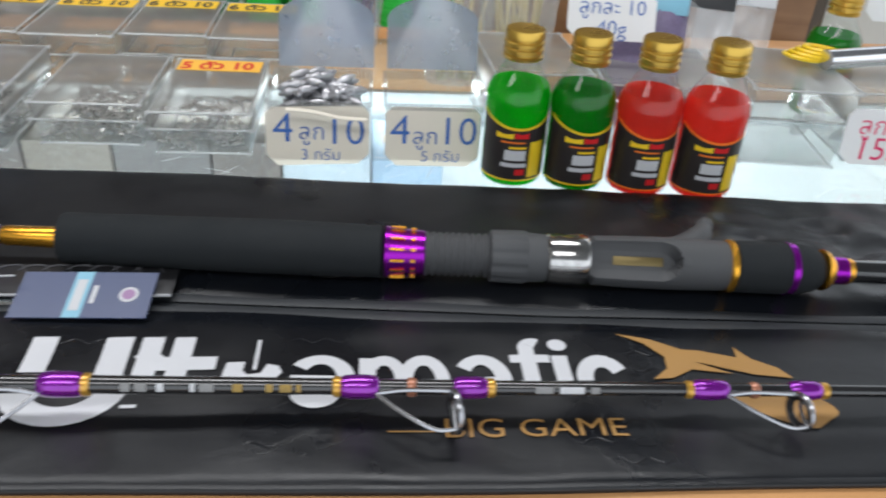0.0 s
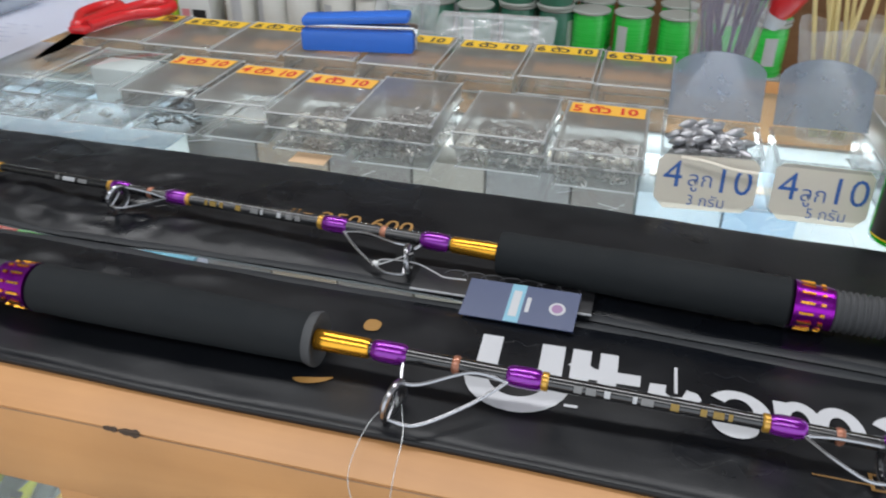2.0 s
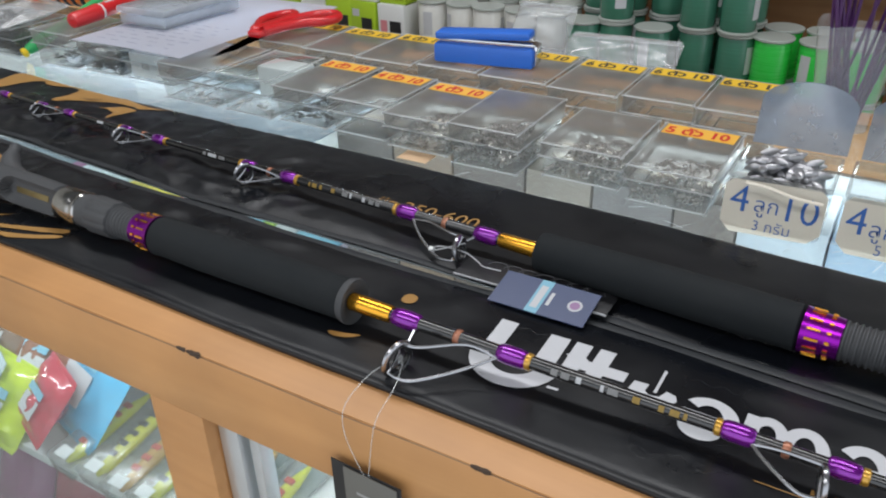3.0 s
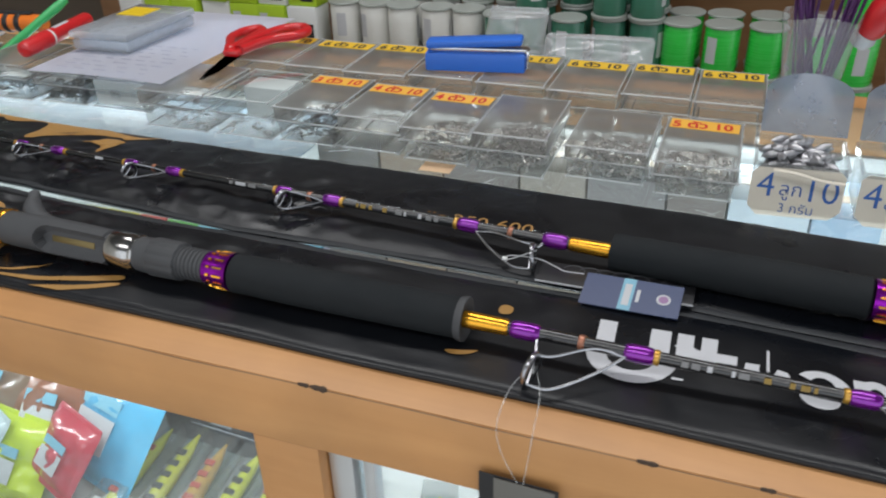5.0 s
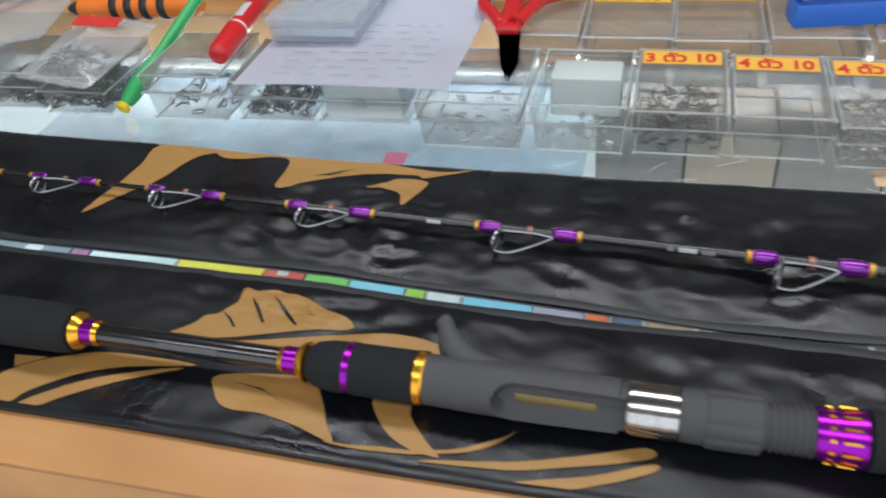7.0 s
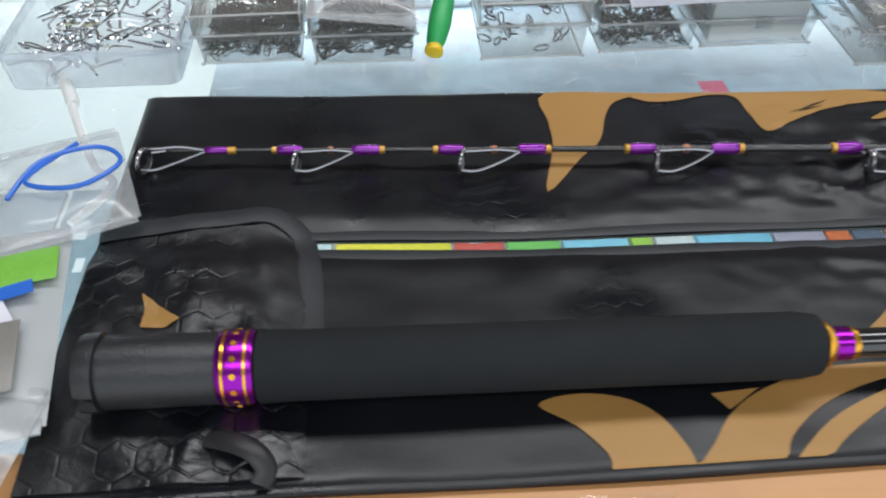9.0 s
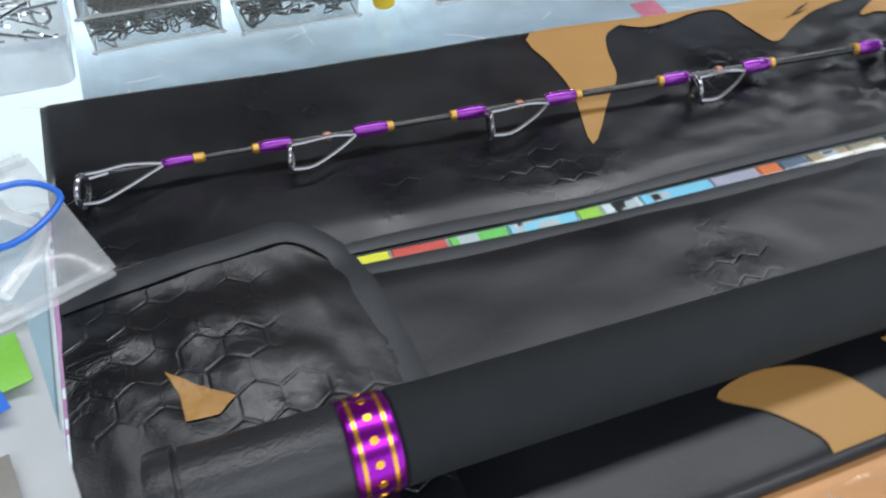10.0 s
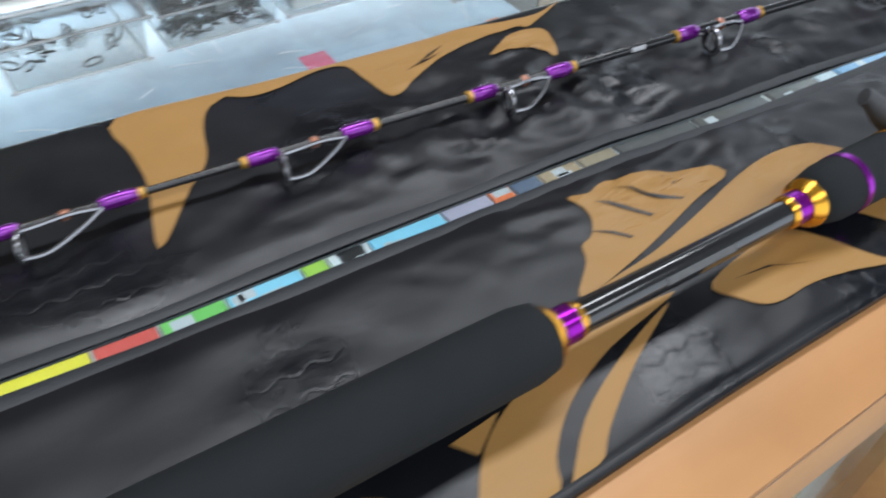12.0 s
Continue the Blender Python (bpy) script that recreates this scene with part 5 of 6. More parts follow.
def card_sign(x0, x1, y, z0, z1, lines, ink, label, mat=CARD, lean=8, turn=0, curl=0.0):
    w, h = x1 - x0, z1 - z0
    m = pose((x0 + x1) / 2, y, z0, 90 - lean, 0, turn)
    ob = thing("price_sign", label, "price sign", "card price signs")
    bm = bmesh.new()
    c = 0.008
    pts = [(-w / 2 + c, 0), (w / 2 - c, 0), (w / 2, c), (w / 2, h - c * 0.6), (w / 2 - c * 0.6, h), (-w / 2 + c * 0.6, h), (-w / 2, h - c * 0.6), (-w / 2, c)]
    front = [bm.verts.new((px, py + curl * math.sin(px * 60), 0.0006)) for px, py in pts]
    back = [bm.verts.new((px, py + curl * math.sin(px * 60), -0.0006)) for px, py in pts]
    bm.faces.new(front)
    bm.faces.new(back)
    for k in range(len(pts)):
        j = (k + 1) % len(pts)
        bm.faces.new((front[k], front[j], back[j], back[k]))
    bmesh.ops.transform(bm, matrix=m, verts=bm.verts)
    part("card", bm, mat, ob)
    for words, size, px, py in lines:
        part("lettering", text_bm(words, size, m @ pose(px, py, 0.0010), bold=-0.0001, align="CENTER"), ink, ob, "handwritten marker lettering")
    return ob


card_sign(0.0965, 0.1690, 0.1285, 0.001, 0.043, [("4", 0.030, -0.024, 0.0165), ("ลูก", 0.0165, -0.004, 0.0185), ("10", 0.029, 0.019, 0.0155), ("3 กรัม", 0.0115, 0.002, 0.0035)], INKBLUE, "curling cream card price sign lettered in blue", curl=0.0012)
card_sign(0.1800, 0.2475, 0.1290, 0.001, 0.044, [("4", 0.030, -0.023, 0.0165), ("ลูก", 0.0165, -0.005, 0.0165), ("10", 0.029, 0.018, 0.0165), ("5 กรัม", 0.0115, 0.006, 0.0035)], INKBLUE, "cream card price sign lettered in blue")
part("torn_corner", tube(bmesh.new(), smooth_path([(0.112, 0.1245, 0.044), (0.130, 0.1225, 0.0435), (0.148, 0.1215, 0.040), (0.167, 0.1225, 0.0385)], 5), 0.0022, 8, flat=0.5), CARD, bpy.data.objects["price_sign"], "curled torn card edge")
WHITECARD = surf("white_card", (0.80, 0.80, 0.80), 0.6, var=0.04, scale=25)
card_sign(0.318, 0.386, 0.200, 0.075, 0.110, [("ลูกละ 10", 0.0155, 0.0, 0.0195), ("40g", 0.0165, 0.0, 0.0035)], INKBLUE, "white card price sign lettered in blue on the pouches", WHITECARD, lean=22, turn=-3)
card_sign(0.520, 0.590, 0.126, 0.010, 0.052, [("ลูกละ", 0.019, -0.006, 0.0235), ("15.", 0.025, -0.010, 0.0040)], INKPINK, "white card price sign lettered in pink", WHITECARD, turn=-4)
card_sign(0.590, 0.650, 0.260, 0.080, 0.125, [("ลูกละ", 0.0165, 0, 0.024), ("10", 0.019, 0, 0.0045)], INKBLUE, "white card price sign lettered in blue", WHITECARD, turn=-8)

# ---- bottles of bait scent ----
BOTTLEGLASS = clear("bottle_glass", (0.97, 0.985, 0.98), haze=0.004, rough=0.02, gloss=0.3)
CAPGOLD = surf("gold_cap", (0.62, 0.40, 0.08), 0.28, metal=0.85, var=0.15, scale=60)
LABELBLACK = surf("black_label", (0.022, 0.018, 0.018), 0.4, var=0.2, scale=60)


def liquid(name, colour):
    """Dyed liquid: part see-through, part scattering the light that enters from below and behind."""
    m, n, l, b = nodes_of(name)
    tc, nz, mx = n.new("ShaderNodeTexCoord"), n.new("ShaderNodeTexNoise"), n.new("ShaderNodeMix")
    nz.inputs["Scale"].default_value = 40
    mx.data_type = "RGBA"
    mx.inputs["A"].default_value, mx.inputs["B"].default_value = (*(c * 0.85 for c in colour), 1), (*(min(1, c * 1.1) for c in colour), 1)
    l.new(tc.outputs["Object"], nz.inputs["Vector"])
    l.new(nz.outputs[0], mx.inputs["Factor"])
    l.new(mx.outputs["Result"], b.inputs["Base Color"])
    b.inputs["Roughness"].default_value = 0.06
    ts, tl, body, out_mix = n.new("ShaderNodeBsdfTransparent"), n.new("ShaderNodeBsdfTranslucent"), n.new("ShaderNodeMixShader"), n.new("ShaderNodeMixShader")
    l.new(mx.outputs["Result"], ts.inputs[0])
    l.new(mx.outputs["Result"], tl.inputs[0])
    body.inputs[0].default_value, out_mix.inputs[0].default_value = 0.72, 0.46
    l.new(b.outputs[0], body.inputs[1])
    l.new(tl.outputs[0], body.inputs[2])
    l.new(body.outputs[0], out_mix.inputs[1])
    l.new(ts.outputs[0], out_mix.inputs[2])
    l.new(out_mix.outputs[0], n["Material Output"].inputs["Surface"])
    return m


GREENLIQ, GREENLIQ2, REDLIQ = liquid("green_liquid", (0.006, 0.66, 0.02)), liquid("dark_green_liquid", (0.003, 0.40, 0.014)), liquid("red_liquid", (1.0, 0.125, 0.085))


def curved(bm, x_of, r, cz):
    """Bends flat lettering (x, y) round an upright cylinder that faces -y."""
    for v in bm.verts:
        a = v.co.x / r
        v.co = Vector((r * math.sin(a), -r * math.cos(a), cz + v.co.y))
    return bm


def sheet(x0, x1, y0, y1, n=10, wave=0.0):
    bm = bmesh.new()
    lo = [bm.verts.new((x0 + (x1 - x0) * i / n, y0, 0)) for i in range(n + 1)]
    hi = [bm.verts.new((x0 + (x1 - x0) * i / n, y1 - wave * math.sin(PI * i / n), 0)) for i in range(n + 1)]
    for i in range(n):
        bm.faces.new((lo[i], lo[i + 1], hi[i + 1], hi[i]))
    return bm


def smile(x0, x1, y0, y1, dip, n=24):
    """A thin band that dips in the middle."""
    bm = bmesh.new()
    rows = [[bm.verts.new((x0 + (x1 - x0) * i / n, y - dip * math.sin(PI * i / n), 0)) for i in range(n + 1)] for y in (y0, y1)]
    for i in range(n):
        bm.faces.new((rows[0][i], rows[0][i + 1], rows[1][i + 1], rows[1][i]))
    return bm


def bottle(x, y, liq, trim, label, turn):
    ob = thing("bait_scent_bottle", label, "bottle", "bait scent bottles")
    R = 0.0217
    prof = [(0.0, 0.0195), (0.0015, 0.0214), (0.004, R), (0.048, R), (0.054, 0.0222), (0.061, 0.0226), (0.067, 0.0214), (0.073, 0.0184), (0.079, 0.0144), (0.084, 0.0118), (0.0865, 0.0112), (0.089, 0.0110)]
    part("glass", lathe(bmesh.new(), prof, 32, axis="z"), BOTTLEGLASS, ob)
    part("liquid", lathe(bmesh.new(), [(0.0012, 0.0195), (0.004, 0.0211), (0.048, 0.0211), (0.054, 0.0216), (0.061, 0.0220), (0.067, 0.0208), (0.0705, 0.0192)], 32, axis="z"), liq, ob, "brightly coloured liquid")

    def ribs(u, r, a):
        return r * (1 - 0.025 * (0.5 + 0.5 * math.cos(a * 26)))

    cap = [(0.0870, 0.0118), (0.0875, 0.0132), (0.0895, 0.0134), (0.0902, 0.0122), (0.0915, 0.0122), (0.0922, 0.0134), (0.0945, 0.0134), (0.0952, 0.0123), (0.0963, 0.0123), (0.0970, 0.0134), (0.0990, 0.0134), (0.0996, 0.0124), (0.1006, 0.0124), (0.1012, 0.0131), (0.1050, 0.0131), (0.1068, 0.0124), (0.1072, 0.0105)]
    part("screw_cap", lathe(bmesh.new(), cap, 52, axis="z", shape=ribs), CAPGOLD, ob, "ribbed gold metal cap")
    wrapper = part("label_wrap", curved(sheet(-0.030, 0.030, 0.0065, 0.0535, 24, 0.0085), None, R + 0.0003, 0), LABELBLACK, ob, "black paper label")
    r2 = R + 0.0006
    part("label_border", curved(smile(-0.030, 0.030, 0.0520, 0.0538, 0.0085), None, r2, 0), trim, wrapper)
    part("label_border", curved(sheet(-0.030, 0.030, 0.0060, 0.0072, 24), None, r2, 0), trim, wrapper)
    part("label_panel", curved(sheet(0.0088, 0.0195, 0.0085, 0.0350, 8), None, r2, 0), YELLOWP, wrapper, "yellow text panel")
    part("label_plate", curved(sheet(-0.009, 0.006, 0.0215, 0.0290, 8), None, r2, 0), LEADWHITE, wrapper, "white plate with illegible bars")
    part("label_plate", curved(sheet(-0.011, 0.007, 0.0165, 0.0195, 8), None, r2, 0), LEADWHITE, wrapper)
    part("label_bar", curved(sheet(-0.012, 0.005, 0.0342, 0.0354, 8), None, r2, 0), ORANGEP, wrapper)
    part("label_bar", curved(sheet(-0.006, 0.006, 0.0302, 0.0318, 8), None, r2, 0), YELLOWP, wrapper)
    part("label_bar", curved(sheet(-0.0005, 0.006, 0.0105, 0.0150, 6), None, r2, 0), REDP, wrapper)
    wm = curved(sheet(-0.016, -0.0035, 0.0375, 0.0415, 8, 0.001), None, r2, 0)
    part("label_logo", wm, YELLOWP, wrapper, "yellow logo shape")
    part("label_logo", curved(sheet(-0.0028, 0.0070, 0.0378, 0.0420, 8, 0.001), None, r2, 0), REDP, wrapper, "red logo shape")
    ob.matrix_world = pose(x, y, 0.0004, 0, 0, turn)
    return ob


bottle(0.2700, 0.1190, GREENLIQ, YELLOWP, "small bottle of bright green bait scent with gold cap", -2)
bottle(0.3140, 0.1135, GREENLIQ2, YELLOWP, "small bottle of darker green bait scent with gold cap", 4)
bottle(0.3590, 0.1075, REDLIQ, ORANGEP, "small bottle of red bait scent with gold cap", 0)
bottle(0.4040, 0.1030, REDLIQ, ORANGEP, "small bottle of red bait scent, end of the row", -4)
bottle(0.5650, 0.2550, GREENLIQ2, YELLOWP, "small bottle of green bait scent behind a clear box", 10)

# ---- paper, scissors, stapler and other loose things on the boxes ----
paper = thing("paper_sheet", "white paper sheet with faint ruled notes lying across the boxes", "paper")
bm, g2 = bmesh.new(), []
for i in range(13):
    row = []
    for j in range(17):
        u, v = i / 12, j / 16
        x, y = -0.712 + 0.190 * u + 0.022 * v * 0.3, 0.163 + 0.292 * v
        row.append(bm.verts.new((x, y, 0.0466 + 0.002 * math.sin(u * 3) * (1 - v) + 0.0015 * math.sin(v * 5))))
    g2.append(row)
for i in range(12):
    for j in range(16):
        bm.faces.new((g2[i][j], g2[i + 1][j], g2[i + 1][j + 1], g2[i][j + 1]))
bmesh.ops.solidify(bm, geom=bm.faces[:], thickness=0.0006)
part("sheet", bm, PAPER, paper)
bm = bmesh.new()
for k in range(8):
    xa = -0.68
    while xa < -0.55:
        w = rng.uniform(0.006, 0.02)
        box(bm, xa, xa + w, 0.178 + k * 0.014, 0.1788 + k * 0.014, 0.0500, 0.0502)
        xa += w + rng.uniform(0.006, 0.02)
part("faint_writing", bm, surf("faint_ink", (0.42, 0.43, 0.55), 0.7), paper)
bpy.data.objects["faint_writing"].location.z = 0.0002

frost = thing("frosted_box", "frosted white plastic box standing on the paper", "plastic box", at=pose(-0.664, 0.305, 0.0505, 0, 0, 0))
part("tray", box(bmesh.new(), -0.042, 0.042, -0.068, 0.068, 0.0, 0.014, 0.003), FROST, frost)
part("lid", box(bmesh.new(), -0.044, 0.044, -0.070, 0.070, 0.0145, 0.024, 0.003), FROST, frost)
part("insert", box(bmesh.new(), -0.037, 0.037, -0.062, 0.062, 0.003, 0.012, 0.001), surf("grey_insert", (0.58, 0.64, 0.72), 0.6), frost, "grey card insert")
part("sticker", box(bmesh.new(), -0.035, 0.005, 0.01, 0.05, 0.0242, 0.0245), YELLOWP, frost, "yellow and green sticker")

sc = thing("scissors", "red-handled scissors lying across the boxes", "scissors")
Z = 0.0545
for pts in ([(-0.4735, 0.166), (-0.4700, 0.200), (-0.4790, 0.262), (-0.4900, 0.262), (-0.4800, 0.200)], [(-0.4755, 0.168), (-0.4780, 0.200), (-0.4900, 0.262), (-0.4985, 0.258), (-0.4860, 0.200)]):
    one = flat_shape(pts, 1, False)
    for v in one.verts:
        v.co.z = Z - 0.001
    bmesh.ops.solidify(one, geom=one.faces[:], thickness=0.0016)
    part("blade", one, BLADE, sc, "dark steel blade", smooth=False)
for pts, rad in (([(-0.495, 0.262), (-0.507, 0.282), (-0.520, 0.304), (-0.521, 0.332), (-0.509, 0.350), (-0.496, 0.338), (-0.495, 0.312), (-0.494, 0.288)], 0.0062), ([(-0.483, 0.262), (-0.477, 0.290), (-0.467, 0.318), (-0.449, 0.334), (-0.443, 0.357), (-0.456, 0.372), (-0.476, 0.362), (-0.487, 0.330), (-0.490, 0.295)], 0.0060)):
    path = smooth_path([(x, y, Z + 0.004) for x, y in pts], 5, closed=True)
    part("handle_loop", tube(bmesh.new(), path, rad, 10, closed=True), REDP, sc, "glossy red plastic handle")
part("pivot", lathe(bmesh.new(), [(Z - 0.002, 0.0035), (Z + 0.0035, 0.0035), (Z + 0.0042, 0.0025)], 14, axis="z", origin=(-0.4885, 0.258, 0)), CHROME, sc)
part("shank", box(bmesh.new(), -0.500, -0.479, 0.252, 0.298, Z - 0.002, Z + 0.006, 0.003), REDP, sc)

mk = thing("marker_pen", "fat red marker pen with its cap on", "marker pen", at=rod_pose((-0.7315, 0.183, 0.0625), (-0.06, 1, 0.05)))
part("cap", lathe(bmesh.new(), [(0.0, 0.0055), (0.002, 0.0088), (0.006, 0.0098), (0.046, 0.0108), (0.047, 0.0100)], 20), REDP, mk, "glossy red cap")
part("collar", lathe(bmesh.new(), [(0.047, 0.0098), (0.050, 0.0098)], 20), WHITEP, mk)
part("barrel", lathe(bmesh.new(), [(0.050, 0.0096), (0.120, 0.0096), (0.124, 0.0080), (0.126, 0.0050)], 20), REDP, mk)
part("logo", lathe(bmesh.new(), [(0.058, 0.00975), (0.085, 0.00975)], 20, caps=False, shape=lambda u, r, a: r if 0.9 < a < 2.1 else r * 0.9), LEADWHITE, mk, "white printed bars")

gt = thing("green_tool", "bright green plastic bait tool with a yellow tip", "bait tool", at=rod_pose((-0.8460, 0.178, 0.0075), (0.24, 0.93, 0.42)))
part("handle", lathe(bmesh.new(), [(0.007, 0.0050), (0.012, 0.0072), (0.030, 0.0088), (0.045, 0.0080), (0.065, 0.0058), (0.120, 0.0056), (0.170, 0.0064), (0.185, 0.0046)], 16), GREENP, gt)
part("tip", lathe(bmesh.new(), [(0.0, 0.004), (0.0015, 0.0066), (0.005, 0.0068), (0.008, 0.0045)], 16), YELLOWP, gt, "yellow tip")

kn = thing("utility_knife", "orange and black utility knife lying on the boxes", "knife", at=rod_pose((-0.965, 0.300, 0.055), (1, 0.03, 0.02)))
part("body", lathe(bmesh.new(), [(0.012, 0.006), (0.016, 0.0105), (0.060, 0.0125), (0.10, 0.0122), (0.150, 0.0115), (0.155, 0.007)], 20), ORANGEP, kn)
part("nose", lathe(bmesh.new(), [(0.0, 0.003), (0.008, 0.007), (0.014, 0.0085)], 16), BLACKP, kn)
for u in (0.055, 0.072, 0.090, 0.110):
    part("rubber_band", lathe(bmesh.new(), [(u, 0.0125), (u + 0.002, 0.0136), (u + 0.007, 0.0136), (u + 0.009, 0.0125)], 20), BLACKP, kn, "black rubber grip band")
part("slider", box(bmesh.new(), 0.045, 0.135, -0.004, 0.004, 0.0115, 0.0155, 0.0015), BLACKP, kn)

stp = thing("stapler", "blue plastic stapler standing on the back boxes", "stapler", at=pose(-0.203, 0.306, 0.0462, 0, 0, 9))
part("base", box(bmesh.new(), -0.056, 0.056, -0.014, 0.014, 0.0, 0.021, 0.003), BLUEP, stp)
part("magazine", box(bmesh.new(), -0.050, 0.057, -0.0085, 0.0085, 0.0215, 0.0255, 0.0008), CHROME, stp, "bare steel magazine")
bm = box(bmesh.new(), -0.055, 0.052, -0.012, 0.012, 0.0, 0.0085, 0.003)
bmesh.ops.transform(bm, matrix=pose(0.0, 0, 0.0268, 0, -3.0, 0) , verts=bm.verts)
part("top_arm", bm, BLUEP, stp)
part("anvil", box(bmesh.new(), 0.0565, 0.0595, -0.009, 0.009, 0.004, 0.024, 0.0008), CHROME, stp, "steel nose plate")


# ---- film packets ----
def packet(name, label, category, centre, w, h, thick, m_extra, mat, seed, amp=0.004, group=""):
    """A crumpled film packet, pillow-shaped, lying or standing."""
    bm, n, rnd = bmesh.new(), 16, random.Random(seed)
    off = rnd.uniform(0, 50)
    sides = []
    for s in (1, -1):
        gridp = []
        for i in range(n + 1):
            row = []
            for j in range(n + 1):
                u, v = i / n, j / n
                pil = (math.sin(PI * u) * math.sin(PI * v)) ** 0.5
                z = s * thick * 0.5 * pil + amp * noise.noise(Vector((u * 3 + off, v * 3, s))) * pil + amp * 0.5 * noise.noise(Vector((u * 8 + off, v * 8, s))) * pil
                row.append(bm.verts.new(((u - 0.5) * w, (v - 0.5) * h, z)))
            gridp.append(row)
        for i in range(n):
            for j in range(n):
                q = (gridp[i][j], gridp[i + 1][j], gridp[i + 1][j + 1], gridp[i][j + 1])
                bm.faces.new(q if s > 0 else q[::-1])
        sides.append(gridp)
    bmesh.ops.remove_doubles(bm, verts=bm.verts, dist=0.0002)
    ob = thing(name, label, category, group, at=Matrix.Translation(centre) @ m_extra)
    part("film", bm, mat, ob)
    for sgn in (-1, 1):
        part("seal_strip", box(bmesh.new(), -w * 0.48, w * 0.48, sgn * h * 0.5 - 0.004, sgn * h * 0.5 + 0.004, -0.0006, 0.0006, 0.0003), mat, ob)
    return ob


hp = packet("hook_packet", "crumpled clear packet of black hooks with red print", "packet", (-0.885, 0.212, 0.052), 0.082, 0.105, 0.024, pose(0, 0, 0, 6, 4, -6), FILM, 3)
heap(hp, "ring", -0.028, 0.028, -0.035, 0.0, -0.008, 0.012, 40, 0.0045, BLACKNI, 33, name="hook_heap", label="black metal hooks")
part("red_print", box(bmesh.new(), -0.022, 0.026, 0.016, 0.034, 0.0155, 0.0158, m=pose(0, 0, 0, 0, 0, 8)), INKRED, hp, "red printed bars")
packet("clear_packet", "crumpled clear plastic packet on the back boxes", "packet", (-0.085, 0.405, 0.046), 0.13, 0.05, 0.028, pose(0, 0, 0, 24, 0, 3), FILM, 5)
packet("clear_packet", "puffed clear plastic packet behind the stapler", "packet", (-0.190, 0.425, 0.058), 0.075, 0.055, 0.045, pose(0, 0, 0, 50, 0, 0), FILM, 6)
packet("clear_packet", "clear packet of small hooks over the boxes", "packet", (-1.00, 0.262, 0.060), 0.10, 0.10, 0.02, pose(0, 0, 0, 4, -4, 12), FILM, 8)

tray = thing("hook_tray", "shallow white tray with loose silver treble hooks", "tray", at=pose(-1.075, 0.205, 0.0))
part("tray", shell(bmesh.new(), -0.062, 0.055, -0.045, 0.060, 0.0003, 0.030, r=0.006), FROST, tray)
heap(tray, "hook", -0.048, 0.042, -0.033, 0.045, 0.004, 0.030, 70, 0.009, CHROME, 44, name="hook_heap", label="bright silver treble hooks")

cable = thing("white_cable", "thin white cable lying on the glass", "cable")
part("cord", tube(bmesh.new(), smooth_path([(-1.135, 0.205, 0.004), (-1.100, 0.165, 0.006), (-1.086, 0.130, 0.0028), (-1.072, 0.098, 0.0028), (-1.058, 0.070, 0.0028), (-1.044, 0.052, 0.0028), (-1.060, 0.020, 0.0028)], 8), 0.0026, 8), WHITEP, cable)
part("sleeve", tube(bmesh.new(), smooth_path([(-1.101, 0.166, 0.006), (-1.094, 0.152, 0.005), (-1.088, 0.138, 0.0035)], 4), 0.0044, 10), WHITEP, cable)

pk = packet("soft_bait_packet", "clear packet with blue twist tie on the glass", "packet", (-1.070, 0.034, 0.016), 0.085, 0.085, 0.018, pose(0, 0, 0, 0, 0, 20), FILM, 11, amp=0.007)
part("blue_tie", tube(bmesh.new(), smooth_path([(-0.02, -0.015, 0.012), (0.0, 0.008, 0.015), (0.03, 0.012, 0.013), (0.04, -0.006, 0.012), (0.015, -0.02, 0.013), (-0.01, -0.005, 0.014), (0.02, 0.02, 0.013)], 5), 0.0014, 8), BLUEP, pk, "bright blue twist tie")
pk = packet("soft_bait_packet", "green and white printed bait packet beside the bag", "packet", (-1.086, -0.066, 0.012), 0.090, 0.125, 0.012, pose(0, 0, 0, 0, 0, 9), surf("white_packet", (0.46, 0.49, 0.50), 0.35, var=0.06, scale=30), 12, amp=0.003)
part("green_band", box(bmesh.new(), -0.042, 0.044, 0.018, 0.045, 0.0085, 0.0090, 0.0002, m=pose(0, 0, 0, -6, 0, 4)), surf("lime_print", (0.22, 0.55, 0.07), 0.4, var=0.3, scale=60), pk, "lime green printed band")
part("logo", box(bmesh.new(), -0.034, 0.036, 0.004, 0.013, 0.0098, 0.0100, m=pose(0, 0, 0, 0, 0, 12)), BLUEP, pk, "blue logo bar")
part("window", box(bmesh.new(), -0.026, 0.030, -0.048, -0.006, 0.0086, 0.0089, 0.0002, m=pose(0, 0, 0, 0, 0, 2)), surf("bait_window", (0.24, 0.23, 0.21), 0.35, var=0.3, scale=40), pk, "grey clear window")
strip = thing("paper_strip", "narrow white paper strip lying over the packets", "paper", at=pose(-1.084, -0.040, 0.0235, 0, 8, -56))
part("strip", box(bmesh.new(), -0.042, 0.042, -0.006, 0.006, 0.0, 0.0006, 0.0002), PAPER, strip)
packet("soft_bait_packet", "clear and white packet lying on the glass", "packet", (-1.088, -0.128, 0.014), 0.10, 0.06, 0.012, pose(0, 0, 0, 0, 0, -10), FILM, 13, amp=0.005)

# ---- pouches and packets at the far end of the counter ----
STICKM = surf("pale_sticks", (0.62, 0.50, 0.22), 0.5, var=0.2, scale=60)
PURPLEPK = surf("purple_packet_card", (0.15, 0.12, 0.21), 0.4, var=0.6, scale=20)
DARKSTICK = surf("dark_purple_stick", (0.07, 0.02, 0.10), 0.35, var=0.4, scale=40)


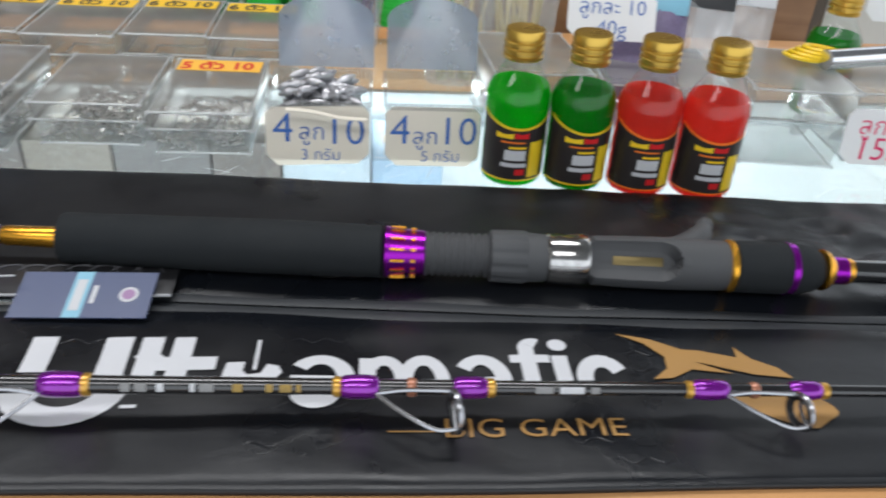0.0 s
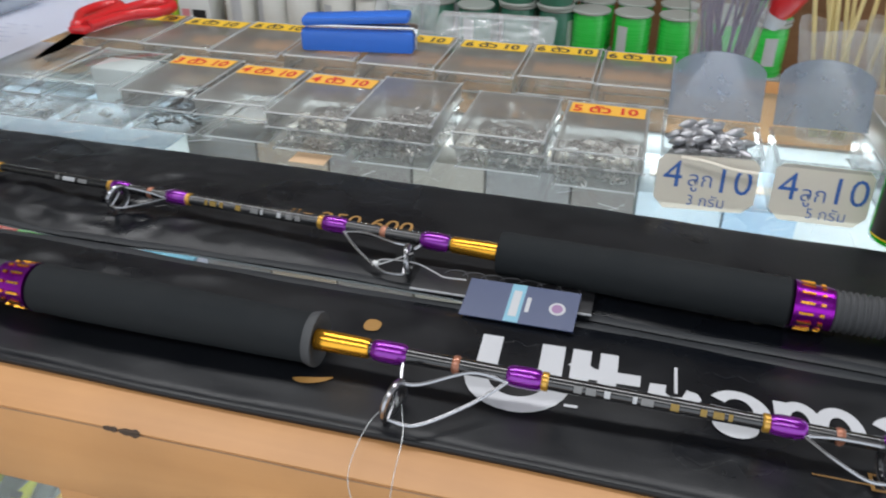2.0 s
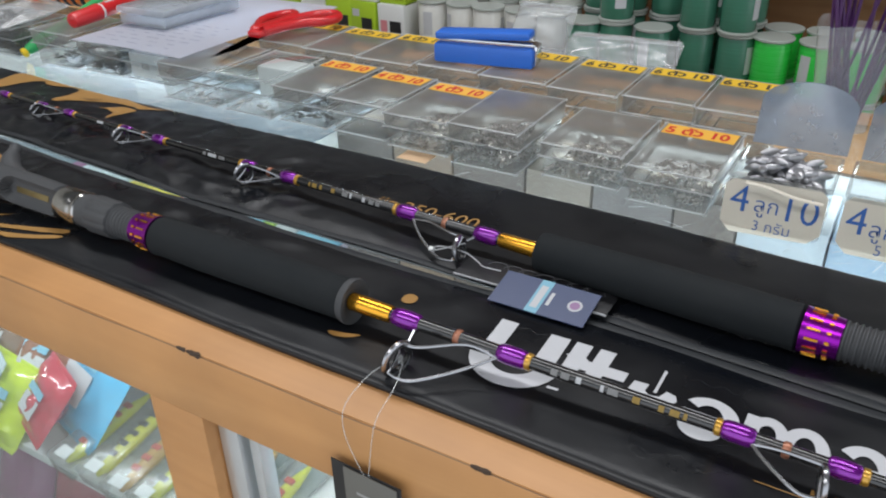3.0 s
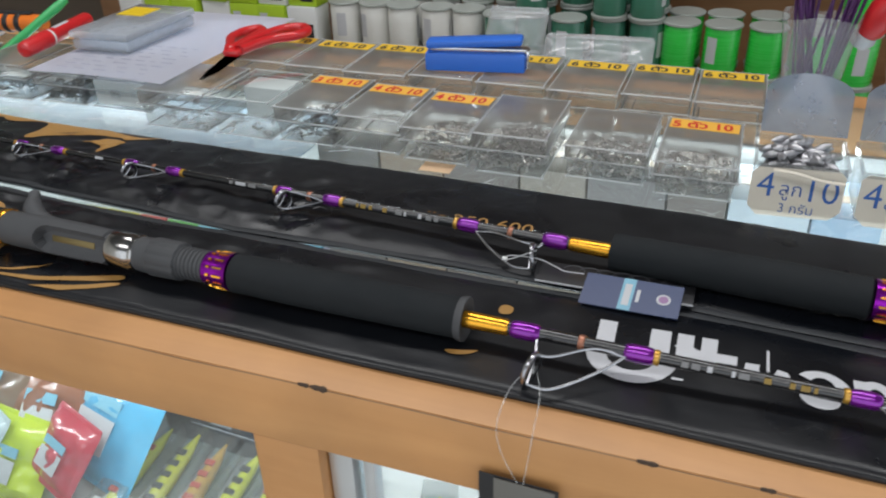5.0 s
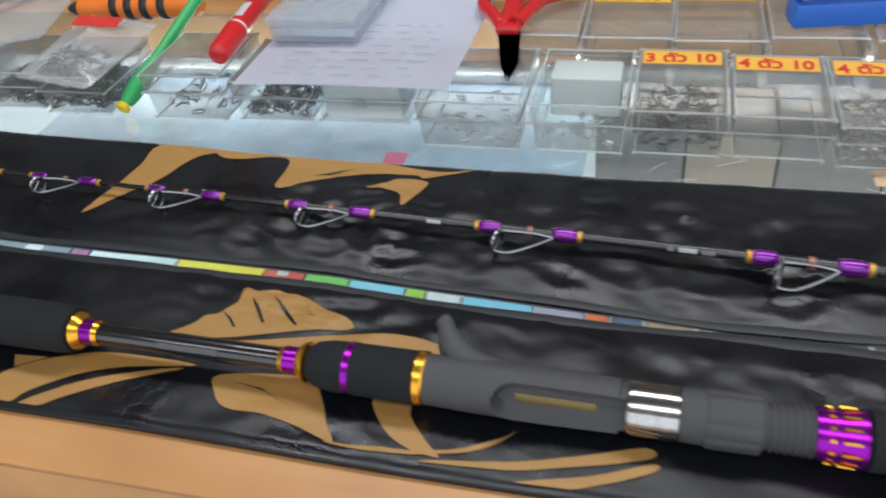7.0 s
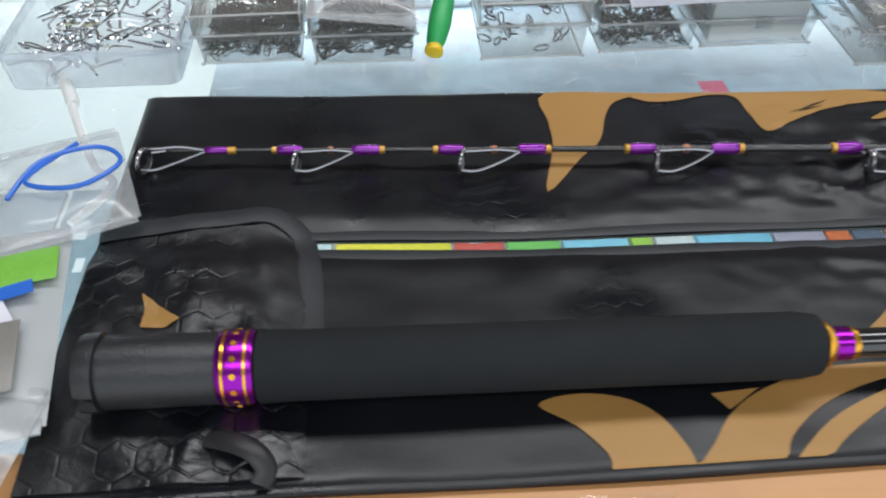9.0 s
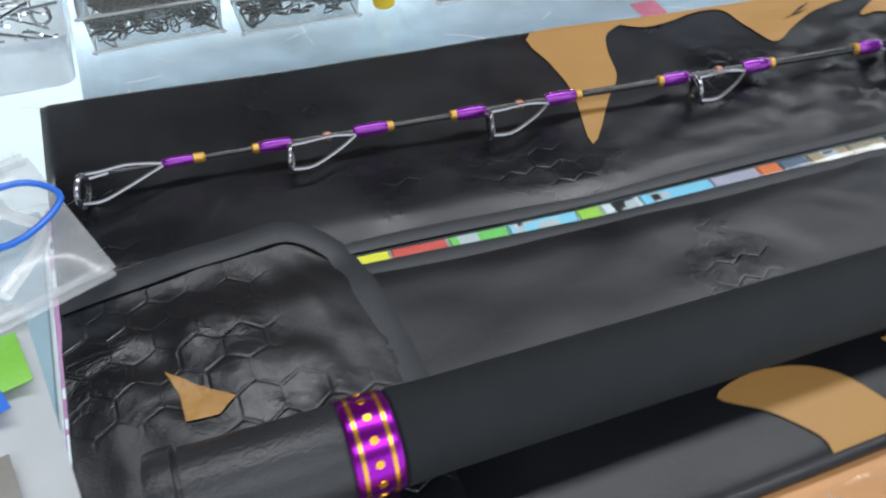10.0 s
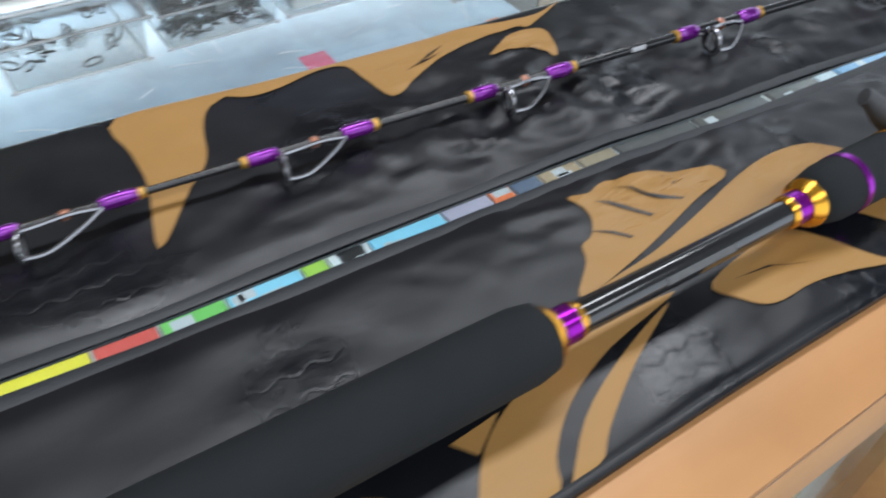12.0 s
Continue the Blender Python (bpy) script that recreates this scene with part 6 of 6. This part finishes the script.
def stick_pouch(x, y, n, mat, label, length, seed, spread=0.25, lean=0.35, tone=FILM):
    rnd = random.Random(seed)
    ob = thing("stick_pouch", label, "pouch", "pouches of sticks", at=pose(x, y, 0.0))
    for k in range(n):
        a, b = rnd.uniform(-spread, spread), lean + rnd.uniform(-0.10, 0.10)
        p = Vector((rnd.uniform(-0.015, 0.015), rnd.uniform(-0.006, 0.006), 0.004))
        q = p + Vector((math.sin(a), math.sin(b), math.cos(b))).normalized() * length * rnd.uniform(0.85, 1.0)
        part("stick", tube(bmesh.new(), [p, p.lerp(q, 0.5), q], 0.0019, 6), mat, ob)
    bm = bmesh.new()
    w = 0.032
    lo = [bm.verts.new((w * 0.8 * math.cos(t), 0.012 * math.sin(t), 0.001)) for t in np.linspace(0, 2 * PI, 16, endpoint=False)]
    hi = [bm.verts.new((w * 1.25 * math.cos(t), 0.030 * math.sin(t) + 0.6 * length * math.sin(lean), 0.6 * length + 0.004 * math.sin(3 * t))) for t in np.linspace(0, 2 * PI, 16, endpoint=False)]
    for i in range(16):
        j = (i + 1) % 16
        bm.faces.new((lo[i], lo[j], hi[j], hi[i]))
    bm.faces.new(lo)
    part("pouch", bm, tone, ob, "clear plastic pouch")
    return ob


stick_pouch(0.150, 0.395, 22, DARKSTICK, "clear pouch full of dark purple soft lures", 0.17, 21, lean=0.15)
stick_pouch(0.245, 0.300, 12, STICKM, "clear pouch of yellow float stems", 0.16, 23)
stick_pouch(0.300, 0.290, 14, STICKM, "clear pouch of pale wooden float stems", 0.17, 24)
for k, (x, y, c, lab) in enumerate(((0.385, 0.215, PURPLEPK, "purple and silver lure packet leaning back"), (0.430, 0.235, FILM, "clear lure packet with a black header leaning back"), (0.470, 0.250, FILM, "clear lure packet leaning back"))):
    ob = packet("lure_packet", lab, "packet", (x, y, 0.058), 0.062, 0.105, 0.014, pose(0, 0, 0, 62, 0, -14 - 4 * k), c, 50 + k, group="leaning lure packets")
    part("header_card", box(bmesh.new(), -0.030, 0.030, 0.034, 0.050, 0.004, 0.0052, 0.0003), (TAGCYAN, BLACKP, LEADWHITE)[k], ob, "printed header card")
rb = thing("rubber_band", "loose yellow rubber bands on a clear box", "rubber band")
for k in range(4):
    part("band", tube(bmesh.new(), [p + Vector((0, 0, 0.002 * k)) for p in ring_path((0.512 + 0.005 * k, 0.205, 0.066), (0.1, 0.1, 1), 0.014, 16)], 0.0018, 6, closed=True), YELLOWP, rb)
tackle_box(0.455, 0.530, 0.140, 0.235, 0.062, None, None, label="tall empty clear plastic box beside the bottles", turn=-6)
tackle_box(0.540, 0.625, 0.148, 0.240, 0.058, "sinker", LEAD, 12, 0.010, 0.01, label="clear plastic box with a steel tube on it", turn=-3)
tb = thing("steel_tube", "short polished steel tube lying on a clear box", "tube", at=rod_pose((0.520, 0.185, 0.0705), (1, 0.25, 0)))
part("pipe", lathe(bmesh.new(), [(0.0, 0.006), (0.0, 0.0078), (0.075, 0.0078), (0.075, 0.006), (0.010, 0.0055)], 20), CHROME, tb)
tackle_box(0.258, 0.330, 0.165, 0.260, 0.060, "sinker", LEAD, 14, 0.010, 0.012, label="clear plastic box of large sinkers behind the bottles", turn=4)
tackle_box(0.345, 0.440, 0.160, 0.250, 0.055, None, None, label="empty clear plastic box behind the bottles", turn=-2)
sk = thing("red_lure", "red and white plastic lure standing behind the boxes", "lure", at=rod_pose((0.205, 0.415, 0.10), (0.4, -0.2, 0.9)))
part("body", lathe(bmesh.new(), [(-0.03, 0.004), (-0.015, 0.014), (0.01, 0.017), (0.035, 0.010), (0.045, 0.003)], 16), REDP, sk)
part("collar", lathe(bmesh.new(), [(-0.034, 0.010), (-0.026, 0.0135), (-0.020, 0.012)], 16), LEADWHITE, sk)

# ---- shelf of line spools behind the counter ----
shelf = thing("wooden_shelf", "brown wooden wall shelf stacked with line spools", "shelf")
part("shelf_board", box(bmesh.new(), -1.9, 1.3, 1.14, 1.60, -0.372, -0.350, 0.002), WOODBACK, shelf)
part("shelf_board", box(bmesh.new(), -1.9, 1.3, 1.30, 1.60, 0.30, 0.322, 0.002), WOODBACK, shelf)
part("back_board", box(bmesh.new(), -1.9, 1.3, 1.585, 1.605, FLOOR_Z + 0.004, 0.298), WOODBACK, shelf)
part("plinth", box(bmesh.new(), -1.9, 1.3, 1.16, 1.58, FLOOR_Z + 0.001, -0.373, 0.002), WOODBACK, shelf)


def spool(mat, label):
    ob = thing("line_spool", label, "line spool", "stacked line spools")
    part("line", lathe(bmesh.new(), [(0.006, 0.0345), (0.012, 0.0365), (0.096, 0.0365), (0.102, 0.0345)], 28, axis="z"), mat, ob)
    for z in (0.0, 0.1035):
        part("flange", lathe(bmesh.new(), [(z, 0.014), (z, 0.0385), (z + 0.001, 0.0395), (z + 0.0045, 0.0395), (z + 0.0055, 0.0385), (z + 0.0055, 0.014)], 28, axis="z"), SPOOLRIM, ob)
    part("sticker", curved(sheet(-0.012, 0.012, 0.030, 0.085, 8), None, 0.0369, 0), LEADWHITE, ob, "white paper sticker")
    return ob


protos = {"g": spool(SPOOLLIME, "bright green monofilament line spool"), "d": spool(SPOOLDARK, "dark green monofilament line spool"), "w": spool(SPOOLWHITE, "white monofilament line spool")}
first = dict.fromkeys(protos, True)
COLS = [(-0.042, 2, "g"), (0.043, 2, "g"), (0.131, 2, "g"), (0.217, 2, "g"), (0.305, 3, "g"), (-0.118, 3, "d"), (-0.200, 3, "d"), (-0.285, 2, "d"), (-0.372, 3, "d"), (-0.440, 2, "d"), (-0.525, 2, "w"), (-0.604, 2, "w"), (-0.684, 2, "w"), (-0.764, 2, "w"), (-0.845, 2, "w")]
for back in (0, 1):
    for x, n, c in COLS:
        for k in range(n if not back else n + (1 if c != "g" else 0)):
            m = pose(x + rng.uniform(-0.003, 0.003), 1.25 + 0.088 * back + rng.uniform(-0.006, 0.006) + (-0.03 if c == "d" and n == 2 and not back else 0), -0.350 + 0.110 * k + 0.0005, 0, 0, rng.uniform(-120, 120))
            if first[c]:
                protos[c].matrix_world = m
                first[c] = False
            else:
                copy_thing(protos[c], m)
LIMEBOX = surf("lime_box", (0.42, 0.62, 0.03), 0.4, var=0.1, scale=15)
proto = thing("reel_line_box", "lime green boxed line with a dark window", "box", "lime line boxes")
part("carton", box(bmesh.new(), -0.040, 0.040, -0.035, 0.035, 0.0, 0.100, 0.002), LIMEBOX, proto)
part("window", box(bmesh.new(), -0.004, 0.030, -0.0358, -0.0352, 0.012, 0.060), BLACKP, proto, "dark window")
part("bar_print", box(bmesh.new(), -0.032, -0.010, -0.0358, -0.0352, 0.062, 0.080), LEADWHITE, proto)
pale = thing("reel_line_box", "white boxed line with a pink and dark window", "box", "lime line boxes")
part("carton", box(bmesh.new(), -0.040, 0.040, -0.035, 0.035, 0.0, 0.100, 0.002), WHITEP, pale)
part("window", box(bmesh.new(), -0.004, 0.030, -0.0358, -0.0352, 0.012, 0.060), BLACKP, pale, "dark window")
part("bar_print", box(bmesh.new(), -0.032, -0.012, -0.0358, -0.0352, 0.012, 0.060), surf("pink_print", (0.70, 0.25, 0.28), 0.5), pale, "pink print")
k, pale_used = 0, False
for col in range(7):
    for lv in range(3):
        m = pose(-0.945 - col * 0.086 + rng.uniform(-0.003, 0.003), 1.26 + rng.uniform(-0.008, 0.008), -0.3495 + lv * 0.1008, 0, 0, rng.uniform(-4, 4))
        if k == 0:
            proto.matrix_world = m
        elif (col * 2 + lv) % 3 == 1:
            if pale_used:
                copy_thing(pale, m)
            else:
                pale.matrix_world, pale_used = m, True
        else:
            copy_thing(proto, m)
        k += 1

# ---- goods inside the case ----
def flat_pack(x0, x1, y0, y1, colour, name, label, seed, z=-0.288, second=None):
    mat = surf(name + "_print", colour, 0.4, var=0.18, scale=25)
    ob = thing("lure_pack", label, "packet", "flat packs in the case")
    part("pack", box(bmesh.new(), x0 + 0.001, x1 - 0.001, y0, y1, z + 0.0003, z + 0.006, 0.0015), mat, ob)
    rnd, bm = random.Random(seed), bmesh.new()
    for q in range(7):
        a = rnd.uniform(y0, y1 - 0.05)
        xa = rnd.uniform(x0 + 0.002, max(x0 + 0.003, x1 - 0.03))
        box(bm, xa, min(x1 - 0.003, xa + rnd.uniform(0.008, 0.03)), a, a + rnd.uniform(0.006, 0.03), z + 0.0062, z + 0.0064)
    part("print", bm, second or LEADWHITE, ob, "printed shapes")


PACKS = ((-1.70, -1.55, (0.6, 0.65, 0.7)), (-1.54, -1.40, (0.16, 0.3, 0.4)), (-1.39, -1.25, (0.22, 0.26, 0.30)), (-1.245, -1.112, (0.14, 0.20, 0.24)), (-1.110, -1.082, (0.30, 0.10, 0.24)), (-1.080, -0.948, (0.62, 0.72, 0.75)), (-0.945, -0.822, (0.95, 0.74, 0.02)), (-0.820, -0.766, (0.72, 0.07, 0.05)), (-0.764, -0.706, (0.18, 0.60, 0.10)), (-0.704, -0.633, (0.28, 0.66, 0.85)), (-0.631, -0.607, (0.40, 0.66, 0.05)), (-0.605, -0.562, (0.75, 0.76, 0.76)), (-0.560, -0.478, (0.25, 0.64, 0.84)), (-0.476, -0.420, (0.45, 0.40, 0.50)), (-0.418, -0.392, (0.85, 0.18, 0.04)), (-0.390, -0.356, (0.10, 0.14, 0.22)), (-0.353, -0.302, (0.42, 0.30, 0.18)), (-0.298, -0.250, (0.34, 0.26, 0.17)), (-0.245, -0.130, (0.075, 0.070, 0.068)), (-0.125, -0.01, (0.085, 0.075, 0.068)), (0.0, 0.085, (0.10, 0.09, 0.08)), (0.087, 0.12, (0.50, 0.56, 0.60)), (0.13, 0.26, (0.20, 0.36, 0.55)), (0.27, 0.42, (0.70, 0.75, 0.78)), (0.43, 0.60, (0.66, 0.74, 0.78)), (0.61, 0.80, (0.30, 0.42, 0.5)))
for i, (x0, x1, c) in enumerate(PACKS):
    flat_pack(x0, x1, 0.020, 0.400, c, "pack_%s" % "abcdefghijklmnopqrstuvwxyz_"[i], "flat coloured lure pack lying on the case shelf", 200 + i)
# cartons along the back of the case
for x0, x1, top, c, lab in ((-0.415, -0.330, -0.064, (0.10, 0.09, 0.085), "dark grey carton"), (-0.328, -0.245, -0.068, (0.20, 0.15, 0.11), "brown carton"), (-0.243, -0.150, -0.062, (0.13, 0.11, 0.10), "grey-brown carton"), (-0.148, -0.070, -0.066, (0.22, 0.19, 0.16), "dull brown carton"), (-0.068, 0.020, -0.064, (0.15, 0.14, 0.14), "grey carton"), (0.022, 0.085, -0.064, (0.26, 0.24, 0.22), "grey-brown carton"), (0.087, 0.170, -0.072, (0.45, 0.52, 0.58), "pale blue carton"), (0.172, 0.240, -0.080, (0.30, 0.42, 0.55), "blue carton")):
    ob = thing("stock_carton", lab + " standing at the back of the case", "carton", "cartons in the case")
    part("carton", box(bmesh.new(), x0, x1, 0.300, 0.398, -0.2815, top, 0.002), surf("carton_" + lab.replace(" ", "_"), c, 0.5, var=0.2, scale=20), ob)
    part("flap_tape", box(bmesh.new(), x0 + 0.01, x1 - 0.01, 0.340, 0.358, top + 0.0002, top + 0.0006), surf("brown_tape", (0.35, 0.25, 0.14), 0.35), ob)
# pale display cards that stand near the glass top
up = thing("hanging_card", "pale blue printed card lying high in the case", "card")
part("card", box(bmesh.new(), -1.03, -0.42, 0.02 + 0.085, 0.395, -0.072, -0.070, 0.0004), surf("pale_blue_card", (0.30, 0.40, 0.50), 0.45, var=0.75, scale=12, fine=45), up)
part("bracket", box(bmesh.new(), -1.03, -0.42, 0.396, 0.414, -0.075, -0.060), ALU, up)
for x, y, w, d, mat in ((-0.604, 0.225, 0.022, 0.045, INKPINK), (-0.450, 0.205, 0.012, 0.040, ORANGEP), (-0.880, 0.21, 0.05, 0.02, LEADWHITE), (-0.78, 0.19, 0.08, 0.012, LEADWHITE)):
    part("printed_patch", box(bmesh.new(), x - w / 2, x + w / 2, y - d / 2, y + d / 2, -0.0698, -0.0694, m=None), mat, up, "printed patch")

# lure boxes behind the front glass
LUREC = [(0.80, 0.88, 0.03), (0.88, 0.82, 0.03), (0.72, 0.40, 0.05), (0.55, 0.60, 0.62)]


def lure_box(x, y, turn, tip, c, red):
    ob = thing("boxed_lure", "slim clear box holding a bright minnow lure", "lure", "boxed lures in the case", at=pose(x, y, -0.287, tip, 0, turn))
    part("case", box(bmesh.new(), -0.0170, 0.0170, -0.065, 0.065, 0.0, 0.024, 0.0012), PLASTIC, ob)
    body = lathe(bmesh.new(), [(-0.056, 0.002), (-0.044, 0.0065), (-0.01, 0.0092), (0.03, 0.0065), (0.056, 0.001)], 12)
    bmesh.ops.transform(body, matrix=pose(0, 0, 0.011, 0, 0, 90), verts=body.verts)
    lure = part("lure", body, surf("lure_%d" % LUREC.index(c), c, 0.3, var=0.3, scale=120, coat=0.5), ob, "bright minnow lure")
    bm = bmesh.new()
    for k in range(5):
        box(bm, -0.0050, 0.0050, -0.035 + k * 0.014, -0.029 + k * 0.014, 0.0185, 0.0208)
    part("stripes", bm, surf("lure_red", (0.65, 0.08, 0.05), 0.4) if red else BLACKP, lure)
    part("backing", box(bmesh.new(), -0.0158, 0.0158, -0.063, 0.063, 0.0012, 0.0020), surf("lure_card", (0.30, 0.36, 0.36), 0.5, var=0.3, scale=50), ob)
    part("price_dot", box(bmesh.new(), -0.009, 0.009, -0.060, -0.047, 0.0242, 0.0246), WHITEP, ob, "white price sticker")


for k in range(7):
    lure_box(-0.447 + k * 0.0375, -0.082 + 0.004 * (k % 2), -4 + 3 * (k % 3), 7 + 2 * (k % 2), LUREC[k % 3], k % 2 == 0)
for k in range(7):
    lure_box(-0.125 + k * 0.0385, -0.078, -10 if k % 2 else 12, 6, LUREC[(k + 1) % 4], k % 3 == 0)
bx = thing("reel_carton", "dark glossy reel carton with pale printed bars", "carton", at=pose(-0.372, -0.024, -0.2805, 0, 0, -3))
part("carton", box(bmesh.new(), -0.078, 0.080, -0.006, 0.070, 0.0, 0.098, 0.0015), surf("dark_carton", (0.025, 0.032, 0.045), 0.3, var=0.15, scale=15), bx)
bm = box(bmesh.new(), -0.052, 0.042, -0.0068, -0.0063, 0.046, 0.0540)
box(bm, -0.016, 0.010, -0.0068, -0.0063, 0.0370, 0.0420)
box(bm, -0.042, 0.042, -0.0068, -0.0063, 0.0300, 0.0318)
part("print", bm, surf("carton_print", (0.30, 0.32, 0.35), 0.4), bx, "pale printed bars")
for i, (x, y, z, w, h, c, lab) in enumerate(((-0.492, -0.060, -0.118, 0.15, 0.13, (0.10, 0.42, 0.70), "blue soft bait packet"), (-0.560, -0.070, -0.120, 0.09, 0.10, (0.30, 0.12, 0.07), "packet of brown soft baits"), (-0.478, -0.035, -0.112, 0.07, 0.09, (0.72, 0.76, 0.78), "clear and white packet"), (-0.640, -0.060, -0.115, 0.10, 0.11, (0.20, 0.13, 0.09), "dark brown packet"), (-0.505, -0.112, -0.140, 0.08, 0.07, (0.52, 0.05, 0.08), "red soft bait packet"), (-0.580, -0.118, -0.152, 0.12, 0.082, (0.55, 0.80, 0.04), "lime yellow soft bait packet"), (-0.62, -0.112, -0.150, 0.08, 0.06, (0.50, 0.60, 0.62), "pale grey soft bait packet"), (-0.745, -0.066, -0.110, 0.12, 0.12, (0.12, 0.50, 0.74), "bright blue printed packet"), (-0.84, -0.06, -0.115, 0.10, 0.11, (0.15, 0.40, 0.60), "blue printed packet"), (0.06, -0.03, -0.115, 0.10, 0.11, (0.40, 0.42, 0.44), "grey printed packet"), (0.16, -0.03, -0.115, 0.10, 0.11, (0.60, 0.16, 0.20), "red printed packet"), (-0.03, -0.03, -0.115, 0.09, 0.11, (0.55, 0.58, 0.60), "pale printed packet"))):
    ob = packet("soft_bait_packet", lab + " standing in the case", "packet", (x, y, z - 0.112 + (0.0 if h > 0.08 else 0.010)), w, h, 0.022, pose(0, 0, 0, 46, 0, rng.uniform(-24, 24)), surf("bait_film_%d" % i, c, 0.22, var=0.55, scale=18, coat=0.6), 70 + i, amp=0.011, group="packets in the case")
    part("card_label", box(bmesh.new(), -w * 0.25, w * 0.2, -h * 0.30, -h * 0.02, 0.0125, 0.0131), LEADWHITE, ob, "white barcode label")
    part("card_label", box(bmesh.new(), -w * 0.25, w * 0.2, h * 0.02, h * 0.14, 0.0127, 0.0133), TAGCYAN, ob)

for i, (x, w, c, lab) in enumerate(((-0.76, 0.11, (0.60, 0.64, 0.66), "pale clear soft bait packet"), (-0.645, 0.11, (0.30, 0.10, 0.22), "purple soft bait packet"), (-0.53, 0.11, (0.45, 0.10, 0.14), "wine red soft bait packet"), (-0.415, 0.11, (0.16, 0.42, 0.50), "teal soft bait packet"), (-0.30, 0.11, (0.66, 0.60, 0.20), "straw yellow soft bait packet"))):
    ob = packet("soft_bait_packet", lab + " leaning on the lower shelf", "packet", (x, -0.085, -0.412), w, 0.20, 0.03, pose(0, 0, 0, 66, 0, -6 + 5 * (i % 3)), surf("lower_bait_film_%d" % i, c, 0.25, var=0.5, scale=18, coat=0.6), 90 + i, amp=0.008, group="packets on the lower shelf")
    part("card_label", box(bmesh.new(), -w * 0.3, w * 0.25, 0.045, 0.075, 0.0135, 0.0141), LEADWHITE, ob, "white barcode label")

slip = thing("paper_slip", "small tan paper slip lying under the front boxes", "paper")
part("slip", box(bmesh.new(), -0.206, -0.174, 0.128, 0.148, 0.0004, 0.0009, 0.0001), surf("tan_slip", (0.68, 0.46, 0.28), 0.7, var=0.08, scale=60), slip)

fl = thing("clear_film_scrap", "crumpled scrap of clear film stuck to the wooden edge", "plastic film")
bm, gf = bmesh.new(), []
for i in range(11):
    row = []
    for j in range(7):
        x, y = -0.828 + 0.0062 * i + 0.004 * noise.noise(Vector((i * 0.5, j * 0.7, 1.1))), -0.1885 + 0.0040 * j
        row.append(bm.verts.new((x, y, 0.0012 + 0.0016 * abs(noise.noise(Vector((i * 0.9, j * 1.3, 3.3)))))))
    gf.append(row)
for i in range(10):
    for j in range(6):
        bm.faces.new((gf[i][j], gf[i + 1][j], gf[i + 1][j + 1], gf[i][j + 1]))
bmesh.ops.solidify(bm, geom=bm.faces[:], thickness=0.0002)
part("film", bm, clear("clear_film", (0.985, 0.985, 0.98), haze=0.01, rough=0.12, gloss=0.1), fl)
for pts in ([(-0.812, -0.186, 0.003), (-0.806, -0.178, 0.0042), (-0.802, -0.166, 0.003)], [(-0.800, -0.187, 0.003), (-0.798, -0.175, 0.0036), (-0.800, -0.168, 0.003)], [(-0.786, -0.185, 0.003), (-0.780, -0.178, 0.004), (-0.778, -0.168, 0.003)]):
    part("crease", tube(bmesh.new(), smooth_path(pts, 5), 0.0004, 5), FILM, fl, "bright film crease")
